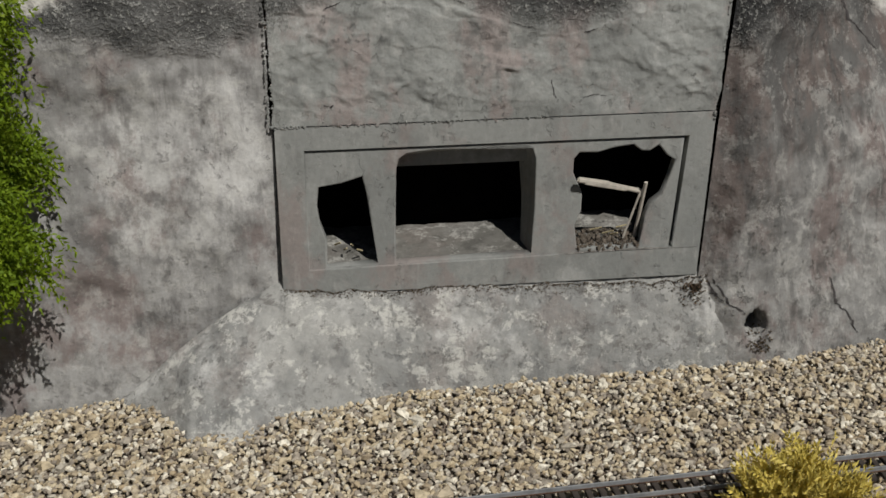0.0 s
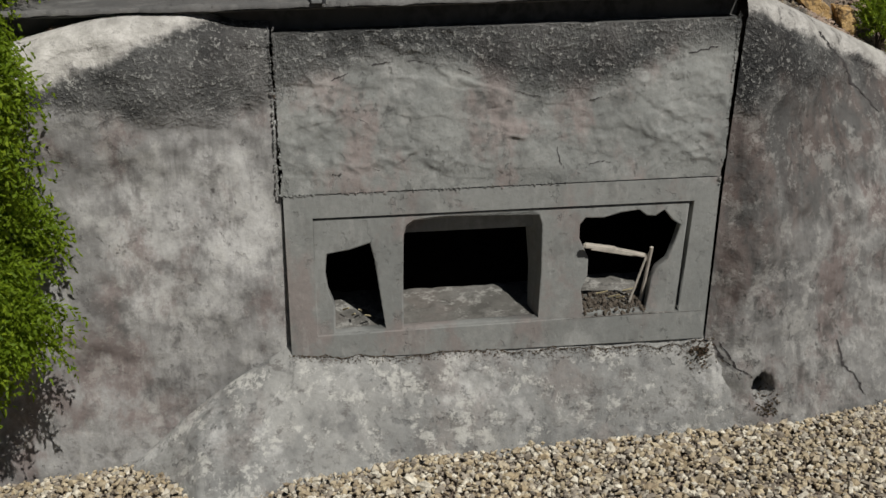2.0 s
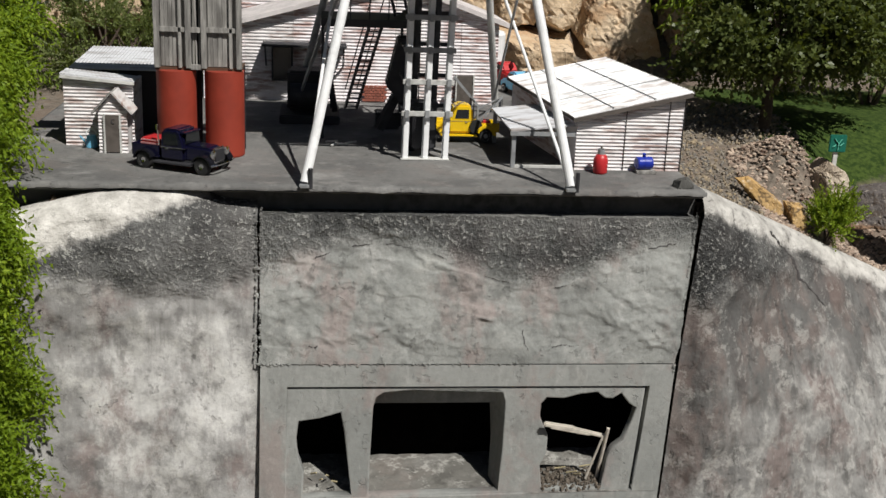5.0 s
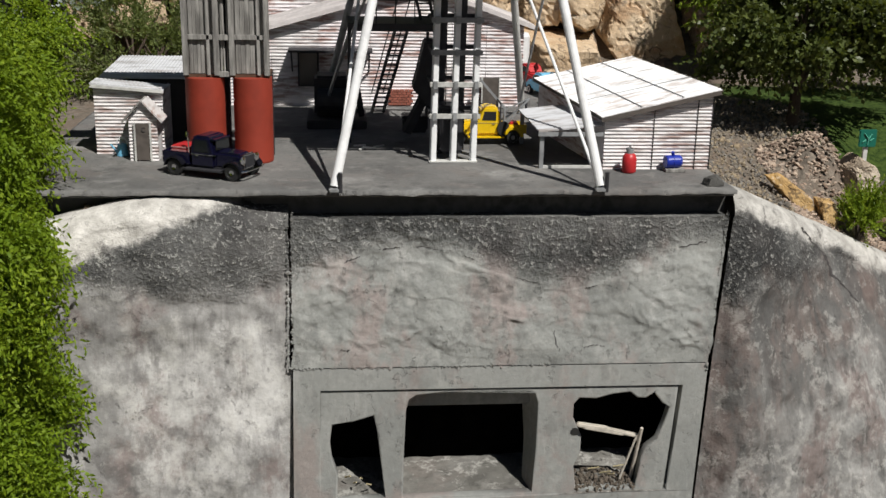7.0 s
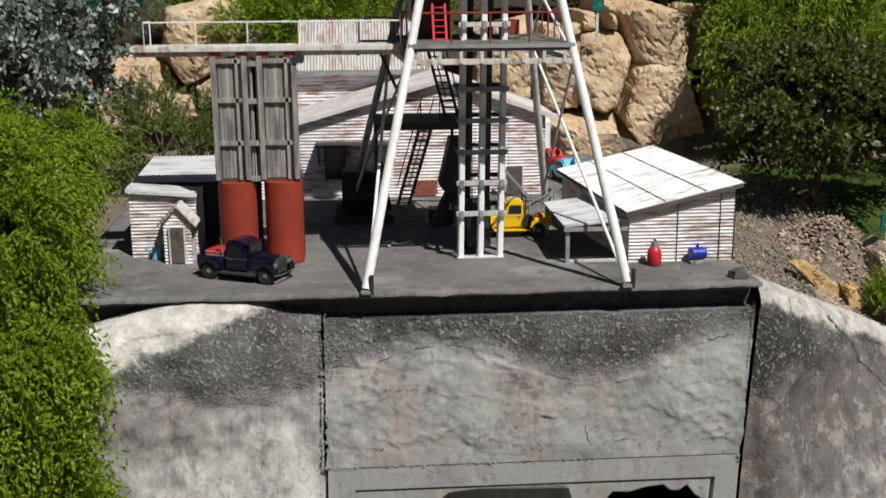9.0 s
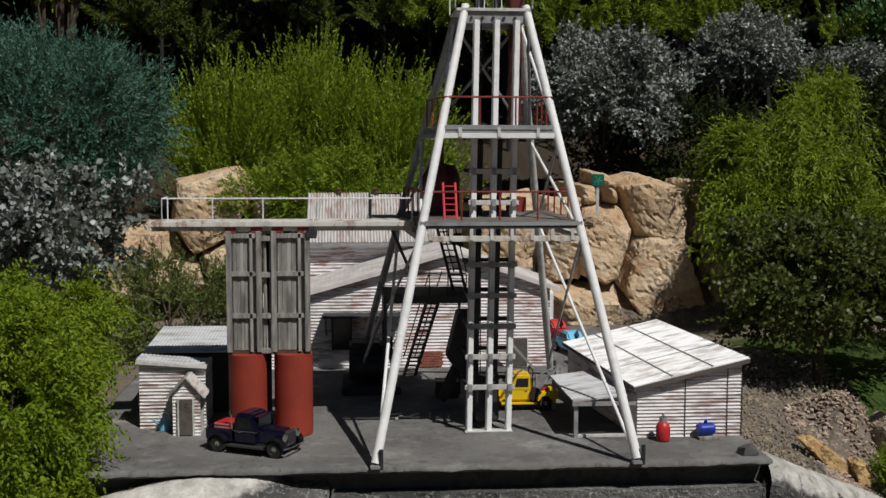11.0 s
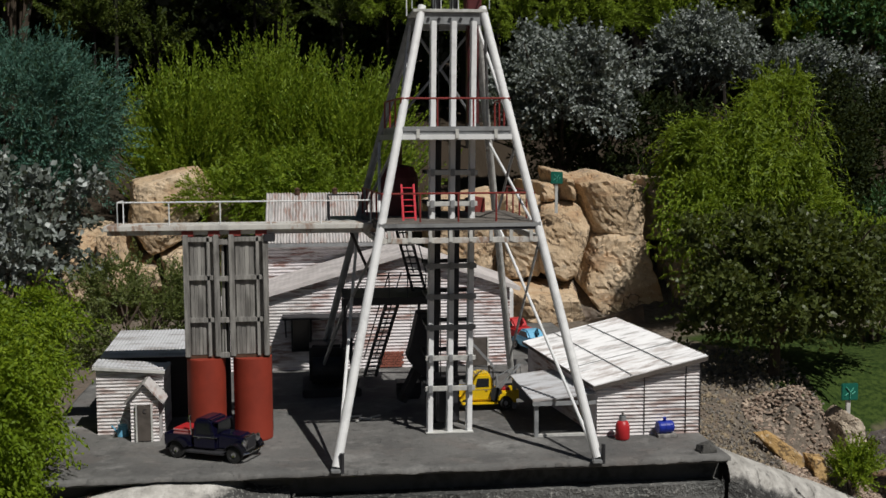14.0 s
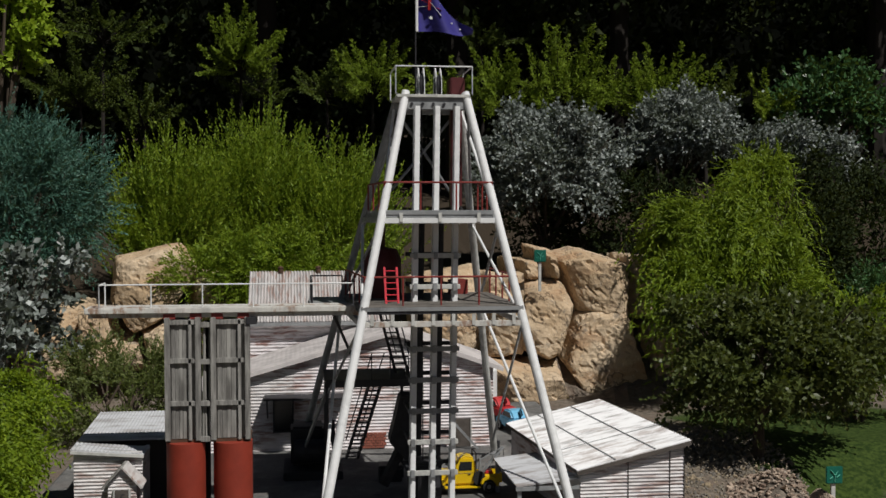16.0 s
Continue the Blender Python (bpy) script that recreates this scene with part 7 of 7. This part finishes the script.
# ---- small things on the slab ----
def small_things():
    g = thing("gas_bottle", "red gas bottle with a grey valve collar against the shed", "gas bottle", (0.640, 0.222, 1.0))
    part("bottle", lathe([(0.0, 0), (0.0150, 0), (0.0175, 0.004), (0.0175, 0.034), (0.013, 0.045), (0.006, 0.049), (0, 0.050)], 22, None, pose(0.640, 0.222, 1.0)), M_RED, g, "glossy red steel cylinder", smooth=True)
    part("collar", lathe([(0.0080, 0.047), (0.0090, 0.047), (0.0090, 0.060), (0.0080, 0.060), (0.0080, 0.047)], 16, None, pose(0.640, 0.222, 1.0)), M_GREYSTEEL, g)
    part("valve", rod((0.640, 0.222, 1.055), (0.640, 0.222, 1.068), 0.003, seg=8), M_CHROME, g)
    b = thing("blue_drum", "blue enamelled drum lying on a short plank", "drum", (0.752, 0.235, 1.0))
    part("body", lathe([(0, -0.020), (0.014, -0.020), (0.0155, -0.016), (0.0155, 0.016), (0.014, 0.020), (0, 0.020)], 22, None, pose(0.752, 0.237, 1.024, 0, 90, 8)), M_BLUE, b, smooth=False)
    part("band", lathe([(0.0155, -0.002), (0.0165, -0.002), (0.0165, 0.002), (0.0155, 0.002), (0.0155, -0.002)], 22, None, pose(0.752, 0.237, 1.024, 0, 90, 8)), M_BLUE, b)
    part("spout", rod((0.752, 0.237, 1.038), (0.750, 0.233, 1.048), 0.004, seg=10), M_BLUE, b)
    tagged(link_mesh("plank", box((0.730, 0.216, 1.0005), (0.780, 0.246, 1.008), 0.001), M_TIMBER), "short weathered plank lying under the blue drum", "plank")
    w = thing("water_can", "pale blue watering can leaning on the hut wall", "can", (-0.596, 0.418, 1.0))
    part("body", lathe([(0, 0), (0.014, 0), (0.0145, 0.002), (0.011, 0.030), (0, 0.032)], 18, None, pose(-0.596, 0.418, 1.0)), M_PALEBLUE, w)
    part("handle", tube([(-0.596 + 0.013 * math.cos(a), 0.418, 1.030 + 0.016 * math.sin(a)) for a in np.linspace(0, math.pi, 7)], 0.0018, 6), M_WHITE, w)
    part("spout", rod((-0.606, 0.415, 1.008), (-0.622, 0.410, 1.030), 0.003, 0.002, 8), M_PALEBLUE, w)


small_things()


def plant_sign(at, tall, w, label):
    t = thing("plant_sign", label, "sign", at, "garden plant signs")
    x, y, z = at
    part("post", box((x - 0.006, y, z), (x + 0.006, y + 0.008, z + tall)), M_OFFWHITE, t)
    board = part("board", box((x - w / 2, y - 0.006, z + tall - w * 0.45), (x + w / 2, y, z + tall + w * 0.55), 0.002), M_GREENSIGN, t, "green painted label board")
    zc = z + tall + 0.05 * w
    for a, b in (((0, -0.36), (0.02, 0.02)), ((0.02, 0.0), (-0.24, 0.30)), ((0.02, 0.0), (0.20, 0.26)), ((-0.30, -0.20), (-0.12, -0.06)), ((0.12, -0.12), (0.32, 0.04))):
        part("mark", beam((x + a[0] * w, y - 0.0068, zc + a[1] * w), (x + b[0] * w, y - 0.0068, zc + b[1] * w), 0.11 * w, 0.0012), M_PALESIGN, board)


plant_sign((0.925, 2.30, 1.43), 0.15, 0.052, "small green plant sign on a white post above the rocks")
plant_sign((1.415, 0.60, 0.90), 0.11, 0.05, "small green plant sign on a white post in the mulch")


def litter():
    rr = random.Random(5)
    brown = leaf_material("dead_leaf", (0.035, 0.027, 0.021), (0.12, 0.082, 0.055), (0.07, 0.052, 0.038), 0.8, 0.1)

    def scatter(name, label, n, place, size):
        P, D = [], []
        for _ in range(n):
            P.append(place())
            D.append((rr.uniform(-1, 1), rr.uniform(-1, 0.3), rr.uniform(-0.25, 0.15)))
        tagged(leaves_bm(name, np.array(P), unit(np.array(D)), size, size * 0.22, brown, None), label, "leaf litter", kind="stuff")
    scatter("leaf_litter", "dry brown leaves caught under the slab edge", 260, lambda: (rr.uniform(-0.62, -0.36), rr.uniform(0.045, 0.09), 0.957 + 0.006 * rr.random()), 0.014)

    def drop(x, y):
        hit = APRON_TREE.ray_cast(Vector((x, y, 0.6)), Vector((0, 0, -1)))[0]
        return (x, y, hit.z + 0.002 if hit is not None else 0.25)
    scatter("joint_litter", "dark crumbs of soil in the joint above the apron", 2400, lambda: drop(rr.uniform(-0.17, 0.79), -0.0815 - 0.010 * rr.random() ** 3.5), 0.0045)

    def corner():
        a, q = rr.uniform(0, 6.3), abs(rr.gauss(0, 0.022))
        return drop(0.755 + q * math.cos(a), -0.088 - 0.5 * abs(q * math.sin(a)))
    def spill():
        x, z = rr.gauss(0.905, 0.012), rr.uniform(0.06, 0.118)
        hit = RIGHT_TREE.ray_cast(Vector((x, -2.0, z)), Vector((0, 1, 0)))[0]
        return (x, hit.y - 0.002, hit.z) if hit is not None else (x, -0.15, z)
    scatter("drain_litter", "brown roots and soil washed out below the drain hole", 160, spill, 0.009)
    scatter("corner_litter", "dark dead leaves and soil in the wall corner", 240, corner, 0.009)


litter()
